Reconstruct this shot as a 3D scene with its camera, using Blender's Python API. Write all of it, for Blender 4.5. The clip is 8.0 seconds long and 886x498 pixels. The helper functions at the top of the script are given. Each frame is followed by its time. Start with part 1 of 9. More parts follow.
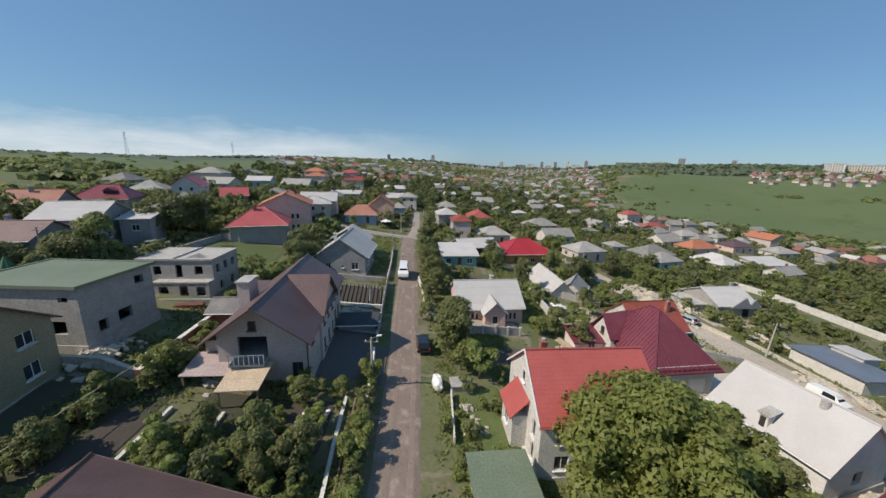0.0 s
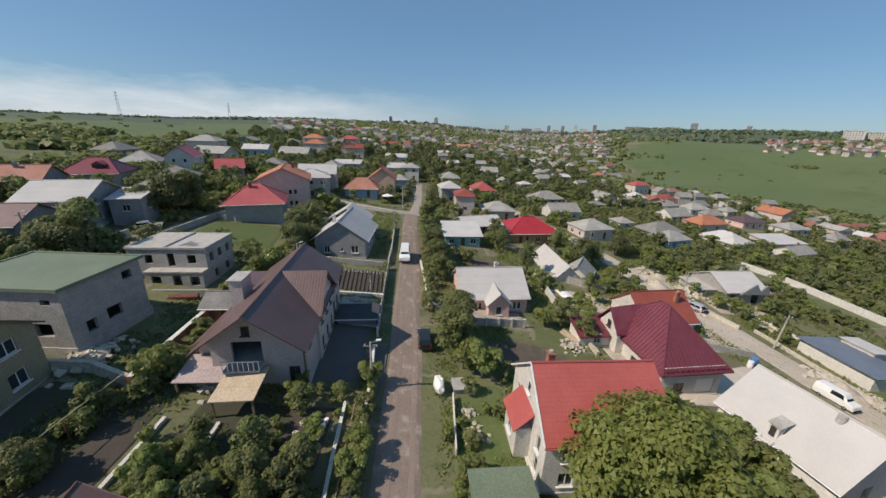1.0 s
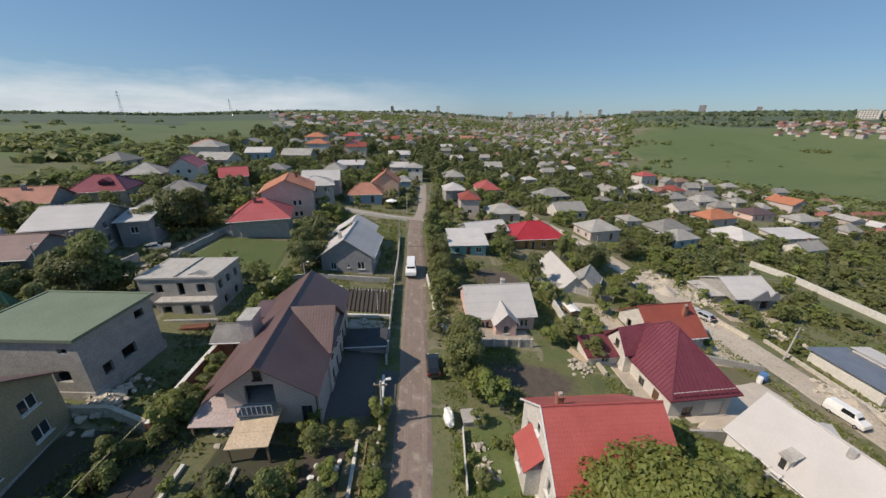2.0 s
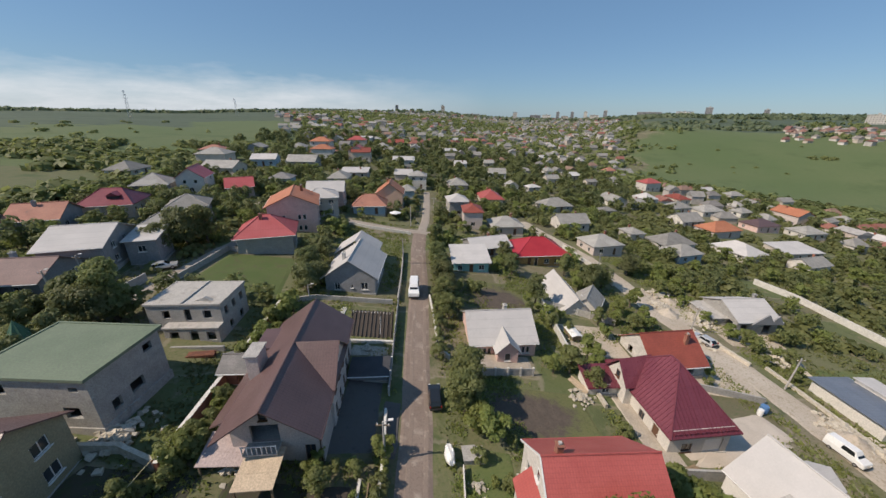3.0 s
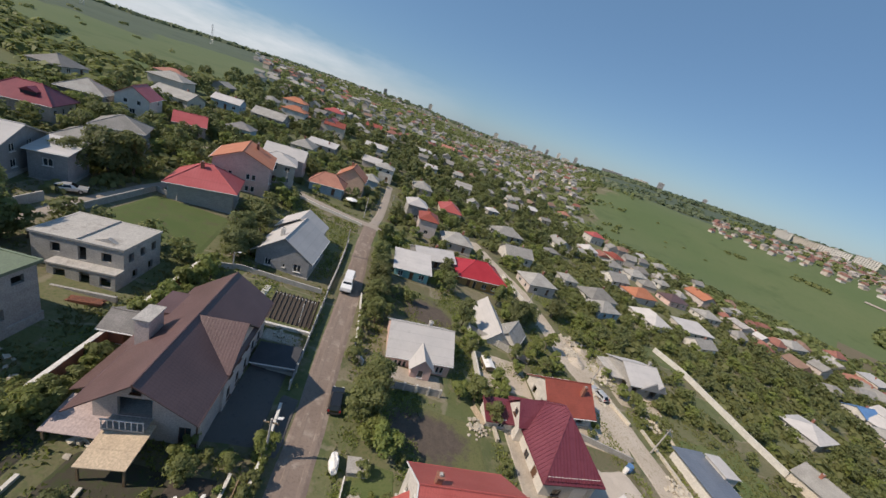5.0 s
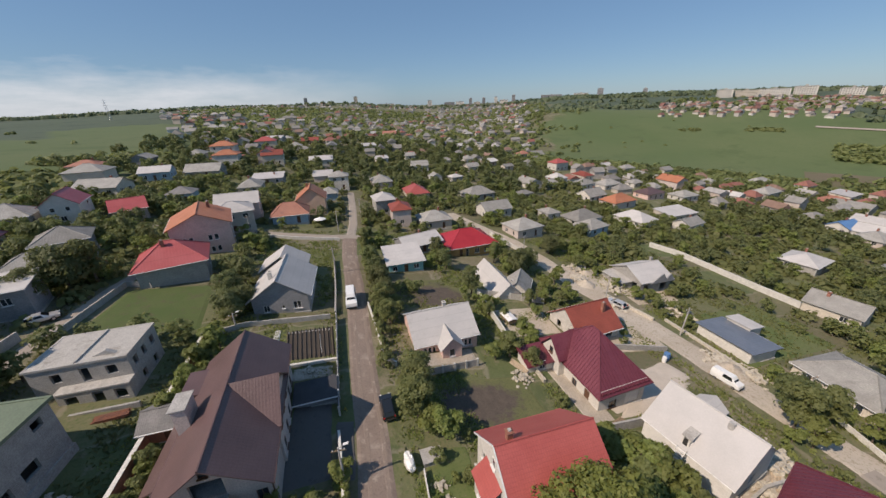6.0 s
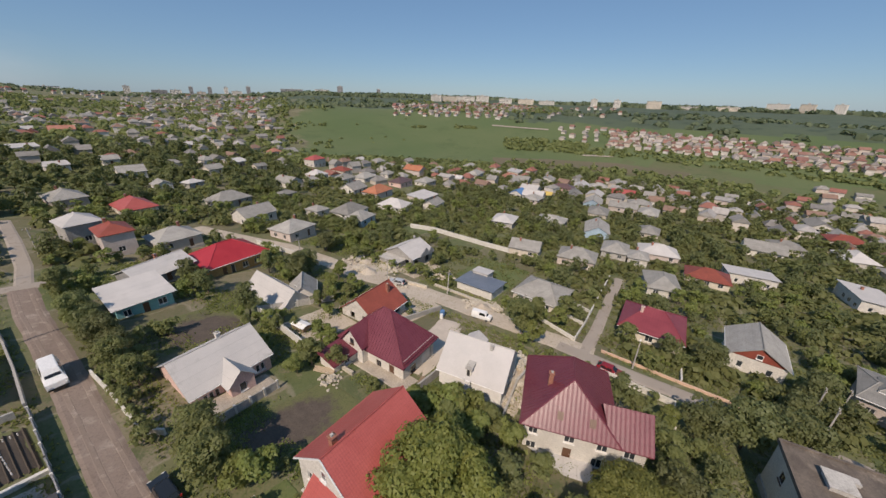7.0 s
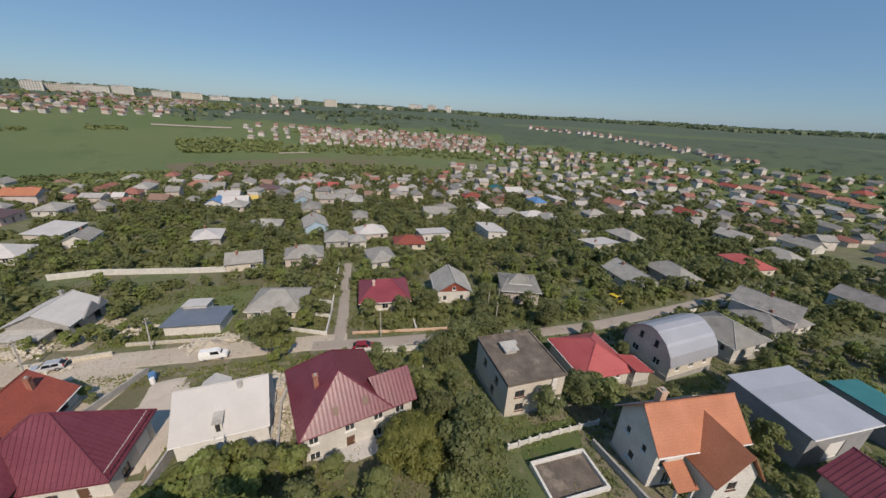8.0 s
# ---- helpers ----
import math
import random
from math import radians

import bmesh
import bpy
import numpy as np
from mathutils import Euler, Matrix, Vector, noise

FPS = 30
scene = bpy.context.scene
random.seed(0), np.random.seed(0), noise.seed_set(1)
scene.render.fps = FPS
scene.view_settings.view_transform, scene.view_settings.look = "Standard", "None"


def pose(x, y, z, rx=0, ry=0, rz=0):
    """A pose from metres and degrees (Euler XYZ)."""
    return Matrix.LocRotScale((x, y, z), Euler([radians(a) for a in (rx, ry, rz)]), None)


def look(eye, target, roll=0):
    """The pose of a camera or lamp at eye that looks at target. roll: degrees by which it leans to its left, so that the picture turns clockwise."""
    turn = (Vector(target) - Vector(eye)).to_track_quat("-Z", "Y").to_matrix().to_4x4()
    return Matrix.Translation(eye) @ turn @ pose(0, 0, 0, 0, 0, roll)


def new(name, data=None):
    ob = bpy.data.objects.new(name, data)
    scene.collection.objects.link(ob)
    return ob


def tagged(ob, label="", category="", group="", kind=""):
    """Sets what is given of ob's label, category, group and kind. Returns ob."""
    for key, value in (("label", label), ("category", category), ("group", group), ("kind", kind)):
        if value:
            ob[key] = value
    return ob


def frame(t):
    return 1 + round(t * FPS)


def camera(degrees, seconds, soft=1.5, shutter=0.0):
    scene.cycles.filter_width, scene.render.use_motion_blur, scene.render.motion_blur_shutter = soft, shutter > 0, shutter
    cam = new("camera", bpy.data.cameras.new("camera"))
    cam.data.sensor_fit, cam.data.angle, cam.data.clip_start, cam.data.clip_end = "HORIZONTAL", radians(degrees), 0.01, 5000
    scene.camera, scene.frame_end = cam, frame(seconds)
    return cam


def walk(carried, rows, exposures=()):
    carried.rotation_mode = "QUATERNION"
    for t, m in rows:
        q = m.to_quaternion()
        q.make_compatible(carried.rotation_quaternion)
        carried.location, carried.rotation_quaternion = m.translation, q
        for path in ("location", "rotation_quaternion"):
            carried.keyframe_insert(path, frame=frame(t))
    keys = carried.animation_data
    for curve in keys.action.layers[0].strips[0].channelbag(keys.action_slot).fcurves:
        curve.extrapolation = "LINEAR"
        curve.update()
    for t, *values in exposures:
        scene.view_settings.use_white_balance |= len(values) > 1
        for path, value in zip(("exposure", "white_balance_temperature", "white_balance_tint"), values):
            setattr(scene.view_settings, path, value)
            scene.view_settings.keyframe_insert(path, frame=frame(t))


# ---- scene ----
import collections

cam = camera(104.2, 8.0)
PATH = [
    (0, (0.00, 0.00, 22.00), (-0.002, 19.465, 17.404), 1.49),
    (0.5, (-0.11, 1.77, 23.18), (-0.111, 20.936, 17.476), 1.66),
    (1, (-0.17, 3.17, 24.62), (-0.251, 22.075, 18.103), 1.97),
    (1.5, (-0.34, 4.18, 26.62), (-0.439, 22.917, 19.639), 1.53),
    (1.7, (-0.40, 4.41, 27.59), (-0.604, 23.091, 20.456), 0.86),
    (2.8, (-0.55, 5.87, 32.41), (-1.118, 24.553, 25.289), 0.61),
    (3, (-0.59, 5.96, 33.17), (-1.104, 24.607, 25.955), 1.00),
    (3.2, (-0.55, 5.90, 33.81), (-1.381, 24.509, 26.521), -3.26),
    (3.4, (-0.36, 6.01, 34.29), (-2.812, 24.618, 27.389), -18.25),
    (3.5, (-0.14, 6.08, 34.52), (-2.635, 24.731, 27.736), -17.90),
    (3.6, (0.16, 6.14, 34.75), (-1.822, 24.792, 27.798), -10.39),
    (3.8, (0.22, 6.23, 34.99), (-0.520, 24.861, 27.758), -0.36),
    (4, (-0.03, 6.32, 35.11), (-0.065, 25.016, 27.994), 2.53),
    (4.2, (0.06, 6.39, 35.21), (0.475, 25.109, 28.187), 4.08),
    (4.5, (0.19, 6.43, 35.18), (1.230, 25.226, 28.414), 11.42),
    (4.7, (0.17, 6.56, 35.07), (2.216, 25.404, 28.687), 22.76),
    (5.8, (-0.51, 6.23, 35.27), (2.712, 24.409, 27.579), -0.71),
    (6, (-0.59, 6.28, 35.26), (2.745, 24.414, 27.507), -1.71),
    (6.5, (-0.72, 6.12, 35.11), (7.223, 22.742, 27.331), 0.87),
    (7, (-1.23, 6.46, 35.14), (12.741, 18.371, 27.206), 1.64),
    (7.5, (-0.76, 6.61, 34.75), (16.948, 11.676, 26.944), 3.16),
    (8, (-0.78, 6.50, 34.84), (17.672, 4.483, 27.384), 3.12),
]
walk(cam, [(t, look(eye, target, roll)) for t, eye, target, roll in PATH], [(0, 0.32, 6350, 9), (1.0, 0.3, 6500, 10), (3.0, 0.3, 6600, 12), (4.7, 0.3, 6600, 12), (6.0, 0.24, 6700, 15), (7.0, 0.2, 6700, 15), (8.0, 0.18, 6500, 12)])

# ---- world and sun ----
SUN_AZ, SUN_EL = 251.2, 46.0
world = bpy.data.worlds.new("sky")
scene.world = world
world.use_nodes = True
wn = world.node_tree
sky = wn.nodes.new("ShaderNodeTexSky")
sky.sky_type, sky.sun_disc = "NISHITA", False
sky.sun_elevation, sky.sun_rotation = radians(SUN_EL), radians(SUN_AZ)
sky.altitude, sky.air_density, sky.dust_density, sky.ozone_density = 200, 1.0, 0.3, 1.4
clear = wn.nodes.new("ShaderNodeMix")
clear.data_type, clear.blend_type = "RGBA", "MULTIPLY"
clear.inputs[0].default_value, clear.inputs[7].default_value = 1.0, (0.775, 0.92, 1.04, 1)
wn.links.new(sky.outputs[0], clear.inputs[6])
# a thin even veil of spring haze takes the edge off the bright horizon
veil = wn.nodes.new("ShaderNodeMix")
veil.data_type = "RGBA"
veil.inputs[0].default_value, veil.inputs[7].default_value = 0.52, (1.55, 3.06, 5.1, 1)
wn.links.new(clear.outputs[2], veil.inputs[6])
wn.links.new(veil.outputs[2], wn.nodes["Background"].inputs[0])
wn.nodes["Background"].inputs[1].default_value = 0.08

sun_data = bpy.data.lights.new("sun", "SUN")
sun_data.energy, sun_data.angle, sun_data.color = 3.6, radians(0.53), (1.0, 0.87, 0.72)
sun = new("sun", sun_data)
sun_from = Vector((math.sin(radians(SUN_AZ)) * math.cos(radians(SUN_EL)), math.cos(radians(SUN_AZ)) * math.cos(radians(SUN_EL)), math.sin(radians(SUN_EL))))
sun.matrix_world = look(sun_from * 300, (0, 0, 0))


# ---- materials ----
def shader(name):
    m = bpy.data.materials.new(name)
    m.use_nodes = True
    return m, m.node_tree, m.node_tree.nodes["Principled BSDF"]


def calc(nt, op, a, b=None, c=None):
    n = nt.nodes.new("ShaderNodeMath")
    n.operation = op
    for i, v in enumerate((a, b, c)):
        if v is None:
            continue
        if isinstance(v, (int, float)):
            n.inputs[i].default_value = v
        else:
            nt.links.new(v, n.inputs[i])
    return n.outputs[0]


def tint(nt, fac, a, b, how="MIX"):
    n = nt.nodes.new("ShaderNodeMix")
    n.data_type, n.blend_type = "RGBA", how
    for i, v in ((0, fac), (6, a), (7, b)):
        if isinstance(v, (int, float)):
            n.inputs[i].default_value = v
        elif isinstance(v, tuple):
            n.inputs[i].default_value = (*v, 1)
        else:
            nt.links.new(v, n.inputs[i])
    return n.outputs[2]


def span(nt, value, lo, hi, to_lo=0.0, to_hi=1.0):
    n = nt.nodes.new("ShaderNodeMapRange")
    nt.links.new(value, n.inputs[0])
    for i, v in zip((1, 2, 3, 4), (lo, hi, to_lo, to_hi)):
        n.inputs[i].default_value = v
    return n.outputs[0]


def noisy(nt, vec, scale, detail=4.0, rough=0.55):
    n = nt.nodes.new("ShaderNodeTexNoise")
    n.inputs["Scale"].default_value, n.inputs["Detail"].default_value, n.inputs["Roughness"].default_value = scale, detail, rough
    nt.links.new(vec, n.inputs["Vector"])
    return n.outputs[0]


def spots(nt, jitter_by=37.0):
    """Object coordinates, moved by each object's random number so that no two copies look alike."""
    co, info = nt.nodes.new("ShaderNodeTexCoord"), nt.nodes.new("ShaderNodeObjectInfo")
    add = nt.nodes.new("ShaderNodeVectorMath")
    add.operation = "ADD"
    nt.links.new(co.outputs["Object"], add.inputs[0])
    nt.links.new(calc(nt, "MULTIPLY", info.outputs["Random"], jitter_by), add.inputs[1])
    return add.outputs[0], info.outputs["Random"]


def surface(name, a, b, size=2.0, fine=0.15, rough=0.8, bump=0.25, metal=0.0, jitter=0.1, pattern="", pitch=0.35, row=0.4, stain=None, stain_at=0.6, grime=0.25):
    m, nt, bsdf = shader(name)
    vec, rnd = spots(nt)
    big, small = noisy(nt, vec, 1 / size, 5), noisy(nt, vec, 1 / fine, 3)
    colour = tint(nt, span(nt, big, 0.35, 0.65), a, b)
    if stain:
        colour = tint(nt, span(nt, noisy(nt, vec, 0.45 / size, 8, 0.7), stain_at, stain_at + 0.12), colour, stain)
    value = calc(nt, "MULTIPLY", span(nt, small, 0.3, 0.7, 1 - grime, 1 + grime * 0.6), span(nt, rnd, 0, 1, 1 - jitter, 1 + jitter))
    height = calc(nt, "MULTIPLY", small, 0.3)
    if pattern:
        uv = nt.nodes.new("ShaderNodeTexCoord").outputs["UV"]
        sep = nt.nodes.new("ShaderNodeSeparateXYZ")
        nt.links.new(uv, sep.inputs[0])
        u, v = sep.outputs[0], sep.outputs[1]
        if pattern == "block":
            bk = nt.nodes.new("ShaderNodeTexBrick")
            nt.links.new(uv, bk.inputs["Vector"])
            for k, val in (("Scale", 1.0), ("Mortar Size", 0.012), ("Brick Width", pitch), ("Row Height", row), ("Mortar Smooth", 0.2)):
                bk.inputs[k].default_value = val
            bk.inputs["Color1"].default_value, bk.inputs["Color2"].default_value, bk.inputs["Mortar"].default_value = (1, 1, 1, 1), (0.9, 0.9, 0.9, 1), (0.78, 0.78, 0.78, 1)
            colour = tint(nt, 1.0, colour, bk.outputs["Color"], "MULTIPLY")
            height = calc(nt, "SUBTRACT", height, bk.outputs["Fac"])
        else:
            rib = calc(nt, "PINGPONG", u, pitch / 2)
            rib = span(nt, rib, 0.0, pitch / 2)
            if pattern == "seam":
                rib = calc(nt, "LESS_THAN", rib, 0.16)
            step = calc(nt, "FRACT", calc(nt, "DIVIDE", v, row))
            lap = calc(nt, "LESS_THAN", step, 0.06 if pattern != "tile" else 0.12)
            height = calc(nt, "ADD", height, calc(nt, "ADD", calc(nt, "MULTIPLY", rib, 0.7), calc(nt, "MULTIPLY", step, 0.5 if pattern == "tile" else 0.1)))
            value = calc(nt, "MULTIPLY", value, span(nt, lap, 0, 1, 1.0, 0.88))
            value = calc(nt, "MULTIPLY", value, span(nt, rib, 0, 1, 0.94, 1.03))
    mul = nt.nodes.new("ShaderNodeVectorMath")
    mul.operation = "SCALE"
    nt.links.new(colour, mul.inputs[0])
    nt.links.new(value, mul.inputs["Scale"])
    nt.links.new(mul.outputs[0], bsdf.inputs["Base Color"])
    bp = nt.nodes.new("ShaderNodeBump")
    bp.inputs["Strength"].default_value, bp.inputs["Distance"].default_value = min(1.0, bump * 2) * (0.35 if pattern in ("tile", "seam") else 1.0), 0.05
    nt.links.new(height, bp.inputs["Height"])
    nt.links.new(bp.outputs[0], bsdf.inputs["Normal"])
    bsdf.inputs["Metallic"].default_value = metal
    nt.links.new(span(nt, small, 0.3, 0.7, max(0.05, rough - 0.12), min(1.0, rough + 0.12)), bsdf.inputs["Roughness"])
    return m


def foliage(name, a, b, c):
    m, nt, bsdf = shader(name)
    vec, rnd = spots(nt)
    isle = nt.nodes.new("ShaderNodeNewGeometry").outputs["Random Per Island"]
    colour = tint(nt, isle, a, b)
    colour = tint(nt, span(nt, noisy(nt, vec, 0.7, 3), 0.42, 0.68), colour, c)
    hs = nt.nodes.new("ShaderNodeHueSaturation")
    nt.links.new(colour, hs.inputs["Color"])
    nt.links.new(span(nt, rnd, 0, 1, 0.494, 0.514), hs.inputs["Hue"])
    nt.links.new(span(nt, rnd, 0, 1, 0.88, 1.18), hs.inputs["Value"])
    nt.links.new(hs.outputs[0], bsdf.inputs["Base Color"])
    bsdf.inputs["Roughness"].default_value = 0.6
    tr = nt.nodes.new("ShaderNodeBsdfTranslucent")
    nt.links.new(hs.outputs[0], tr.inputs[0])
    mx = nt.nodes.new("ShaderNodeMixShader")
    mx.inputs[0].default_value = 0.5
    nt.links.new(bsdf.outputs[0], mx.inputs[1])
    nt.links.new(tr.outputs[0], mx.inputs[2])
    nt.links.new(mx.outputs[0], nt.nodes["Material Output"].inputs[0])
    return m


def islands(name, colours, rough=0.8):
    """One colour of the list for each loose piece of a joined mesh."""
    m, nt, bsdf = shader(name)
    isle = nt.nodes.new("ShaderNodeNewGeometry").outputs["Random Per Island"]
    ramp = nt.nodes.new("ShaderNodeValToRGB")
    ramp.color_ramp.interpolation = "CONSTANT"
    els = ramp.color_ramp.elements
    while len(els) < len(colours):
        els.new(0.5)
    for i, c in enumerate(colours):
        els[i].position, els[i].color = i / len(colours), (*c, 1)
    nt.links.new(isle, ramp.inputs[0])
    vec, _ = spots(nt)
    nt.links.new(tint(nt, span(nt, noisy(nt, vec, 0.6), 0.3, 0.7, 0, 0.35), ramp.outputs[0], (0.2, 0.18, 0.15), "MULTIPLY"), bsdf.inputs["Base Color"])
    bsdf.inputs["Roughness"].default_value = rough
    return m


def ground_mat(name, a, b, c, d, big=14.0, mid=2.2, fine=0.35, cut=0.56):
    m, nt, bsdf = shader(name)
    vec = nt.nodes.new("ShaderNodeTexCoord").outputs["Object"]
    n1, n2, n3 = noisy(nt, vec, 1 / big, 6, 0.6), noisy(nt, vec, 1 / mid, 6, 0.65), noisy(nt, vec, 1 / fine, 3)
    colour = tint(nt, span(nt, n1, 0.35, 0.65), a, b)
    colour = tint(nt, span(nt, n2, cut, cut + 0.1), colour, c)
    colour = tint(nt, span(nt, n3, 0.5, 0.75), colour, d)
    nt.links.new(colour, bsdf.inputs["Base Color"])
    bsdf.inputs["Roughness"].default_value = 0.95
    bp = nt.nodes.new("ShaderNodeBump")
    bp.inputs["Strength"].default_value, bp.inputs["Distance"].default_value = 0.4, 0.12
    nt.links.new(calc(nt, "ADD", calc(nt, "MULTIPLY", n3, 0.4), n2), bp.inputs["Height"])
    nt.links.new(bp.outputs[0], bsdf.inputs["Normal"])
    return m


def dug_mat(name, cx, cy, rx, ry):
    """Weedy grass that thins out into dark dug soil round a middle point."""
    m, nt, bsdf = shader(name)
    vec = nt.nodes.new("ShaderNodeTexCoord").outputs["Object"]
    n1, n2, n3 = noisy(nt, vec, 1 / 3.5, 6, 0.65), noisy(nt, vec, 1 / 0.9, 6, 0.65), noisy(nt, vec, 1 / 0.22, 3)
    sep = nt.nodes.new("ShaderNodeSeparateXYZ")
    nt.links.new(vec, sep.inputs[0])
    u = calc(nt, "DIVIDE", calc(nt, "SUBTRACT", sep.outputs[0], cx), rx)
    v = calc(nt, "DIVIDE", calc(nt, "SUBTRACT", sep.outputs[1], cy), ry)
    d = calc(nt, "SQRT", calc(nt, "ADD", calc(nt, "MULTIPLY", u, u), calc(nt, "MULTIPLY", v, v)))
    d = calc(nt, "ADD", d, calc(nt, "MULTIPLY", calc(nt, "SUBTRACT", n1, 0.5), 1.5))
    d = calc(nt, "ADD", d, calc(nt, "MULTIPLY", calc(nt, "SUBTRACT", n2, 0.5), 1.0))
    grass = tint(nt, span(nt, n1, 0.35, 0.65), (0.12, 0.135, 0.05), (0.145, 0.145, 0.062))
    grass = tint(nt, span(nt, n3, 0.5, 0.72), grass, (0.085, 0.1, 0.038))
    soil_c = tint(nt, span(nt, n2, 0.35, 0.65), (0.088, 0.071, 0.058), (0.118, 0.094, 0.074))
    soil_c = tint(nt, span(nt, n3, 0.52, 0.75), soil_c, (0.07, 0.056, 0.047))
    nt.links.new(tint(nt, span(nt, d, 0.72, 1.18), soil_c, grass), bsdf.inputs["Base Color"])
    bsdf.inputs["Roughness"].default_value = 0.95
    bp = nt.nodes.new("ShaderNodeBump")
    bp.inputs["Strength"].default_value, bp.inputs["Distance"].default_value = 0.5, 0.14
    nt.links.new(calc(nt, "ADD", calc(nt, "MULTIPLY", n3, 0.4), n2), bp.inputs["Height"])
    nt.links.new(bp.outputs[0], bsdf.inputs["Normal"])
    return m


def plain(name, colour, rough=0.4, metal=0.0, coat=0.0):
    m, nt, bsdf = shader(name)
    vec, _ = spots(nt)
    n = noisy(nt, vec, 6.0)
    nt.links.new(tint(nt, span(nt, n, 0.3, 0.7), tuple(v * 0.88 for v in colour), tuple(min(1, v * 1.08) for v in colour)), bsdf.inputs["Base Color"])
    bsdf.inputs["Roughness"].default_value, bsdf.inputs["Metallic"].default_value, bsdf.inputs["Coat Weight"].default_value = rough, metal, coat
    return m


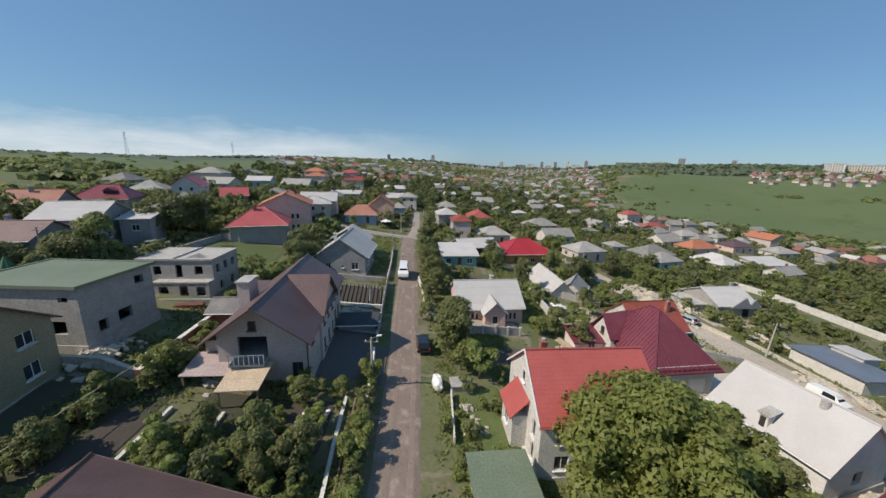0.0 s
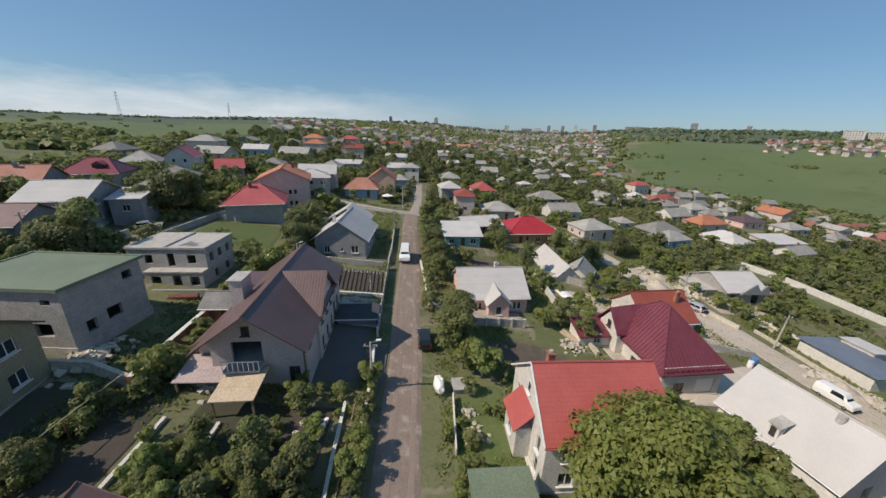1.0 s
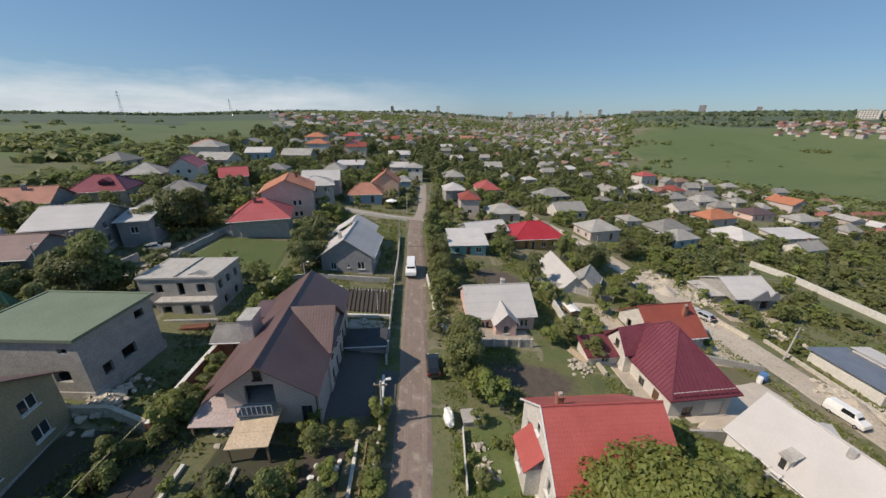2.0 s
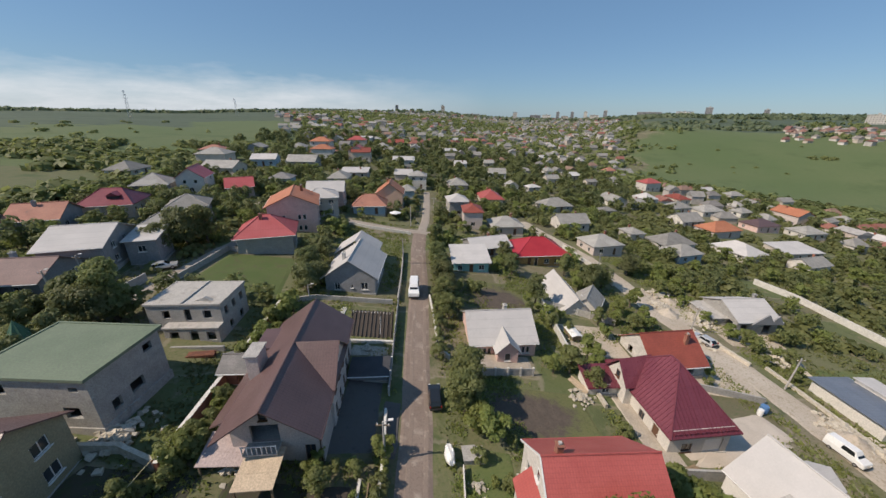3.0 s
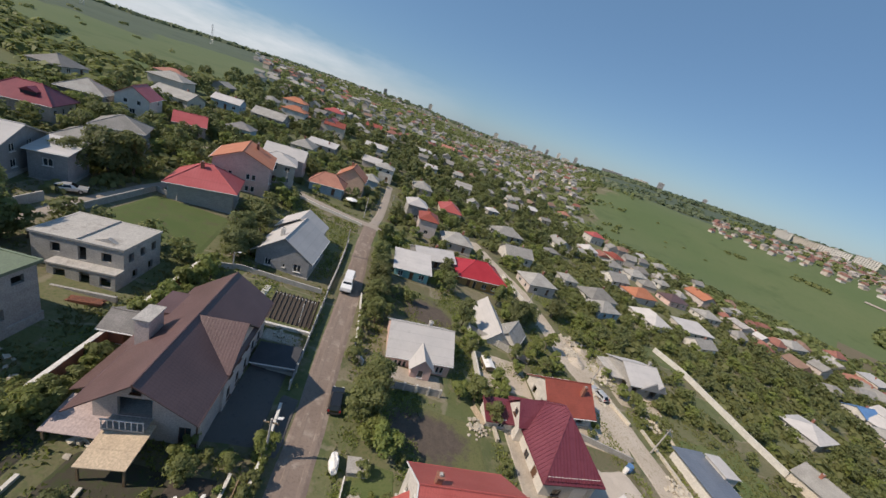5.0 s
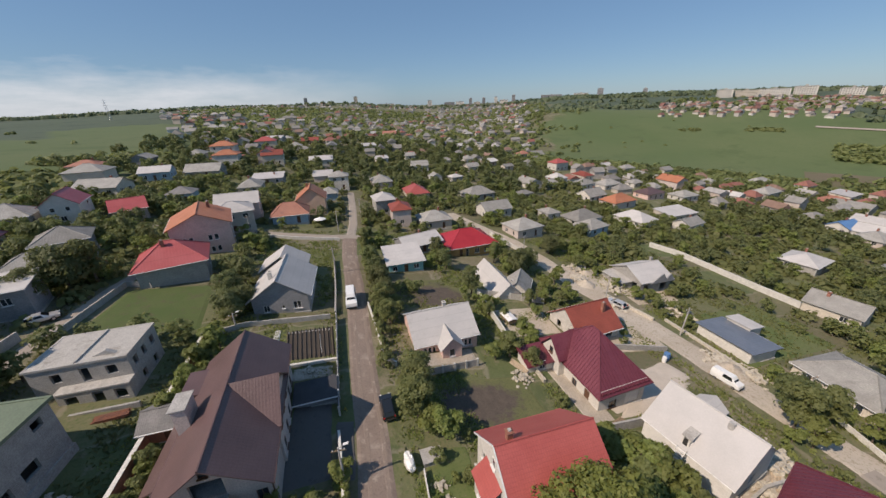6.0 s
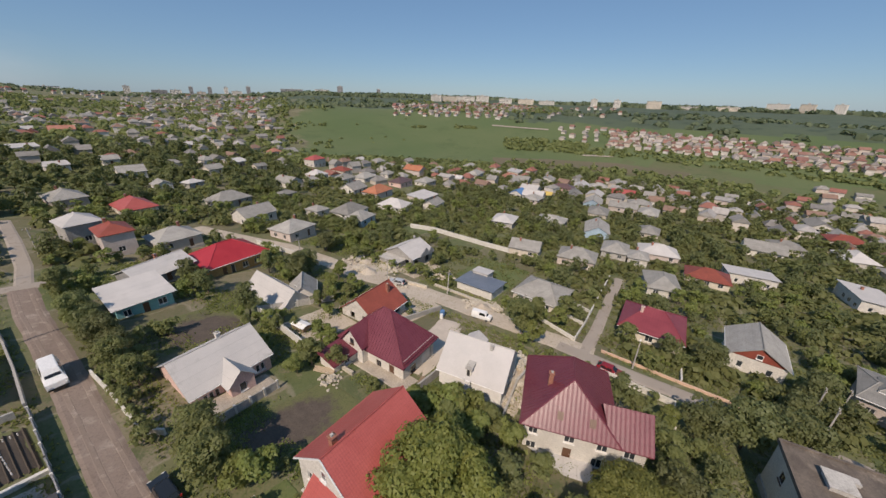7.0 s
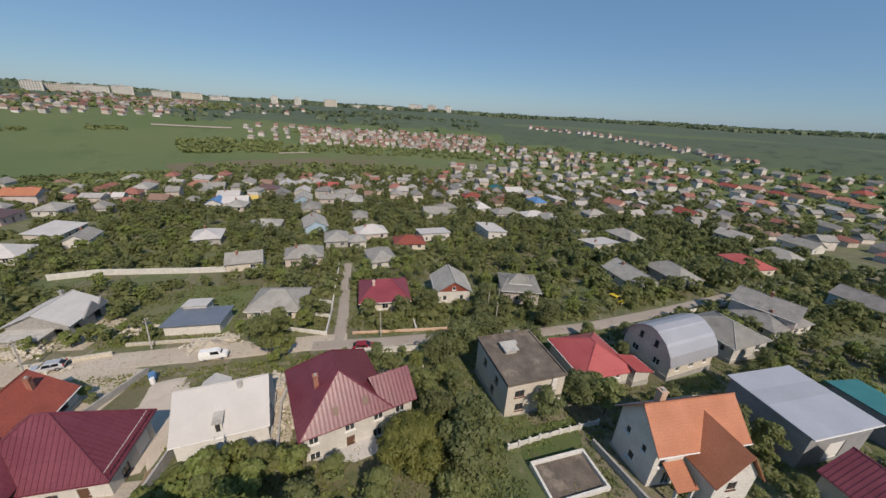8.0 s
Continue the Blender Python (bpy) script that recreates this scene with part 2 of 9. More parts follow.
# roofs
ROOF = {
    "red": surface("red_metal_roof", (0.38, 0.085, 0.074), (0.44, 0.108, 0.094), 3, rough=0.5, pattern="tile", pitch=0.24, row=0.35, jitter=0.06, grime=0.12),
    "bright": surface("crimson_metal_roof", (0.37, 0.026, 0.036), (0.43, 0.038, 0.046), 3, rough=0.4, pattern="tile", pitch=0.24, row=0.35, jitter=0.03, grime=0.12),
    "crimson": surface("dark_crimson_roof", (0.2, 0.036, 0.05), (0.245, 0.05, 0.064), 3, rough=0.45, pattern="seam", pitch=0.5, row=3.0, jitter=0.05, grime=0.12),
    "pinkred": surface("faded_red_roof", (0.42, 0.085, 0.085), (0.46, 0.11, 0.11), 3, rough=0.45, pattern="seam", pitch=0.5, row=3.0, jitter=0.06, grime=0.12),
    "burgundy": surface("burgundy_metal_roof", (0.145, 0.034, 0.05), (0.18, 0.048, 0.064), 3, rough=0.36, pattern="sheet", pitch=0.5, row=2.4, jitter=0.05, grime=0.12, bump=0.1),
    "brown": surface("brown_metal_roof", (0.118, 0.073, 0.07), (0.145, 0.09, 0.086), 3, rough=0.4, pattern="tile", pitch=0.3, row=0.4, jitter=0.05, grime=0.15),
    "orange": surface("orange_tile_roof", (0.4, 0.152, 0.078), (0.46, 0.19, 0.105), 2.5, rough=0.65, pattern="tile", pitch=0.22, row=0.34, jitter=0.08, grime=0.18),
    "salmon": surface("weathered_clay_roof", (0.36, 0.16, 0.115), (0.42, 0.2, 0.14), 2, rough=0.75, pattern="tile", pitch=0.22, row=0.34, stain=(0.2, 0.12, 0.1), jitter=0.15),
    "brick": surface("brick_red_roof", (0.24, 0.06, 0.04), (0.3, 0.075, 0.05), 2, rough=0.6, pattern="tile", pitch=0.24, row=0.35, jitter=0.12),
    "grey": surface("fibre_cement_roof", (0.34, 0.33, 0.305), (0.27, 0.262, 0.242), 2, rough=0.9, pattern="sheet", pitch=0.2, row=1.2, stain=(0.17, 0.165, 0.15), jitter=0.25, bump=0.35),
    "white": surface("pale_sheet_roof", (0.53, 0.51, 0.49), (0.47, 0.455, 0.44), 3, rough=0.75, pattern="sheet", pitch=0.2, row=1.5, stain=(0.38, 0.365, 0.345), stain_at=0.62, jitter=0.08, grime=0.08, bump=0.1),
    "smooth": surface("smooth_pale_roofing", (0.53, 0.51, 0.495), (0.48, 0.465, 0.45), 2.5, rough=0.8, stain=(0.4, 0.385, 0.365), stain_at=0.6, jitter=0.02, grime=0.06, bump=0.05),
    "rose": surface("faded_pink_sheet", (0.42, 0.34, 0.33), (0.47, 0.38, 0.36), 2, rough=0.6, pattern="seam", pitch=0.4, row=2.0, jitter=0.03),
    "plum": surface("faded_plum_roof", (0.2, 0.135, 0.125), (0.245, 0.165, 0.15), 3, rough=0.7, pattern="sheet", pitch=0.2, row=1.2, jitter=0.05),
    "dark": surface("dark_slate_roof", (0.19, 0.185, 0.18), (0.26, 0.25, 0.24), 1.6, rough=0.9, pattern="sheet", pitch=0.2, row=1.0, stain=(0.1, 0.1, 0.095), jitter=0.15),
    "green": surface("green_coated_roof", (0.145, 0.188, 0.125), (0.175, 0.218, 0.148), 4, rough=0.7, pattern="", stain=(0.11, 0.148, 0.1), stain_at=0.62, jitter=0.05),
    "blue": surface("blue_metal_roof", (0.1, 0.22, 0.45), (0.13, 0.27, 0.5), 3, rough=0.5, pattern="seam", pitch=0.4, row=2.0),
    "teal": surface("teal_metal_roof", (0.03, 0.15, 0.16), (0.04, 0.18, 0.185), 3, rough=0.5, pattern="seam", pitch=0.4, row=2.0),
    "yellow": surface("yellow_roof", (0.55, 0.4, 0.1), (0.6, 0.45, 0.14), 3, rough=0.7),
    "steel": surface("steel_sheet_roof", (0.17, 0.2, 0.25), (0.215, 0.245, 0.295), 3, rough=0.5, pattern="seam", pitch=0.5, row=3.0, metal=0.2, stain=(0.3, 0.3, 0.3)),
    "zinc": surface("zinc_sheet_roof", (0.52, 0.53, 0.57), (0.46, 0.47, 0.51), 4, rough=0.42, pattern="seam", pitch=0.6, row=40.0, metal=0.25, jitter=0.04, grime=0.1),
    "tar": surface("tarred_flat_roof", (0.1, 0.082, 0.068), (0.155, 0.128, 0.104), 1.5, rough=0.95, stain=(0.24, 0.2, 0.16), stain_at=0.56),
    "black": surface("black_roofing_felt", (0.05, 0.052, 0.06), (0.065, 0.066, 0.074), 1.5, rough=0.85, stain=(0.09, 0.09, 0.09)),
    "slab": surface("bare_concrete_slab", (0.5, 0.48, 0.44), (0.42, 0.4, 0.37), 1.5, rough=0.9, stain=(0.3, 0.28, 0.25), stain_at=0.55),
}
# walls
WALL = {
    "white": surface("white_plaster", (0.66, 0.63, 0.58), (0.57, 0.545, 0.5), 1.5, rough=0.9, stain=(0.45, 0.42, 0.38), stain_at=0.68, jitter=0.1),
    "cream": surface("cream_plaster", (0.64, 0.58, 0.49), (0.57, 0.51, 0.43), 1.5, rough=0.9, stain=(0.38, 0.33, 0.26), stain_at=0.66),
    "pink": surface("pink_plaster", (0.72, 0.52, 0.47), (0.66, 0.46, 0.41), 1.5, rough=0.9, stain=(0.45, 0.3, 0.26), stain_at=0.66),
    "peach": surface("peach_plaster", (0.62, 0.43, 0.31), (0.56, 0.38, 0.28), 1.5, rough=0.9),
    "teal": surface("turquoise_plaster", (0.24, 0.5, 0.5), (0.2, 0.44, 0.45), 1.5, rough=0.85),
    "blue": surface("pale_blue_plaster", (0.38, 0.5, 0.6), (0.33, 0.45, 0.55), 1.5, rough=0.85),
    "grey": surface("grey_render", (0.31, 0.31, 0.315), (0.255, 0.256, 0.262), 1.2, rough=0.9, stain=(0.19, 0.19, 0.19)),
    "block": surface("concrete_block", (0.47, 0.455, 0.425), (0.39, 0.378, 0.355), 1.0, rough=0.95, pattern="block", pitch=0.4, row=0.2, jitter=0.08, bump=0.4),
    "stone": surface("white_limestone_block", (0.74, 0.71, 0.66), (0.64, 0.61, 0.55), 0.9, rough=0.95, pattern="block", pitch=0.45, row=0.2, stain=(0.45, 0.4, 0.33), stain_at=0.6, bump=0.4),
    "lime": surface("fresh_white_render", (0.76, 0.74, 0.7), (0.7, 0.68, 0.645), 1.2, rough=0.92, pattern="block", pitch=0.45, row=0.2, stain=(0.58, 0.54, 0.48), stain_at=0.66, bump=0.15, grime=0.08),
    "ochre": surface("ochre_brick", (0.5, 0.33, 0.13), (0.42, 0.26, 0.1), 1.0, rough=0.9, pattern="block", pitch=0.26, row=0.08),
    "brick": surface("red_brick_wall", (0.4, 0.18, 0.12), (0.33, 0.14, 0.1), 1.0, rough=0.9, pattern="block", pitch=0.26, row=0.08),
    "olive": surface("olive_plaster", (0.34, 0.31, 0.2), (0.3, 0.27, 0.17), 1.5, rough=0.9),
    "mauve": surface("pinkish_grey_plaster", (0.56, 0.485, 0.445), (0.5, 0.43, 0.395), 1.5, rough=0.9),
}
frame_white = plain("white_window_frame", (0.75, 0.74, 0.72), 0.5)
frame_brown = plain("brown_window_frame", (0.12, 0.06, 0.035), 0.5)
near_black = surface("near_black_fill", (0.03, 0.03, 0.032), (0.045, 0.043, 0.04), 1.0)
concrete = surface("weathered_concrete", (0.46, 0.44, 0.41), (0.37, 0.355, 0.33), 0.8, rough=0.95, stain=(0.26, 0.25, 0.23))
limewash = surface("whitewashed_concrete", (0.68, 0.66, 0.61), (0.58, 0.56, 0.52), 0.8, rough=0.95, stain=(0.4, 0.37, 0.32), stain_at=0.62)
paving = surface("pale_paving", (0.5, 0.44, 0.36), (0.44, 0.385, 0.32), 1.5, rough=0.9, pattern="block", pitch=0.4, row=0.4, jitter=0.04)
pale_slab = surface("pale_concrete_drive", (0.58, 0.51, 0.43), (0.52, 0.455, 0.38), 2.0, rough=0.9, stain=(0.42, 0.37, 0.31), stain_at=0.6, jitter=0.02, grime=0.1)
timber = surface("weathered_timber", (0.3, 0.22, 0.14), (0.22, 0.16, 0.1), 0.6, rough=0.85)
pale_timber = surface("pale_boarding", (0.58, 0.47, 0.34), (0.5, 0.4, 0.29), 0.8, rough=0.8, pattern="seam", pitch=0.16, row=2.0)
rust = surface("rusty_metal", (0.24, 0.09, 0.05), (0.16, 0.07, 0.05), 0.5, rough=0.8)
yellow_paint = plain("faded_yellow_pipe_paint", (0.46, 0.41, 0.24), 0.5)
tarp_white = plain("white_tarpaulin", (0.8, 0.79, 0.76), 0.5)
black_rubber = plain("black_rubber", (0.02, 0.02, 0.02), 0.8)
bark = surface("tree_bark", (0.11, 0.085, 0.06), (0.16, 0.13, 0.1), 0.3, fine=0.05, rough=0.95, bump=0.5)
rubble_mat = surface("limestone_rubble", (0.6, 0.55, 0.46), (0.45, 0.4, 0.32), 0.4, fine=0.08, rough=0.95)


def glass_pane(name, colour):
    m, nt, bsdf = shader(name)
    bsdf.inputs["Base Color"].default_value = (*colour, 1)
    bsdf.inputs["Roughness"].default_value, bsdf.inputs["Specular IOR Level"].default_value = 0.08, 0.6
    return m


glass = glass_pane("window_glass", (0.035, 0.042, 0.05))
car_glass = glass_pane("car_glass", (0.015, 0.017, 0.02))

# ground
def plots_mat():
    """Garden ground in plots: each cell of a skewed grid has its own mix of grass, weeds and soil, with trodden edges."""
    m, nt, bsdf = shader("garden_ground")
    vec = nt.nodes.new("ShaderNodeTexCoord").outputs["Object"]
    mp = nt.nodes.new("ShaderNodeMapping")
    mp.inputs["Rotation"].default_value = (0, 0, radians(-6))
    nt.links.new(vec, mp.inputs["Vector"])
    n1, n2, n3 = noisy(nt, vec, 1 / 12, 5, 0.6), noisy(nt, vec, 1 / 2.2, 6, 0.65), noisy(nt, vec, 1 / 0.35, 3)
    sep = nt.nodes.new("ShaderNodeSeparateXYZ")
    nt.links.new(mp.outputs[0], sep.inputs[0])
    wob = calc(nt, "MULTIPLY", calc(nt, "SUBTRACT", n1, 0.5), 9.0)
    u = calc(nt, "DIVIDE", calc(nt, "ADD", sep.outputs[0], wob), 17.0)
    row = calc(nt, "FLOOR", u)
    v = calc(nt, "ADD", calc(nt, "DIVIDE", calc(nt, "ADD", sep.outputs[1], wob), 11.0), calc(nt, "MULTIPLY", row, 0.37))
    cell = nt.nodes.new("ShaderNodeCombineXYZ")
    nt.links.new(row, cell.inputs[0])
    nt.links.new(calc(nt, "FLOOR", v), cell.inputs[1])
    wn_ = nt.nodes.new("ShaderNodeTexWhiteNoise")
    nt.links.new(cell.outputs[0], wn_.inputs["Vector"])
    edge = calc(nt, "MINIMUM", calc(nt, "PINGPONG", u, 0.5), calc(nt, "PINGPONG", v, 0.5))
    colour = tint(nt, span(nt, n1, 0.35, 0.65), (0.13, 0.14, 0.062), (0.16, 0.156, 0.08))
    colour = tint(nt, span(nt, wn_.outputs[0], 0.5, 0.7, 0, 0.6), colour, (0.145, 0.12, 0.08))
    colour = tint(nt, span(nt, wn_.outputs[0], 0.86, 0.9, 0, 0.5), colour, (0.26, 0.225, 0.16))
    colour = tint(nt, span(nt, wn_.outputs[0], 0.0, 0.25, 0.6, 0), colour, (0.08, 0.12, 0.035))
    colour = tint(nt, span(nt, n2, 0.56, 0.66, 0, 0.8), colour, (0.21, 0.18, 0.12))
    colour = tint(nt, span(nt, noisy(nt, vec, 1 / 5.0, 6, 0.7), 0.54, 0.62, 0, 0.7), colour, (0.07, 0.095, 0.035))
    colour = tint(nt, span(nt, n3, 0.5, 0.75), colour, (0.09, 0.12, 0.04))
    colour = tint(nt, span(nt, edge, 0.01, 0.03, 0.45, 0), colour, (0.3, 0.26, 0.2))
    nt.links.new(colour, bsdf.inputs["Base Color"])
    bsdf.inputs["Roughness"].default_value = 0.95
    bp = nt.nodes.new("ShaderNodeBump")
    bp.inputs["Strength"].default_value, bp.inputs["Distance"].default_value = 0.6, 0.25
    nt.links.new(calc(nt, "ADD", calc(nt, "MULTIPLY", n3, 0.4), n2), bp.inputs["Height"])
    nt.links.new(bp.outputs[0], bsdf.inputs["Normal"])
    return m


G_GRASS = plots_mat()
G_MEADOW = ground_mat("meadow", (0.085, 0.125, 0.044), (0.115, 0.142, 0.058), (0.078, 0.112, 0.04), (0.09, 0.126, 0.046), 110, 30, 2.5, 0.56)
G_SCRUB = ground_mat("dry_scrub", (0.095, 0.122, 0.046), (0.125, 0.128, 0.062), (0.075, 0.102, 0.038), (0.095, 0.118, 0.046), 60, 14, 2.0, 0.55)
# woodland floor: the bluish haze of distance is mixed into its green
G_WOOD = ground_mat("haze_tinted_woodland", (0.064, 0.09, 0.054), (0.08, 0.106, 0.06), (0.046, 0.068, 0.042), (0.07, 0.096, 0.055), 150, 18, 7.0, 0.52)
dirt = ground_mat("packed_dirt", (0.215, 0.165, 0.135), (0.265, 0.208, 0.172), (0.36, 0.3, 0.25), (0.175, 0.136, 0.112), 5, 2.0, 0.25, 0.54)
track_mat = ground_mat("worn_track_dirt", (0.27, 0.212, 0.174), (0.235, 0.184, 0.15), (0.37, 0.305, 0.255), (0.21, 0.164, 0.134), 4, 1.4, 0.2)
asphalt = ground_mat("pale_worn_asphalt", (0.33, 0.285, 0.24), (0.38, 0.33, 0.28), (0.27, 0.23, 0.19), (0.36, 0.31, 0.26), 6, 1.5, 0.2)
building_dirt = ground_mat("building_site_dirt", (0.46, 0.39, 0.31), (0.53, 0.465, 0.385), (0.38, 0.315, 0.24), (0.3, 0.265, 0.18), 4, 1.0, 0.3)
soil = ground_mat("dug_soil", (0.062, 0.05, 0.042), (0.082, 0.066, 0.054), (0.052, 0.042, 0.036), (0.072, 0.062, 0.046), 3, 0.6, 0.15)
lawn_mat = ground_mat("lawn", (0.075, 0.112, 0.03), (0.1, 0.125, 0.042), (0.095, 0.095, 0.045), (0.072, 0.1, 0.03), 5, 1.6, 0.25, 0.54)
weeds_mat = ground_mat("rough_grass", (0.1, 0.14, 0.04), (0.14, 0.155, 0.06), (0.19, 0.15, 0.1), (0.07, 0.11, 0.03), 4, 0.9, 0.25, 0.6)
garden_soil = ground_mat("weedy_garden_soil", (0.052, 0.046, 0.036), (0.066, 0.06, 0.042), (0.05, 0.064, 0.025), (0.058, 0.07, 0.03), 3, 0.8, 0.18, 0.52)
half_dug = dug_mat("half_dug_plot", 9.0, 39.4, 6.4, 3.7)
behind_dug = dug_mat("dug_garden", 8.6, 67.5, 6.0, 5.0)
field_mat = ground_mat("fallow_field", (0.15, 0.12, 0.08), (0.12, 0.115, 0.06), (0.1, 0.11, 0.05), (0.13, 0.11, 0.07), 60, 12, 2.0)
dark_yard = ground_mat("dark_yard_ground", (0.1, 0.095, 0.09), (0.13, 0.12, 0.115), (0.085, 0.08, 0.08), (0.11, 0.105, 0.1), 4, 1.0, 0.2)

LEAF = {
    "fruit": foliage("fruit_tree_leaves", (0.19, 0.212, 0.075), (0.245, 0.262, 0.096), (0.205, 0.222, 0.08)),
    "walnut": foliage("walnut_leaves", (0.225, 0.242, 0.06), (0.29, 0.298, 0.084), (0.2, 0.22, 0.054)),
    "dark": foliage("dark_leaves", (0.16, 0.182, 0.072), (0.21, 0.225, 0.09), (0.175, 0.192, 0.076)),
    "fresh": foliage("fresh_leaves", (0.215, 0.252, 0.07), (0.285, 0.315, 0.096), (0.23, 0.26, 0.075)),
    # bluer, greyer, more even green: distance haze put into the leaf colour
    "wood": foliage("haze_tinted_leaves", (0.17, 0.205, 0.115), (0.185, 0.22, 0.122), (0.158, 0.192, 0.108)),
}


# ---- shared builders ----
def smooth(a, b, v):
    t = min(1.0, max(0.0, (v - a) / (b - a)))
    return t * t * (3 - 2 * t)


def gz(x, y):
    """Height of the ground: a hillside that falls to the east into a valley, and rises again on its far side."""
    u = x + 4
    z = -24 * math.tanh(u / 190) if u > 0 else 24 * math.tanh(-u / 195)
    z += 0.012 * (min(250, max(-200, y)) - 30)
    r, az = math.hypot(x, y), math.degrees(math.atan2(x, y))
    wr, wl = smooth(12, 32, az), smooth(15, 40, -az)
    wa = max(0.0, 1 - wr - wl)
    z += wr * (42 * smooth(300, 620, r) + 22 * (1 - 0.45 * smooth(52, 64, az)) * smooth(600, 1300, r))
    z += wa * (0.029 + 0.0085 * smooth(0, 10, az) - 0.0145 * smooth(0, 14, -az)) * (min(1500, max(200, r)) - 200)
    return z + 5.0 * smooth(260, 700, r) * noise.noise(Vector((x / 170, y / 170, 3.1)))


def lay_uv(bm):
    """UVs in metres: u level along the face, v up its slope."""
    layer = bm.loops.layers.uv.verify()
    for f in bm.faces:
        n = f.normal
        u = Vector((1, 0, 0)) if abs(n.z) > 0.999 else Vector((-n.y, n.x, 0)).normalized()
        v = n.cross(u)
        for lp in f.loops:
            lp[layer].uv = (lp.vert.co.dot(u), lp.vert.co.dot(v))


def mesh_of(name, bm, material):
    bmesh.ops.recalc_face_normals(bm, faces=bm.faces[:])
    bm.normal_update()
    lay_uv(bm)
    me = bpy.data.meshes.new(name)
    bm.to_mesh(me)
    bm.free()
    me.materials.append(material)
    return me


def part(name, bm, material, parent=None, label=""):
    ob = new(name, mesh_of(name, bm, material))
    ob.parent = parent
    return tagged(ob, label)


def thing(name, x, y, z, rz=0.0, label="", category="", group="", kind=""):
    ob = new(name)
    ob.empty_display_size = 0.3
    ob.matrix_world = pose(x, y, z, 0, 0, rz)
    return tagged(ob, label, category, group, kind)


def box(bm, x0, x1, y0, y1, z0, z1):
    vs = [bm.verts.new((x, y, z)) for z in (z0, z1) for x, y in ((x0, y0), (x1, y0), (x1, y1), (x0, y1))]
    for ids in ((3, 2, 1, 0), (4, 5, 6, 7), (0, 1, 5, 4), (1, 2, 6, 5), (2, 3, 7, 6), (3, 0, 4, 7)):
        bm.faces.new([vs[i] for i in ids])
    return vs


def prism(bm, pts, off):
    """A solid from a polygon, carried along off."""
    a = [bm.verts.new(p) for p in pts]
    b = [bm.verts.new(Vector(p) + Vector(off)) for p in pts]
    bm.faces.new(a)
    bm.faces.new(b[::-1])
    for i in range(len(a)):
        j = (i + 1) % len(a)
        bm.faces.new((a[i], b[i], b[j], a[j]))


def tube(bm, p, q, r0, r1, sides=8):
    p, q = Vector(p), Vector(q)
    rot = (q - p).to_track_quat("Z", "Y").to_matrix()
    rings = []
    for c, r in ((p, r0), (q, r1)):
        rings.append([bm.verts.new(c + rot @ Vector((r * math.cos(2 * math.pi * k / sides), r * math.sin(2 * math.pi * k / sides), 0))) for k in range(sides)])
    for k in range(sides):
        j = (k + 1) % sides
        bm.faces.new((rings[0][k], rings[0][j], rings[1][j], rings[1][k]))
    bm.faces.new(rings[0][::-1])
    bm.faces.new(rings[1])


# keep-out circles and rectangles for the planting
TAKEN = []


def taken(x, y, margin=0.0):
    for cx, cy, c, s, hx, hy in TAKEN:
        dx, dy = x - cx, y - cy
        if abs(dx * c + dy * s) < hx + margin and abs(-dx * s + dy * c) < hy + margin:
            return True
    return False


def take(x, y, rz, hx, hy):
    TAKEN.append((x, y, math.cos(radians(rz)), math.sin(radians(rz)), hx, hy))


# ---- ground ----
def region(x, y):
    """Which ground lies here: 0 garden plots, 1 meadow, 2 scrub, 3 woodland floor."""
    r, az = math.hypot(x, y), math.degrees(math.atan2(x, y))
    w = 14 * noise.noise(Vector((x / 60, y / 60, 0.3))) + 6 * noise.noise(Vector((x / 17, y / 17, 1.7)))
    if az < -18 and (x < -100 + w or r > max(140, 330 + 6 * (az + 18)) + w):
        if r > (340 if az < -36 else 470) + 3 * w:
            return 3
        return 2 if r < 190 + w else 1
    if az > 27 + 0.3 * w:
        edge = (300 if az < 75 else 340) + 2.2 * w
        if r < edge or x < 40:
            return 0
        if az < 58:
            return 1 if r < 600 + 2 * w else 3
        if az < 104:
            return 2 if r < edge + 45 + w else 1 if r < 520 + 2 * w else 3
        if r < edge + 40:
            return 2
        return 1 if r < 470 + 2 * w or 620 + w < r < 700 + 2 * w else 3
    return 0


def build_ground():
    n, a, far = 320, 80.0, 4600.0
    top = math.asinh(far / a)
    ticks = [a * math.sinh(top * (2 * i / n - 1)) for i in range(n + 1)]
    verts = [(x, y, gz(x, y)) for y in ticks for x in ticks]
    w = n + 1
    faces = [(j * w + i, j * w + i + 1, (j + 1) * w + i + 1, (j + 1) * w + i) for j in range(n) for i in range(n)]
    me = bpy.data.meshes.new("ground")
    me.from_pydata(verts, [], faces)
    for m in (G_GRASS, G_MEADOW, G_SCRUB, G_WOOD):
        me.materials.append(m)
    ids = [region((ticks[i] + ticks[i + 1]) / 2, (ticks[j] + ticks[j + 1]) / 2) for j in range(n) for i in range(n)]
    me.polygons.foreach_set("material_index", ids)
    me.polygons.foreach_set("use_smooth", [True] * len(ids))
    tagged(new("ground", me), "hillside of garden plots, rough grass and green meadows", "ground", kind="structure")


build_ground()


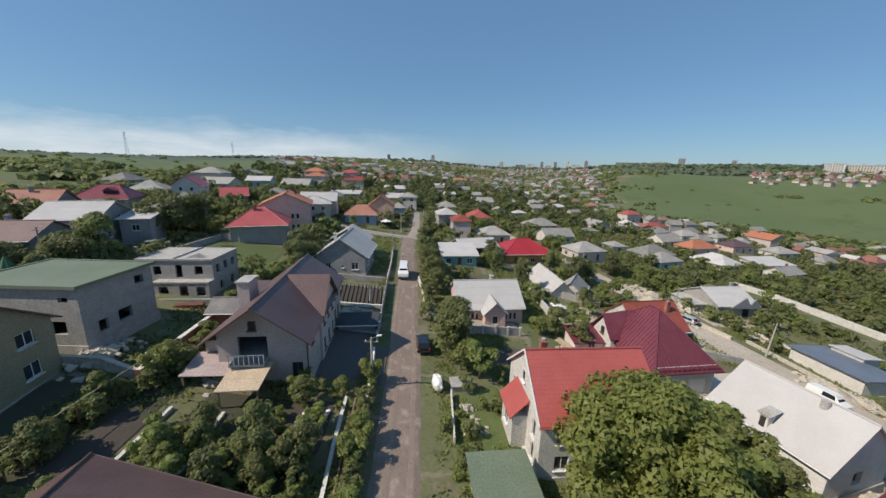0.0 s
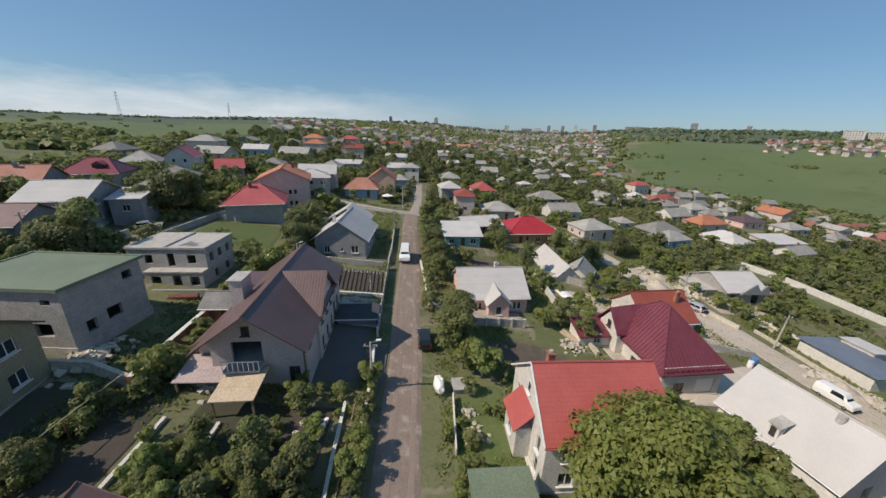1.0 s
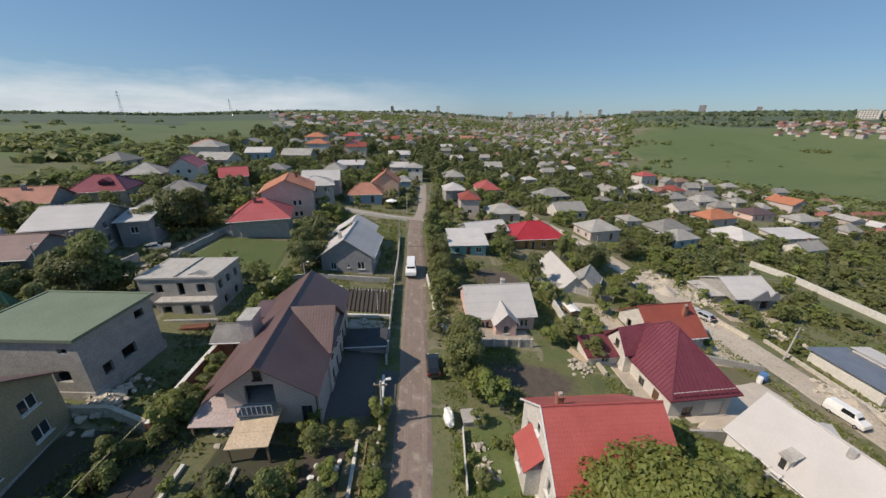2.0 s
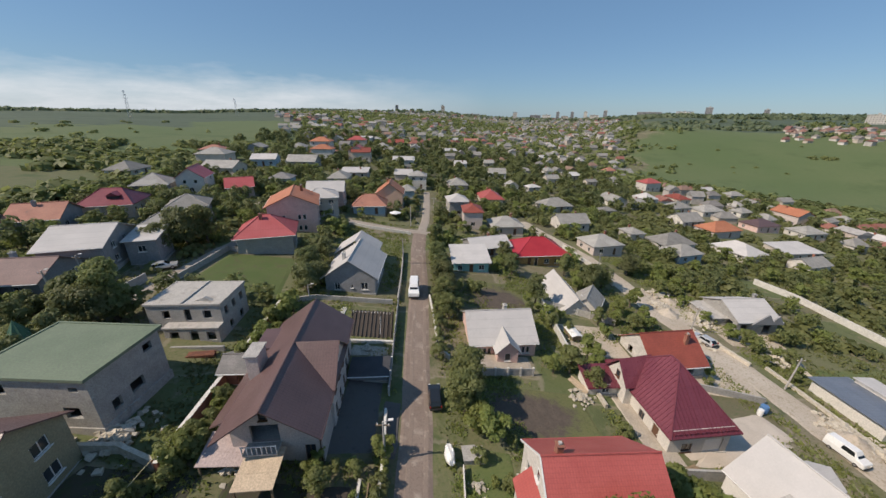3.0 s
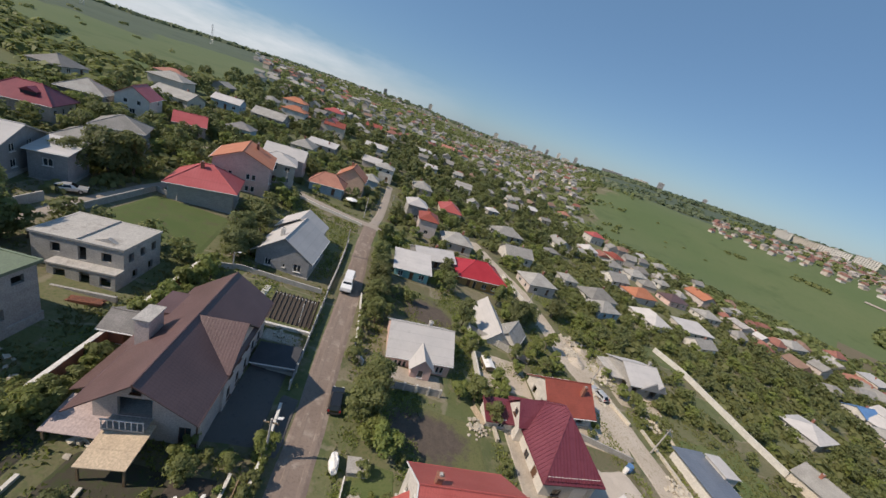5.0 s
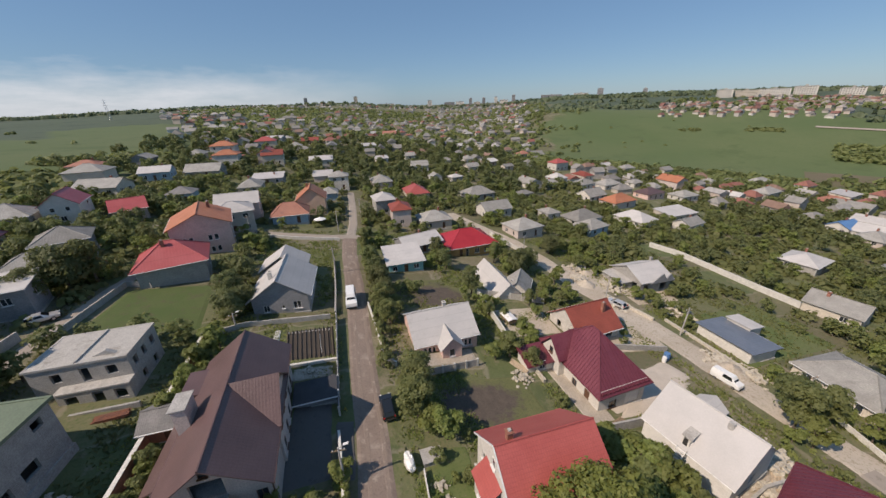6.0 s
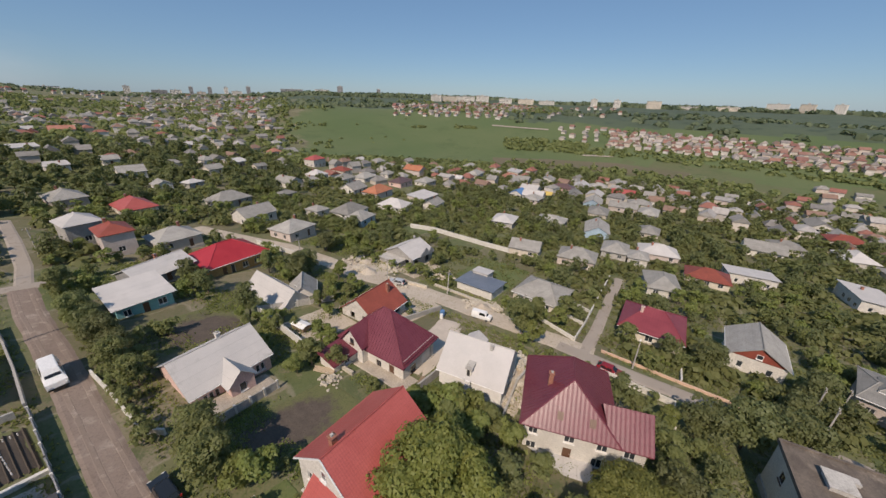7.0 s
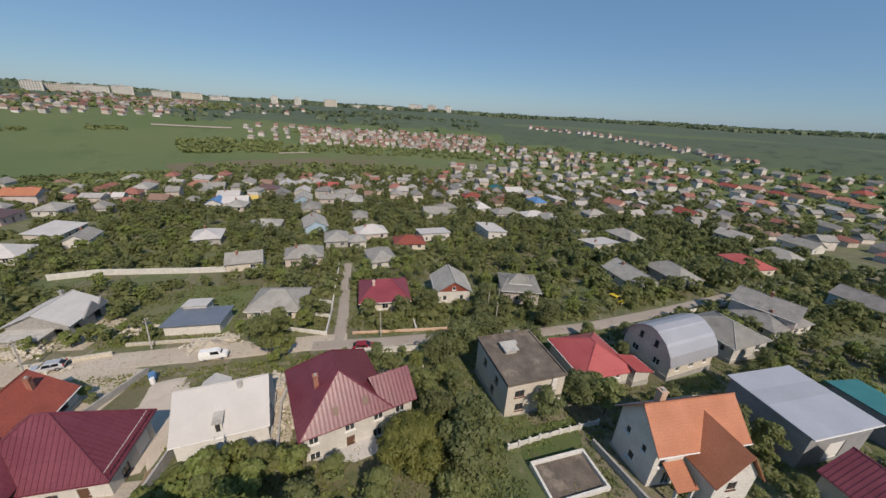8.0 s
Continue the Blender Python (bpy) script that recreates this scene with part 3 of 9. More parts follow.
def strip(name, pts, width, material, lift, label, category, step=2.0, wobble=0.0):
    """A band draped on the ground along a line."""
    line = []
    for (x0, y0), (x1, y1) in zip(pts, pts[1:]):
        n = max(1, int(math.hypot(x1 - x0, y1 - y0) / step))
        line += [(x0 + (x1 - x0) * k / n, y0 + (y1 - y0) * k / n) for k in range(n)]
    line.append(pts[-1])
    bm = bmesh.new()
    prev = None
    for i, (x, y) in enumerate(line):
        a, b = line[max(0, i - 1)], line[min(len(line) - 1, i + 1)]
        d = Vector((b[0] - a[0], b[1] - a[1])).normalized()
        row = []
        for k in range(5):
            s = (k / 4 - 0.5) * (width + (wobble * noise.noise(Vector((x / 3, y / 3, 7.0 * (k > 2)))) if k in (0, 4) else 0))
            px, py = x - d.y * s, y + d.x * s
            row.append(bm.verts.new((px, py, gz(px, py) + lift - (min(0.25, width * 0.06) if k in (0, 4) else 0))))
        if prev:
            for k in range(4):
                bm.faces.new((prev[k], prev[k + 1], row[k + 1], row[k]))
        prev = row
        take(x, y, math.degrees(math.atan2(d.y, d.x)), step * 0.8, width / 2)
    ob = part(name, bm, material)
    return tagged(ob, label, category, kind="structure")


def patch(name, corners, material, lift, label, category, keep=False, ragged=0.35):
    """A draped four-cornered plot with a turned-down rim."""
    n = 10
    c = [Vector(p) for p in corners]
    bm = bmesh.new()
    grid = []
    for j in range(n + 1):
        row = []
        for i in range(n + 1):
            p = c[0].lerp(c[1], i / n).lerp(c[3].lerp(c[2], i / n), j / n)
            rim = i in (0, n) or j in (0, n)
            q = p + Vector((noise.noise(Vector((p.x / 2, p.y / 2, 0))), noise.noise(Vector((p.x / 2, p.y / 2, 5))))) * (ragged if rim else 0)
            row.append(bm.verts.new((q.x, q.y, gz(q.x, q.y) + lift - (max(0.2, lift + 0.1) if rim else 0))))
        grid.append(row)
    for j in range(n):
        for i in range(n):
            bm.faces.new((grid[j][i], grid[j][i + 1], grid[j + 1][i + 1], grid[j + 1][i]))
    ob = part(name, bm, material)
    if keep:
        mid = sum(c, Vector((0, 0))) / 4
        ang = math.degrees(math.atan2(c[1].y - c[0].y, c[1].x - c[0].x))
        take(mid.x, mid.y, ang, (c[1] - c[0]).length / 2, (c[3] - c[0]).length / 2)
    return tagged(ob, label, category, kind="structure")


# streets
strip("road", [(1.0, -40), (-2.2, 8), (-3.3, 24), (-4.0, 35), (-5.1, 45), (-6.7, 65), (-9.2, 88), (-9.9, 101)], 5.7, dirt, 0.07, "unpaved brown dirt street with pale worn tracks", "road", wobble=0.9)
strip("road", [(-9.6, 99), (-9.3, 112), (-10.3, 130), (-12.0, 152)], 3.6, asphalt, 0.09, "pale paved street between garden plots", "road")
strip("road", [(-6, 100.5), (-16, 100), (-26, 101), (-38, 103), (-60, 107)], 4.0, asphalt, 0.11, "pale side street past a pink house", "road")
strip("road", [(24, 127), (32, 110), (38, 99), (41.5, 84), (44, 70), (48.2, 60), (50.4, 50), (52.2, 40), (54.4, 28), (56, 18)], 8.5, building_dirt, 0.07, "light building-site street strewn with limestone rubble", "road", wobble=1.6)
strip("road", [(54, 24), (55.2, 12), (57, 0), (58.6, -20), (62, -36), (70, -60), (80, -88), (92, -122)], 5.0, asphalt, 0.1, "pale worn asphalt street", "road")
strip("road", [(55, 19.5), (66, 20.6), (86, 23.5), (102, 25.5)], 2.5, asphalt, 0.13, "pale worn asphalt lane", "road")
strip("road", [(-50, 50), (-50, 60), (-49.5, 72), (-47, 88), (-45, 94)], 3.2, asphalt, 0.07, "narrow pale lane beside a lawn", "road")

for off in (-0.95, 0.85):
    strip("wheel_track", [(1.3 + off, -40), (-1.9 + off, 8), (-3.0 + off, 24), (-3.7 + off, 35), (-4.8 + off, 45), (-6.5 + off, 65), (-9.1 + off, 88), (-9.8 + off, 99)], 0.75, track_mat, 0.085, "pale worn wheel track in a dirt street", "track", step=1.0, wobble=0.9)

# plots and yards
patch("lawn", [(-47.5, 57), (-29, 57), (-33, 74), (-47.5, 72)], lawn_mat, 0.08, "mown green lawn beside a lane", "lawn", True)
patch("weedy_plot", [(2.4, 34.6), (20.0, 35.0), (18.4, 44.4), (3.0, 44.0)], half_dug, 0.05, "weedy green plot with dark dug soil in its middle", "grass", True)
patch("dug_plot", [(1.6, 62.0), (15.4, 63.4), (15.0, 76.0), (2.6, 74.6)], behind_dug, 0.05, "dark dug garden soil behind a pink house", "soil", False, 1.2)
patch("rough_grass", [(0.6, 20), (8.5, 18.5), (6.6, 34.5), (1.2, 34.5)], weeds_mat, 0.05, "rough green grass beside the dirt street", "grass", True)
# the house's shade over this yard is put into the dark ground colour
patch("yard", [(-13.2, 29.5), (-7.6, 30.5), (-9.1, 44.5), (-13.8, 43.5)], dark_yard, 0.06, "paved yard beside a house, coloured dark for its shade", "yard", True)
patch("apron", [(-7.6, 30.6), (-5.6, 30.6), (-6.2, 38.6), (-8.4, 38.6)], dark_yard, 0.1, "dark apron between yard and street", "yard", True)
patch("seed_bed", [(-16.2, 49.2), (-9.3, 50), (-10.4, 58.2), (-17.6, 57)], soil, 0.08, "ploughed dark vegetable bed in rows", "soil", True)
patch("terrace", [(23.2, 33.6), (27.6, 33.8), (25.2, 49.5), (21.4, 48)], paving, 0.08, "pale paved house terrace", "paving", True)
patch("terrace", [(25.8, 38.4), (27.4, 35.0), (46.4, 40.8), (44.2, 45.4)], pale_slab, 0.12, "pale paved driveway", "paving", True)
patch("terrace", [(27.2, 34.4), (36.4, 35.2), (44.6, 39.6), (38.0, 44.2)], pale_slab, 0.16, "pale paved yard beside a drive", "paving", True)
patch("terrace", [(1.4, 46.2), (12.6, 47.6), (12.3, 50.6), (1.6, 49.6)], paving, 0.07, "pale paved strip before a pink house", "paving", True)
patch("building_plot", [(36, 46), (48, 46), (50, 62), (40, 66)], building_dirt, 0.04, "bare pale yard beside a building site", "soil")
patch("building_plot", [(52, 60), (66, 62), (66, 80), (50, 82)], building_dirt, 0.03, "trodden pale ground round a half-built house", "soil")
patch("building_plot", [(37.5, 20.5), (44, 21), (45, 33), (40, 36)], building_dirt, 0.06, "bare pale building plot with rubble", "soil")
patch("building_plot", [(30.6, 20.4), (44.5, 22.6), (43.5, 26.4), (31.4, 24.2)], building_dirt, 0.07, "pale trodden strip with timber and rubble beside a barn", "soil")
patch("vegetable_bed", [(-37, 12), (-27.2, 12), (-27.2, 28), (-33, 28)], garden_soil, 0.03, "dark weedy garden ground below a house", "soil")
patch("vegetable_bed", [(-29.5, 16), (-22, 16), (-22.3, 28), (-29, 27.6)], garden_soil, 0.04, "weedy garden ground beside a gas pipe", "soil")
patch("vegetable_bed", [(-25.8, 17.5), (-22, 17.5), (-22.3, 23.8), (-25.4, 24.2)], soil, 0.08, "dark dug vegetable bed", "soil", True)
patch("vegetable_bed", [(-21.3, 12.5), (-8.2, 12.5), (-9.2, 28.6), (-21.2, 28.2)], garden_soil, 0.05, "weedy garden bed under young fruit trees", "soil")
patch("vegetable_bed", [(-13, 21.2), (-8.9, 21.4), (-9.2, 28.2), (-13, 27.6)], soil, 0.08, "dark dug vegetable bed", "soil", True)
patch("building_plot", [(46, 66), (56, 68), (54, 80), (44, 84)], building_dirt, 0.05, "pale trodden building plot", "soil")
patch("rough_grass", [(56, 40), (58, 58), (84, 62), (86, 44)], weeds_mat, 0.05, "rough grass on a sloping plot", "grass")
patch("yard", [(16.8, 62), (30, 63), (30.5, 53), (19, 52)], building_dirt, 0.06, "pale trodden yard", "yard")
patch("lawn", [(28.4, -17), (35, -18.6), (33, -8), (26.8, -7)], lawn_mat, 0.06, "grass plot round a concrete basin", "lawn")

strip("field", [(285, 190), (318, 148), (345, 96), (352, 40)], 34, field_mat, 0.35, "brownish fallow strip at the foot of the far slope", "field", step=14)
strip("track", [(404, 273), (434, 208)], 5, asphalt, 0.8, "pale straight track across the far meadow", "track", step=8)
strip("track", [(366, 136), (379, 110)], 4, asphalt, 0.8, "short pale track at the foot of the far slope", "track", step=8)


# ---- houses ----
SHARED = {}


def shared(key, build, material):
    if key not in SHARED:
        bm = bmesh.new()
        build(bm)
        SHARED[key] = mesh_of(key[0], bm, material)
    return SHARED[key]


def frame_bars(w, h):
    def build(bm):
        t = 0.07
        wide = (w - 3 * t) / 2 if w > 0.9 else w - 2 * t
        centres = (-(wide + t) / 2, (wide + t) / 2) if w > 0.9 else (0.0,)
        panel(bm, -w / 2, w / 2, 0, h, [(c, t, wide, h - 2 * t) for c in centres], lambda s, d, z: (s, -0.03 + d, z), 0.08)
    return build


def add_window(parent, m, w, h, style="white", sill=True):
    fm = frame_white if style == "white" else frame_brown
    win = new("window", shared(("window", style, round(w, 2), round(h, 2)), frame_bars(w, h), fm))
    win.parent, win.matrix_basis = parent, m
    pane = new("pane", shared(("pane", round(w, 2), round(h, 2)), lambda bm: box(bm, -w / 2 + 0.05, w / 2 - 0.05, 0.0, 0.02, 0.05, h - 0.05), glass))
    pane.parent = win
    if sill:
        ledge = new("sill", shared(("sill", style, round(w, 2)), lambda bm: box(bm, -w / 2 - 0.08, w / 2 + 0.08, -0.24, -0.035, -0.07, -0.005), fm))
        ledge.parent = win


def add_door(parent, m, w, h, material=None):
    def build(bm):
        box(bm, -w / 2, w / 2, 0.0, 0.06, 0, h)
        bm.normal_update()
        face = min(bm.faces, key=lambda f: f.calc_center_median().y)
        bmesh.ops.inset_region(bm, faces=[face], thickness=0.14, depth=0.0)
        for v in face.verts:
            v.co.y += 0.025
    mt = material or frame_brown
    door = new("door", shared(("door", mt.name, round(w, 2), round(h, 2)), build, mt))
    door.parent, door.matrix_basis = parent, m
    handle = new("handle", shared(("handle",), lambda bm: box(bm, w / 2 - 0.16, w / 2 - 0.06, -0.08, -0.02, 1.0, 1.06), frame_white))
    handle.parent = door


def panel(bm, s0, s1, z0, z1, holes, at, th, mitre=False):
    """A wall from s0 to s1 with rectangular openings through it, as one connected solid; mitred ends meet the next wall."""
    ss = sorted({round(v, 4) for v in (s0, s1, *(min(s1, max(s0, c + k * w / 2)) for c, zb, w, h in holes for k in (-1, 1)))})
    zs = sorted({round(v, 4) for v in (z0, z1, *(min(z1, max(z0, q)) for c, zb, w, h in holes for q in (zb, zb + h)))})
    ns, nz = len(ss) - 1, len(zs) - 1

    def solid(i, j):
        if not (0 <= i < ns and 0 <= j < nz):
            return False
        s, z = (ss[i] + ss[i + 1]) / 2, (zs[j] + zs[j + 1]) / 2
        return not any(abs(s - c) < w / 2 and zb < z < zb + h for c, zb, w, h in holes)

    made = {}

    def vert(i, j, d):
        if (i, j, d) not in made:
            s = ss[i]
            if mitre and d:
                s += th if i == 0 else -th if i == ns else 0
            made[i, j, d] = bm.verts.new(at(s, d * th, zs[j]))
        return made[i, j, d]

    for i in range(ns):
        for j in range(nz):
            if not solid(i, j):
                continue
            for d in (0, 1):
                bm.faces.new([vert(*p, d) for p in ((i, j), (i + 1, j), (i + 1, j + 1), (i, j + 1))])
            for di, dj, p, q in ((-1, 0, (i, j), (i, j + 1)), (1, 0, (i + 1, j), (i + 1, j + 1)), (0, -1, (i, j), (i + 1, j)), (0, 1, (i, j + 1), (i + 1, j + 1))):
                end = mitre and ((di == -1 and i == 0) or (di == 1 and i == ns - 1))
                if not solid(i + di, j + dj) and not end:
                    bm.faces.new([vert(*p, 0), vert(*q, 0), vert(*q, 1), vert(*p, 1)])


def weld(bm, d=0.002):
    bmesh.ops.remove_doubles(bm, verts=bm.verts[:], dist=d)


SIDES = {"S": 0, "E": 90, "N": 180, "W": 270}


def side_at(side, L, W):
    if side == "S":
        return lambda s, d, z: (s, -W / 2 + d, z)
    if side == "N":
        return lambda s, d, z: (-s, W / 2 - d, z)
    if side == "E":
        return lambda s, d, z: (L / 2 - d, s, z)
    return lambda s, d, z: (-L / 2 + d, -s, z)


def auto_holes(length, height, rng, door=False):
    """A row of windows on each storey, and perhaps a door."""
    out, storeys = [], max(1, int(height / 2.75))
    n = max(1, int((length - 1.0) / 2.7))
    for k in range(storeys):
        zb = 0.95 + k * (height / storeys)
        for i in range(n):
            c = (i + 0.5) / n * length - length / 2
            if height - k * height / storeys < 2.0:
                continue
            if door and k == 0 and i == n // 2:
                out.append((c, 0.15, 0.95, 2.05, "door"))
            elif rng.random() < 0.82:
                out.append((c, zb, 1.3 if rng.random() < 0.7 else 0.9, 1.25, "win"))
    return out


def roof_faces(style, l, w, ze, zr, run):
    """Corner lists of the roof planes. l, w: half length and half width with the overhang; run: half the ridge."""
    if style == "gable":
        return [[(-l, -w, ze), (l, -w, ze), (l, 0, zr), (-l, 0, zr)], [(l, w, ze), (-l, w, ze), (-l, 0, zr), (l, 0, zr)]]
    if style == "hip":
        a, b = (-run, 0, zr), (run, 0, zr)
        out = [[(-l, -w, ze), (l, -w, ze), b, a], [(l, w, ze), (-l, w, ze), a, b], [(l, -w, ze), (l, w, ze), b], [(-l, w, ze), (-l, -w, ze), a]]
        return out if run > 0.05 else [[p for i, p in enumerate(f) if i < 3] for f in out]
    if style == "mono":
        return [[(-l, -w, ze), (l, -w, ze), (l, w, zr), (-l, w, zr)]]
    return []


def tray(bm, l, w, z0, z1, rim, deep):
    """A flat roof slab with a raised rim, as one solid."""
    loops = [[bm.verts.new((sx * a, sy * b, z)) for sx, sy in ((-1, -1), (1, -1), (1, 1), (-1, 1))] for a, b, z in ((l, w, z0), (l, w, z1), (l - rim, w - rim, z1), (l - rim, w - rim, z1 - deep))]
    bm.faces.new(loops[0][::-1])
    bm.faces.new(loops[3])
    for p, q in zip(loops, loops[1:]):
        for k in range(4):
            j = (k + 1) % 4
            bm.faces.new((p[k], p[j], q[j], q[k]))


def shell(bm, faces, th):
    """Roof planes that meet along their edges, as one closed slab of even thickness."""
    made, rims = {}, collections.Counter()

    def vert(p, low):
        key = (*(round(v, 3) for v in p), low)
        if key not in made:
            made[key] = bm.verts.new((p[0], p[1], p[2] - th * low))
        return made[key]

    for f in faces:
        bm.faces.new([vert(p, 0) for p in f])
        bm.faces.new([vert(p, 1) for p in reversed(f)])
        for p, q in zip(f, f[1:] + f[:1]):
            a, b = (tuple(round(v, 3) for v in e) for e in (p, q))
            rims[min(a, b), max(a, b)] += 1
    for (p, q), n in rims.items():
        if n == 1:
            bm.faces.new((vert(p, 0), vert(q, 0), vert(q, 1), vert(p, 1)))


def build_roof(h, style, L, W, eave, rise, over, material, cap=True, run=None, name="roof", detail=True):
    th = 0.14
    slope = rise / (W / 2) if style != "mono" else rise / W
    l, w = L / 2 + (over if style != "gable" else over * 0.8), W / 2 + over
    run = max(0.0, L / 2 - W / 2) if run is None else run
    ze, zr = eave - slope * over + th, eave + rise + th
    if style == "mono":
        ze, zr = eave - slope * over + th, eave + rise + slope * over + th
    bm = bmesh.new()
    if style == "flat":
        tray(bm, l, w, eave, eave + 0.22 + rise, 0.25, rise)
    shell(bm, roof_faces(style, l, w, ze, zr, run), th)
    roof = part(name, bm, material, h)
    if material == ROOF["burgundy"] and detail:
        add_seams(roof, roof_faces(style, l, w, ze, zr, run), 0.5, material)
    if cap and style in ("gable", "hip"):
        r = l if style == "gable" else run
        lines = [((-r, 0, zr + 0.02), (r, 0, zr + 0.02))] if r > 0.05 else []
        if style == "hip" and detail:
            lines += [((sx * run, 0, zr + 0.02), (sx * l, sy * w, ze + 0.02)) for sx in (-1, 1) for sy in (-1, 1)]
        for p, q in lines:
            bm = bmesh.new()
            tube(bm, p, q, 0.1, 0.1, 6)
            part("ridge_cap", bm, material, roof)
    if style != "flat" and detail:
        for sy in ((-1, 1) if style != "mono" else (-1,)):
            bm = bmesh.new()
            tube(bm, (-l, sy * (w + 0.06), ze - 0.1), (l, sy * (w + 0.06), ze - 0.1), 0.07, 0.07, 6)
            part("gutter", bm, frame_white if material not in (ROOF["burgundy"], ROOF["brown"], ROOF["red"]) else material, roof)
    return roof


def add_seams(roof, faces, pitch, material, th=0.05):
    """Raised standing seams up each roof plane, one thin bar for each."""
    for f in faces:
        pts = [Vector(p) for p in f]
        n = (pts[1] - pts[0]).cross(pts[2] - pts[1]).normalized()
        n = n if n.z > 0 else -n
        u = Vector((-n.y, n.x, 0)).normalized()
        v = n.cross(u)
        flat = [((p - pts[0]).dot(u), (p - pts[0]).dot(v)) for p in pts]
        lo, hi = min(a for a, _ in flat), max(a for a, _ in flat)
        for k in range(1, int((hi - lo) / pitch) + 1):
            c, cuts = lo + k * pitch, []
            for (a0, b0), (a1, b1) in zip(flat, flat[1:] + flat[:1]):
                if (a0 - c) * (a1 - c) < 0:
                    cuts.append(b0 + (b1 - b0) * (c - a0) / (a1 - a0))
            if len(cuts) == 2 and abs(cuts[1] - cuts[0]) > 0.4:
                b0, b1 = min(cuts) + 0.04, max(cuts) - 0.04
                p, q = (pts[0] + u * c + v * b for b in (b0, b1))
                bm = bmesh.new()
                prism(bm, [p - u * 0.025, p + u * 0.025, q + u * 0.025, q - u * 0.025], n * th)
                part("seam", bm, material, roof)


def add_chimney(h, x, y, z0, z1, material, size=0.55):
    bm = bmesh.new()
    s = size / 2
    box(bm, x - s, x + s, y - s, y + s, z0, z1)
    ch = part("chimney", bm, material, h)
    bm = bmesh.new()
    box(bm, x - s - 0.08, x + s + 0.08, y - s - 0.08, y + s + 0.08, z1, z1 + 0.1)
    part("chimney_cap", bm, material, ch)
    bm = bmesh.new()
    box(bm, x - s * 0.5, x + s * 0.5, y - s * 0.5, y + s * 0.5, z1 + 0.1, z1 + 0.3)
    part("flue", bm, concrete, ch)


def house(x, y, rz, L, W, eave_z, ridge_z, style, roof, wall, label, holes=None, over=0.45, chimneys=(), chimney_wall="brick", seed=0, base=None, frame_style="white", run=None, floors=(), gable=True, group="", door_wall="S", th=0.3):
    """A house with its ridge along local x, its middle at x, y; eave_z and ridge_z are heights in the world."""
    rng = random.Random(seed * 7919 + int(x * 10) * 31 + int(y * 10))
    zb = (gz(x, y) if base is None else base)
    h = thing("house", x, y, zb, rz, label, "house", group)
    eave, rise = eave_z - zb, ridge_z - eave_z
    walls = bmesh.new()
    for side, turn in SIDES.items():
        long_side = side in "SN"
        length = L if long_side else W
        half = length / 2
        rows = (holes or {}).get(side)
        if rows is None:
            rows = auto_holes(length - 0.8, eave, rng, side == door_wall)
        top = eave + (rise if style == "mono" and side == "N" else 0)
        at = side_at(side, L, W)
        panel(walls, -half, half, -1.6, top, [r[:4] for r in rows], at, th, True)
        for c, q, w, hh, kind in rows:
            m = Matrix.Translation(at(c, 0.1, q)) @ pose(0, 0, 0, 0, 0, turn)
            if kind == "win":
                add_window(h, m, w, hh, frame_style, not group)
            elif kind == "door":
                add_door(h, m, w, hh)
            elif kind == "gate":
                add_door(h, m, w, hh, frame_white)
    if style == "gable" and gable:
        for sx in (-1, 1):
            x0 = sx * L / 2
            prism(walls, [(x0, -W / 2, eave), (x0, W / 2, eave), (x0, 0, eave + rise)], (-sx * th, 0, 0))
    if style == "mono":
        for sx in (-1, 1):
            x0 = sx * L / 2
            prism(walls, [(x0, -W / 2, eave), (x0, W / 2, eave), (x0, W / 2, eave + rise)], (-sx * th, 0, 0))
    weld(walls)
    part("wall", walls, WALL[wall], h)
    bm = bmesh.new()
    for q in (0.0, *floors):
        box(bm, -L / 2 + th, L / 2 - th, -W / 2 + th, W / 2 - th, q - 0.15, q)
    part("floor_slab", bm, concrete, h)
    bm = bmesh.new()
    box(bm, -L / 2 - 0.12, L / 2 + 0.12, -W / 2 - 0.12, W / 2 + 0.12, -1.7, 0.1)
    part("plinth", bm, concrete, h)
    if style != "none":
        build_roof(h, style, L, W, eave, rise, over, ROOF[roof], run=run, detail=not group)
    for cx, cy in chimneys:
        zt = eave + rise * (1 - abs(cy) / (W / 2 + 0.01)) if style in ("gable", "hip") else eave
        add_chimney(h, cx, cy, zt - 0.4, max(zt + 1.0, eave + rise + 0.5), WALL[chimney_wall])
    take(x, y, rz, L / 2 + 0.5, W / 2 + 0.5)
    return h


ROOF_WORDS = {"grey": "weathered grey fibre-cement", "white": "pale sheet", "red": "red metal", "orange": "orange tiled", "salmon": "faded clay-tiled", "brick": "brick-red", "dark": "dark grey slate", "blue": "blue metal", "teal": "teal metal", "yellow": "yellow", "brown": "brown metal"}
WALL_WORDS = {"white": "whitewashed", "cream": "cream", "pink": "pink", "peach": "peach", "grey": "grey rendered", "block": "concrete-block", "stone": "limestone", "blue": "pale blue", "brick": "red-brick", "ochre": "ochre brick", "mauve": "pinkish-grey"}


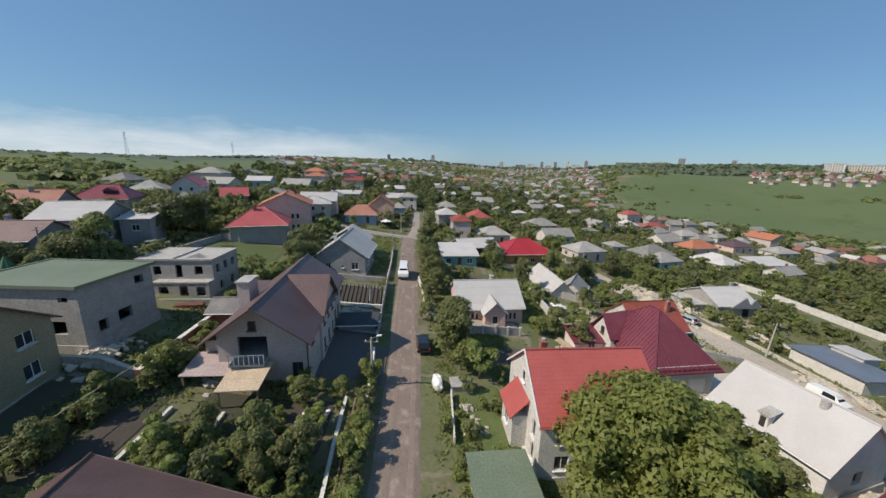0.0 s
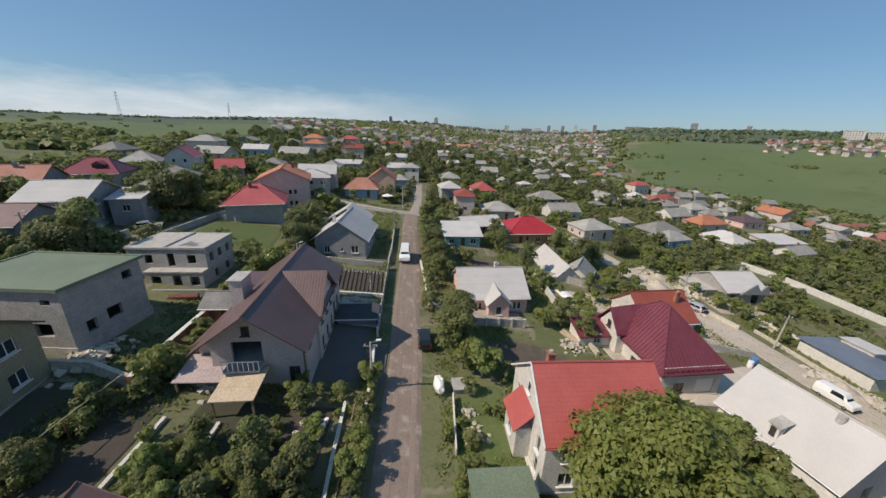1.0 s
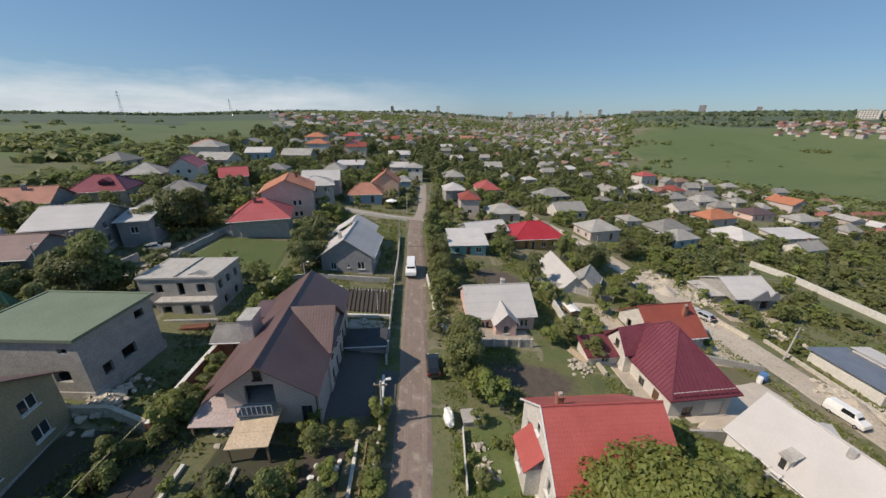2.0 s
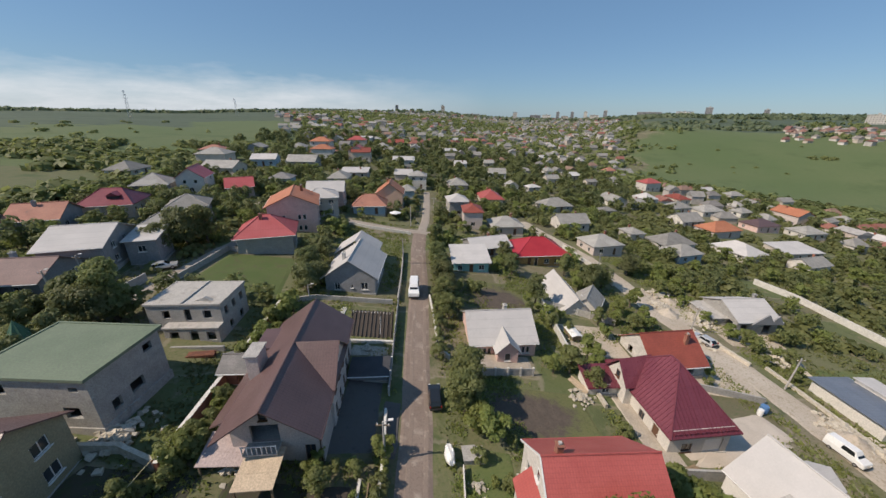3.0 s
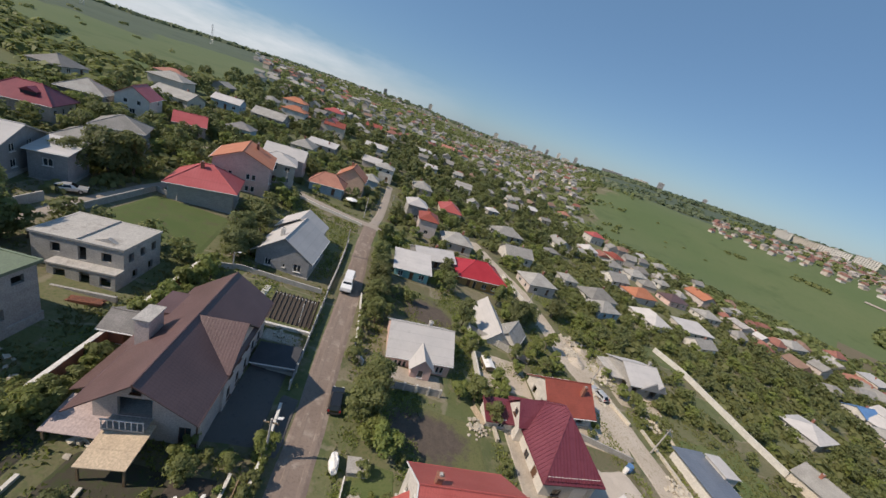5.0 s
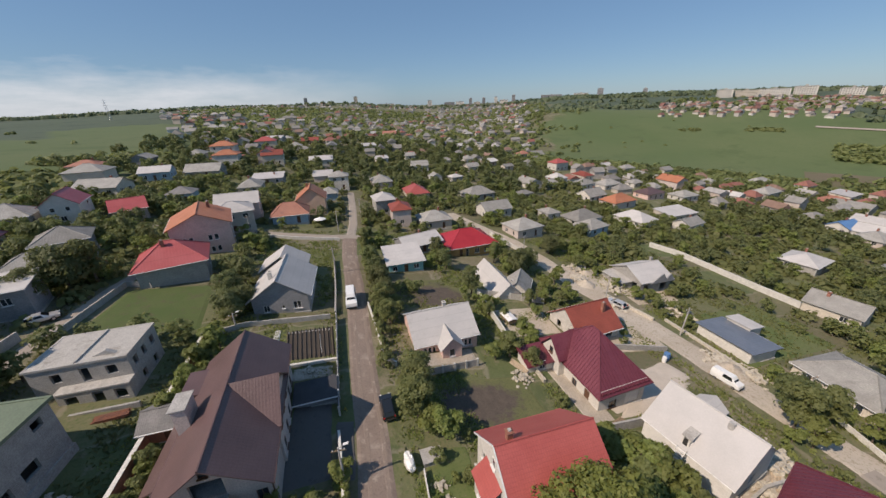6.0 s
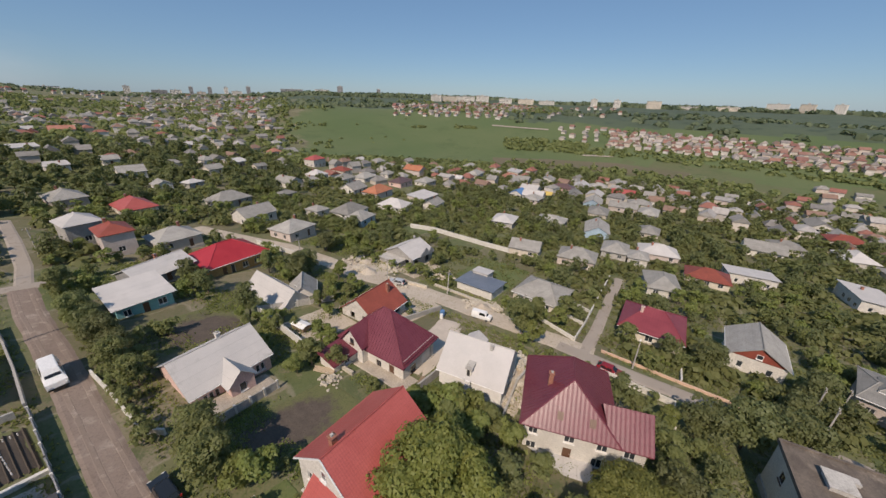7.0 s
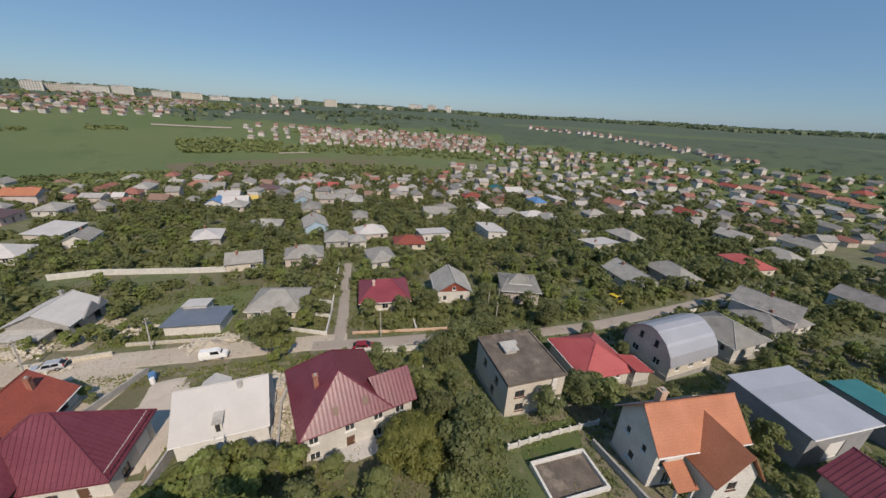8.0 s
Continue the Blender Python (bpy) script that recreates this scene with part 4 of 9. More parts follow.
def cottage(x, y, rz, L, roof, storeys):
    rng = random.Random(int(x * 13) + int(y * 7) * 101)
    wall = rng.choice(("white", "white", "cream", "cream", "block", "stone", "blue", "grey", "mauve") if roof in ("grey", "white", "dark", "blue", "teal", "yellow") else ("cream", "cream", "white", "pink", "mauve"))
    W = min(L * rng.uniform(0.7, 0.92), 9.0)
    z = gz(x, y)
    eave = z + (2.9 if storeys == 1 else 5.4) + rng.uniform(-0.2, 0.4)
    style = rng.choice(("hip", "hip", "gable")) if roof != "white" else rng.choice(("gable", "mono", "hip"))
    rise = W * rng.uniform(0.2, 0.3) if style != "mono" else 1.0
    label = f"{WALL_WORDS[wall]} {'two-storey ' if storeys == 2 else ''}village house with {ROOF_WORDS[roof]} {style if style != 'mono' else 'lean-to'} roof"
    house(x, y, rz, L, W, eave, eave + rise, style, roof, wall, label, chimneys=((L * 0.2, W * 0.1),) if rng.random() < 0.6 else (), group="village houses")


# brown house beside the dirt street
def brown_house():
    x, y, rz = -17.5, 36.8, 7.0
    zb = gz(-16, 36) - 0.4
    L, W = 18.2, 8.2
    h = thing("house", x, y, zb, rz + 90, "large pinkish-grey house with brown metal roof, cross gable and balcony", "house")
    eave, ridge = 6.75 - zb, 9.75 - zb
    walls = bmesh.new()
    rng = random.Random(5)
    holes = {
        "S": [(-6.4, 3.7, 0.9, 1.4, "win"), (5.2, 0.8, 0.9, 1.5, "win"), (7.2, 0.8, 0.9, 1.5, "win"), (5.2, 3.7, 0.9, 1.5, "win"), (7.2, 3.7, 0.9, 1.5, "win")],
        "N": auto_holes(16, 5, rng),
        "W": [(-2.6, 0.8, 1.0, 1.4, "win"), (2.9, 0.2, 1.0, 2.1, "win"), (-1.0, 3.0, 2.6, 2.1, "hole")],
        "E": auto_holes(7, 5, rng),
    }
    front_x = -7.5
    for side, turn in SIDES.items():
        half = (L if side in "SN" else W) / 2
        at = side_at(side, -2 * front_x if side == "W" else L, W)
        lo, hi = {"S": (front_x, half), "N": (-half, -front_x)}.get(side, (-half, half))
        rows = [r for r in holes[side] if r[1] + r[3] < eave and lo + r[2] / 2 < r[0] < hi - r[2] / 2]
        panel(walls, lo, hi, -1.6, eave, [r[:4] for r in rows], at, 0.3, True)
        for c, q, w, hh, kind in rows:
            if kind == "win":
                add_window(h, Matrix.Translation(at(c, 0.1, q)) @ pose(0, 0, 0, 0, 0, turn), w, hh, "brown")
    for sx, x0 in ((-1, front_x), (1, L / 2)):
        prism(walls, [(x0, -W / 2, eave), (x0, W / 2, eave), (x0, 0, ridge)], (-sx * 0.3, 0, 0))
    weld(walls)
    part("wall", walls, WALL["mauve"], h)
    bm = bmesh.new()
    box(bm, front_x + 0.3, L / 2 - 0.3, -W / 2 + 0.3, W / 2 - 0.3, -0.15, 0.0)
    box(bm, front_x + 0.3, L / 2 - 0.3, -W / 2 + 0.3, W / 2 - 0.3, 2.75, 2.95)
    part("floor_slab", bm, concrete, h)
    build_roof(h, "gable", L, W, eave, ridge - eave, 0.6, ROOF["brown"])
    # cross gable to the east: local -y
    bm = bmesh.new()
    cw, depth = 3.5, 0.25
    front = -W / 2 - depth
    rows = [(c, q, 0.85, 1.5) for c in (-2.2, 0.0, 2.2) for q in (0.7, 3.7)]
    panel(bm, -cw, cw, -1.6, eave, rows[:6], lambda s, d, z: (s, front + d, z), 0.3)
    for sx in (-1, 1):
        box(bm, *sorted((sx * cw, sx * (cw - 0.3))), front + 0.3, -W / 2, -1.6, eave)
    prism(bm, [(-cw, front, eave), (cw, front, eave), (0, front, ridge - 0.1)], (0, 0.3, 0))
    part("wing_wall", bm, WALL["mauve"], h)
    for c, q, w, hh in rows[:6]:
        add_window(h, Matrix.Translation((c, front + 0.1, q)), w, hh, "brown")
    bm = bmesh.new()
    for sx in (-1, 1):
        prism(bm, [(sx * (cw + 0.4), front - 0.5, eave - 0.2), (sx * (cw + 0.4), -W / 2 + 0.1, eave - 0.2), (0, 0.1, ridge + 0.17), (0, front - 0.5, ridge + 0.17)], (0, 0, -0.14))
    weld(bm)
    part("wing_roof", bm, ROOF["brown"], h)
    bm = bmesh.new()
    box(bm, -2.0, 0.3, W / 2 - 0.9, W / 2 + 0.3, eave - 1.0, ridge - 0.1)
    ch = part("chimney", bm, WALL["mauve"], h, "broad plastered chimney stack")
    bm = bmesh.new()
    box(bm, -2.15, 0.45, W / 2 - 1.05, W / 2 + 0.45, ridge - 0.1, ridge + 0.02)
    part("chimney_cap", bm, concrete, ch)
    bm = bmesh.new()
    prism(bm, [(-6.2, W / 2 + 2.6, eave - 1.9), (3.0, W / 2 + 2.2, eave - 1.7), (3.0, W / 2 + 0.3, eave - 0.1), (-7.2, W / 2 + 0.3, eave - 0.1)], (0, 0, -0.14))
    part("lower_roof", bm, ROOF["brown"], h)
    bm = bmesh.new()
    box(bm, -5.6, 2.8, W / 2, W / 2 + 2.1, -1.5, eave - 1.75)
    part("side_wall", bm, WALL["mauve"], h)
    bm = bmesh.new()
    box(bm, 3.2, 7.4, W / 2 - 1.0, W / 2 + 2.0, eave - 0.6, eave + 0.1)
    part("flat_dormer", bm, ROOF["brown"], h)
    # balcony, porch roofs and posts at the street-side end: local -x
    bm = bmesh.new()
    box(bm, front_x - 1.3, front_x, -0.4, 2.7, 2.75, 2.95)
    balcony = part("balcony", bm, concrete, h)
    for k in range(8):
        bm = bmesh.new()
        box(bm, front_x - 1.3, front_x - 1.24, -0.4 + k * 0.43, -0.34 + k * 0.43, 2.95, 3.85)
        part("baluster", bm, frame_white, balcony)
    bm = bmesh.new()
    box(bm, front_x - 1.32, front_x - 1.22, -0.42, 2.75, 3.85, 3.93)
    part("handrail", bm, frame_white, balcony)
    bm = bmesh.new()
    prism(bm, [(-11.7, -0.9, 2.35), (-11.7, 2.6, 2.35), (front_x - 0.4, 2.6, 2.72), (front_x - 0.4, -0.9, 2.72)], (0, 0, -0.1))
    part("porch_roof", bm, pale_timber, h, "pale boarded porch roof")
    bm = bmesh.new()
    prism(bm, [(-9.3, 2.7, 2.3), (-9.1, 6.8, 2.3), (-5.7, 6.8, 2.75), (-5.7, 4.14, 2.75), (front_x, 4.14, 2.6), (front_x, 2.7, 2.6)], (0, 0, -0.08))
    part("porch_roof", bm, ROOF["rose"], h, "faded pinkish sheet porch roof")
    for px, py in ((-11.5, -0.7), (-11.5, 2.4), (-9.0, 6.5)):
        bm = bmesh.new()
        box(bm, px - 0.08, px + 0.08, py - 0.08, py + 0.08, -0.8, 2.1)
        part("post", bm, timber, h)
    add_window(h, Matrix.Translation((front_x - 0.02, 0.9, 5.75)) @ pose(0, 0, 0, 0, 0, 270), 0.7, 0.9, "brown")
    bm = bmesh.new()
    tube(bm, (front_x - 0.08, -3.9, -0.4), (front_x - 0.08, -3.9, eave), 0.06, 0.06, 6)
    part("downpipe", bm, frame_brown, h)


brown_house()

# dark lean-to at the back of the yard
house(-11.0, 42.6, 6, 4.8, 3.2, gz(-11, 43) + 0.9, gz(-11, 43) + 1.05, "mono", "black", "grey", "low shed with a black felted roof in a yard", holes={"S": [], "N": [], "E": [], "W": []}, over=0.25)
# small shed behind the chimney; the dark roof colour carries the shadow on it
house(-25.2, 39.5, 5, 4.6, 3.4, gz(-25, 39) + 2.2, gz(-25, 39) + 3.1, "gable", "dark", "brick", "low shed by the wall, its roof coloured dark for shadow", chimneys=())


def pink_house():
    h = house(7.2, 54.9, 7, 10.2, 9.2, 1.0, 3.8, "gable", "white", "pink", "pink plastered house with pale sheet roof and front gable",
              holes={"S": [(-3.6, 1.0, 0.55, 1.2, "win"), (-2.9, 1.0, 0.55, 1.2, "win"), (-2.2, 1.0, 0.55, 1.2, "win"), (2.5, 1.0, 0.55, 1.2, "win"), (3.2, 1.0, 0.55, 1.2, "win"), (3.9, 1.0, 0.55, 1.2, "win")], "N": [], "E": [(-1.5, 0.9, 1.2, 1.3, "win"), (1.8, 0.9, 1.2, 1.3, "win")]},
              base=-2.2, chimneys=((1.2, 0.6),), chimney_wall="white")
    eave, W = 3.2, 9.2
    bm = bmesh.new()
    y0 = -W / 2 - 1.9
    panel(bm, -1.55, 1.55, -1.0, eave - 0.2, [(0, 1.2, 0.9, 1.3), (0, -0.6, 0.9, 0.8)], lambda s, d, z: (s + 0.2, y0 + d, z), 0.25)
    for sx in (-1, 1):
        box(bm, *sorted((0.2 + sx * 1.55, 0.2 + sx * 1.3)), y0 + 0.25, -W / 2, -1.0, eave - 0.2)
    prism(bm, [(-1.35, y0, eave - 0.2), (1.75, y0, eave - 0.2), (0.2, y0, eave + 1.2)], (0, 0.25, 0))
    part("porch_wall", bm, WALL["pink"], h)
    add_window(h, Matrix.Translation((0.2, y0 + 0.1, 1.2)), 0.9, 1.3)
    bm = bmesh.new()
    for sx in (-1, 1):
        prism(bm, [(0.2 + sx * 2.0, y0 - 0.35, eave - 0.45), (0.2 + sx * 2.0, -2.6, eave - 0.45 + 0.3), (0.2, -1.5, eave + 1.5), (0.2, y0 - 0.35, eave + 1.5)], (0, 0, -0.12))
    part("porch_roof", bm, ROOF["white"], h)


pink_house()


def red_house():
    h = house(12.3, 27.0, 4.6, 9.8, 8.7, 3.55, 7.0, "gable", "red", "white", "white house with a broad red metal roof under a walnut tree",
              holes={"S": [(-3, 0.7, 1.2, 1.3, "win"), (0, 0.7, 1.2, 1.3, "win"), (3, 0.7, 1.2, 1.3, "win"), (-3, 3.1, 1.2, 1.2, "win"), (3, 3.1, 1.2, 1.2, "win")], "N": [(0, 0.6, 1.2, 1.2, "win")], "W": [(2.9, 2.6, 0.7, 1.6, "win"), (2.9, 0.5, 0.7, 1.6, "win"), (-2.6, 3.2, 0.9, 1.2, "win")], "E": []},
              base=-1.6, chimneys=((-3.3, 0.7),), chimney_wall="brick", over=0.35)
    add_window(h, Matrix.Translation((-4.92, 0.2, 5.6)) @ pose(0, 0, 0, 0, 0, 270), 0.7, 1.1)
    bm = bmesh.new()
    prism(bm, [(-6.5, 2.0, 3.3), (-6.5, -1.6, 3.3), (-4.9, -1.6, 4.9), (-4.9, 2.0, 4.9)], (0, 0, -0.12))
    part("awning", bm, ROOF["red"], h, "small red porch roof")
    bm = bmesh.new()
    box(bm, -6.2, -4.9, -1.4, 1.8, -0.8, 3.3)
    part("porch", bm, WALL["white"], h)
    add_window(h, Matrix.Translation((-6.21, 0.2, 1.6)) @ pose(0, 0, 0, 0, 0, 270), 1.0, 1.2)
    for sy in (-1, 1):
        bm = bmesh.new()
        prism(bm, [(-5.24, sy * 4.72, 4.86), (-5.24, 0, 8.66), (-5.24, 0, 8.84), (-5.24, sy * 4.72, 5.04)], (0.1, 0, 0))
        part("verge_board", bm, frame_white, h)
    bm = bmesh.new()
    box(bm, -5.2, -4.9, -4.6, 4.6, 0.2, 0.3)
    part("ledge", bm, limewash, h)


red_house()


def burgundy_house():
    zb = -4.3
    h = house(28.4, 43.0, 98, 12.6, 7.8, -0.2, 4.5, "hip", "burgundy", "white", "white house under a steep burgundy metal hip roof",
              holes={"W": [(-1.5, 0.6, 1.3, 1.3, "win"), (1.9, 0.3, 2.4, 2.0, "gate")], "S": [(-3, 0.6, 1.2, 1.2, "win")], "E": [], "N": [(-4.2, 0.8, 1.0, 1.3, "win"), (-1.8, 0.8, 1.0, 1.3, "win"), (1.4, 0.8, 1.0, 1.3, "win"), (4.0, 0.3, 1.0, 2.1, "door")]},
              base=zb, over=0.6, run=0.7, frame_style="brown")
    # side gable to the west: local +y
    bm = bmesh.new()
    for sx in (-1, 1):
        prism(bm, [(3.0 + sx * 2.5, 5.4, 4.1), (3.0 + sx * 2.5, 1.6, 4.1), (3.0, 0.8, 7.4), (3.0, 5.4, 6.9)], (0, 0, -0.14))
    weld(bm)
    part("wing_roof", bm, ROOF["burgundy"], h)
    bm = bmesh.new()
    prism(bm, [(0.9, 5.0, -0.5), (5.1, 5.0, -0.5), (5.1, 5.0, 4.0), (3.0, 5.0, 6.6), (0.9, 5.0, 4.0)], (0, -1.3, 0))
    part("wing_wall", bm, WALL["white"], h)
    add_window(h, Matrix.Translation((3.0, 5.02, 4.0)) @ pose(0, 0, 0, 0, 0, 180), 0.8, 1.0, "brown")
    bm = bmesh.new()
    for k in range(13):
        box(bm, -6.75, -6.5, -3.9 + k * 0.65, -3.84 + k * 0.65, 3.75, 4.05)
    box(bm, -6.72, -6.66, -4.0, 4.0, 3.97, 4.02)
    part("snow_guard", bm, ROOF["burgundy"], h)
    house(21.2, 46.0, 6, 5.0, 3.2, -1.4, -0.6, "mono", "burgundy", "white", "low white annexe with burgundy lean-to roof", holes={"S": [(0, 0.4, 1.0, 1.4, "win")], "N": [], "E": [], "W": []}, over=0.3)


burgundy_house()
house(34.6, 54.6, 9, 8.8, 8.4, -2.3, 0.9, "gable", "brick", "stone", "unplastered limestone house with brick-red metal roof",
                holes={"W": [(-1.5, 0.6, 1.1, 1.5, "hole"), (1.6, 0.6, 1.1, 1.5, "hole")], "S": [(-2, 0.6, 1.2, 1.4, "hole"), (2, 0.4, 1.4, 1.8, "hole")], "N": [], "E": [(0, 0.6, 1.2, 1.4, "hole")]}, chimneys=((2.4, -1.6),))


def white_barn():
    h = house(34.4, 28.9, 105.5, 9.6, 8.2, -1.1, 2.4, "gable", "smooth", "lime", "white rendered house with smooth pale gable roof", base=-4.4,
              holes={"N": [], "S": [(0, 0.8, 1.2, 1.3, "hole")], "W": [(0, 0.9, 1.2, 1.3, "hole")], "E": []}, over=0.4, chimneys=())
    # stub chimney, notch and outer stair on the west side: local +y
    bm = bmesh.new()
    tube(bm, (-1.9, 0.5, 5.6), (-1.9, 0.5, 7.1), 0.32, 0.32, 10)
    part("chimney", bm, concrete, h, "round concrete flue")
    bm = bmesh.new()
    box(bm, -0.2, 0.6, 3.2, 4.05, 3.0, 4.75)
    hatch = part("roof_hatch", bm, WALL["stone"], h)
    bm = bmesh.new()
    prism(bm, [(-0.35, 4.2, 4.68), (0.75, 4.2, 4.68), (0.75, 2.6, 5.0), (-0.35, 2.6, 5.0)], (0, 0, 0.07))
    part("hatch_roof", bm, ROOF["slab"], hatch)
    # solid near-black panel: the shade inside a hatch opening, put into the colour
    bm = bmesh.new()
    box(bm, 0.0, 0.45, 4.05, 4.09, 3.3, 4.5)
    part("hatch_opening", bm, near_black, hatch)
    bm = bmesh.new()
    for k in range(13):
        q = 0.1 + k * 0.25
        box(bm, -0.35, 0.55, 4.6 + 2.2 - k * 0.17, 4.6 + 2.45 - k * 0.17, q, q + 0.05)
    for sx in (-0.4, 0.56):
        prism(bm, [(sx, 7.0, 0.0), (sx, 7.15, 0.0), (sx, 4.75, 3.5), (sx, 4.6, 3.5)], (0.05, 0, 0))
    part("stair", bm, limewash, h, "steep white outer stair")
    bm = bmesh.new()
    for sx in (-1, 1):
        prism(bm, [(2.6 + sx * 1.8, -7.0, 2.0), (2.6 + sx * 1.8, -3.8, 2.0), (2.6, -3.8, 3.3), (2.6, -7.0, 3.3)], (0, 0, -0.12))
    weld(bm)
    part("lean_to_roof", bm, ROOF["white"], h)
    bm = bmesh.new()
    box(bm, 1.0, 4.2, -6.8, -4.1, -1.6, 2.0)
    part("lean_to", bm, WALL["stone"], h)


white_barn()


def unfinished_house():
    h = house(61.3, 72.4, 4, 8.6, 9.6, -4.3, -2.1, "gable", "white", "block", "half-built grey block house with pale roof and dark gable", base=-7.4, over=0.5,
              holes={"S": [(-2.6, 0.5, 1.4, 1.6, "hole"), (2.2, 0.3, 1.6, 1.9, "hole")], "W": [(-3, 0.3, 1.5, 1.9, "hole"), (0, 0.3, 1.5, 1.9, "hole"), (3, 0.3, 1.5, 1.9, "hole")], "E": [(0, 0.6, 1.3, 1.3, "hole")], "N": []}, chimneys=((3.4, 1.0),), chimney_wall="block")
    bm = bmesh.new()
    prism(bm, [(-2.0, -5.6, 2.6), (4.6, -5.6, 2.6), (3.2, -5.6, 4.6), (2.2, -5.6, 3.3), (1.0, -5.6, 4.9)], (0, 0.25, 0))
    part("gable_panel", bm, WALL["grey"], h, "dark grey unfinished gable")
    bm = bmesh.new()
    box(bm, -7.4, -4.4, -2.5, 4.4, -1.6, 2.2)
    part("porch", bm, WALL["block"], h)
    bm = bmesh.new()
    box(bm, -7.8, -4.3, -2.8, 4.7, 2.2, 2.4)
    part("porch_roof", bm, concrete, h)


unfinished_house()
# low hut with a blue-grey roof, and the slate house behind it
house(61.6, 47.6, 97, 9.4, 6.6, -5.7, -5.2, "mono", "steel", "white", "low white hut with blue-grey sheet roof on a grassy plot", base=-7.9, holes={"S": [(-2, 0.7, 1.0, 0.9, "win"), (2, 0.7, 1.0, 0.9, "win")], "N": [], "E": [], "W": []}, over=0.5)
house(66.3, 50.2, 97, 4.2, 3.2, -5.3, -5.0, "mono", "white", "white", "small white annexe of a hut", base=-8.2, holes={"S": [], "N": [], "E": [], "W": []}, over=0.25)
house(69.8, 35.0, 92, 10.6, 9.6, -6.2, -4.0, "hip", "grey", "cream", "cream house with weathered grey hip roof", base=-9.2, run=1.6)
# white house with two gables
house(23.6, 72.5, 95, 13.6, 5.4, -2.2, 0.3, "gable", "white", "white", "long white house with pale sheet roof", holes={"N": [], "E": [], "W": [(0, 0.9, 1.0, 1.2, "win")], "S": [(-3, 0.9, 1.0, 1.2, "win")]})
house(28.0, 70.0, 60, 6.6, 4.6, -2.2, -0.2, "gable", "grey", "white", "white annexe with grey sheet roof", holes={"N": [], "E": [], "W": [], "S": []})
house(3.6, 82.6, 6, 8.0, 7.8, 2.0, 3.1, "mono", "white", "teal", "turquoise house with a pale sheet roof", holes={"S": [(-2.6, 0.7, 1.1, 1.2, "win"), (0, 0.1, 0.9, 2.0, "door"), (2.4, 0.7, 1.3, 1.2, "win")], "N": [], "E": [(0, 0.9, 1, 1, "win")], "W": []}, over=0.6, base=-0.7)
house(8.6, 93.4, 20, 10.6, 7.6, 1.6, 3.2, "gable", "white", "grey", "grey house with a pale sheet roof", chimneys=((1, 1),))
house(22.0, 93.5, 8, 12.6, 10.2, 0.7, 3.4, "hip", "bright", "ochre", "two-storey ochre brick house with bright red hip roof", base=-2.9, run=1.6, over=0.8,
      holes={"S": [(-3.4, 0.2, 0.9, 2.3, "door"), (-1.6, 0.3, 0.9, 2.2, "win"), (1.2, 0.9, 1.3, 1.3, "win"), (4.0, 0.9, 1.3, 1.3, "win")], "N": [], "E": [(0, 0.9, 1.2, 1.2, "win")], "W": [(0, 0.9, 1.2, 1.2, "win")]})


def grey_house():
    h = house(-19.4, 67.8, 93, 11.0, 9.0, 5.6, 8.7, "gable", "white", "grey", "grey rendered house with pale gable roof beside the street",
              holes={"W": [(-2.4, 0.9, 1.0, 1.3, "win"), (2.6, 0.9, 1.3, 1.4, "win"), (0.3, 1.2, 0.5, 0.6, "win")], "E": [], "N": [(-2, 0.9, 1.2, 1.3, "win")], "S": [(-2, 0.9, 1.2, 1.3, "win"), (2, 0.9, 1.2, 1.3, "win")]}, base=1.9, over=0.7, chimneys=((-3.0, 1.4),), chimney_wall="white")
    bm = bmesh.new()
    for sy in (-1, 1):
        prism(bm, [(4.8, 1.0 + sy * 4.6, 4.0), (11.5, 1.0 + sy * 4.6, 4.0), (11.5, 1.0, 6.9), (4.8, 1.0, 6.9)], (0, 0, -0.14))
    part("wing_roof", bm, ROOF["white"], h)
    bm = bmesh.new()
    box(bm, 5.5, 11.0, -3.2, 5.0, -1.5, 4.0)
    part("wing_wall", bm, WALL["grey"], h)


grey_house()
house(-41.6, 77.6, 20, 10.8, 9.2, 9.2, 12.3, "hip", "pinkred", "block", "grey block house with faded red hip roof", base=4.6, run=0.8, over=0.7, chimneys=((-0.8, -1.0),), holes={"S": [], "N": [], "W": [(0, 1, 1.2, 1.2, "win")], "E": [(1.5, 1, 1.1, 1.1, "win")]})
house(-42.4, 93.6, 110, 12.6, 11.6, 11.9, 14.6, "gable", "orange", "pink", "three-storey pink house with orange tiled gable roof", base=4.6, over=0.6,
      holes={"W": [(c, q, 0.8, 1.3, "win") for c in (-3.4, -2.2, 1.4, 2.6) for q in (0.8, 3.6)], "S": [(c, q, 1.3, 1.5, "win") for c in (-4, 0, 4) for q in (0.6, 3.0, 5.4)], "N": [], "E": []}, chimneys=((2.4, -2.0), (3.4, -2.0)))
house(-40.6, 106.8, 20, 10.0, 9.0, 10.6, 12.4, "hip", "white", "cream", "cream house with a pale sheet roof behind a pink house", base=4.6, over=0.5)


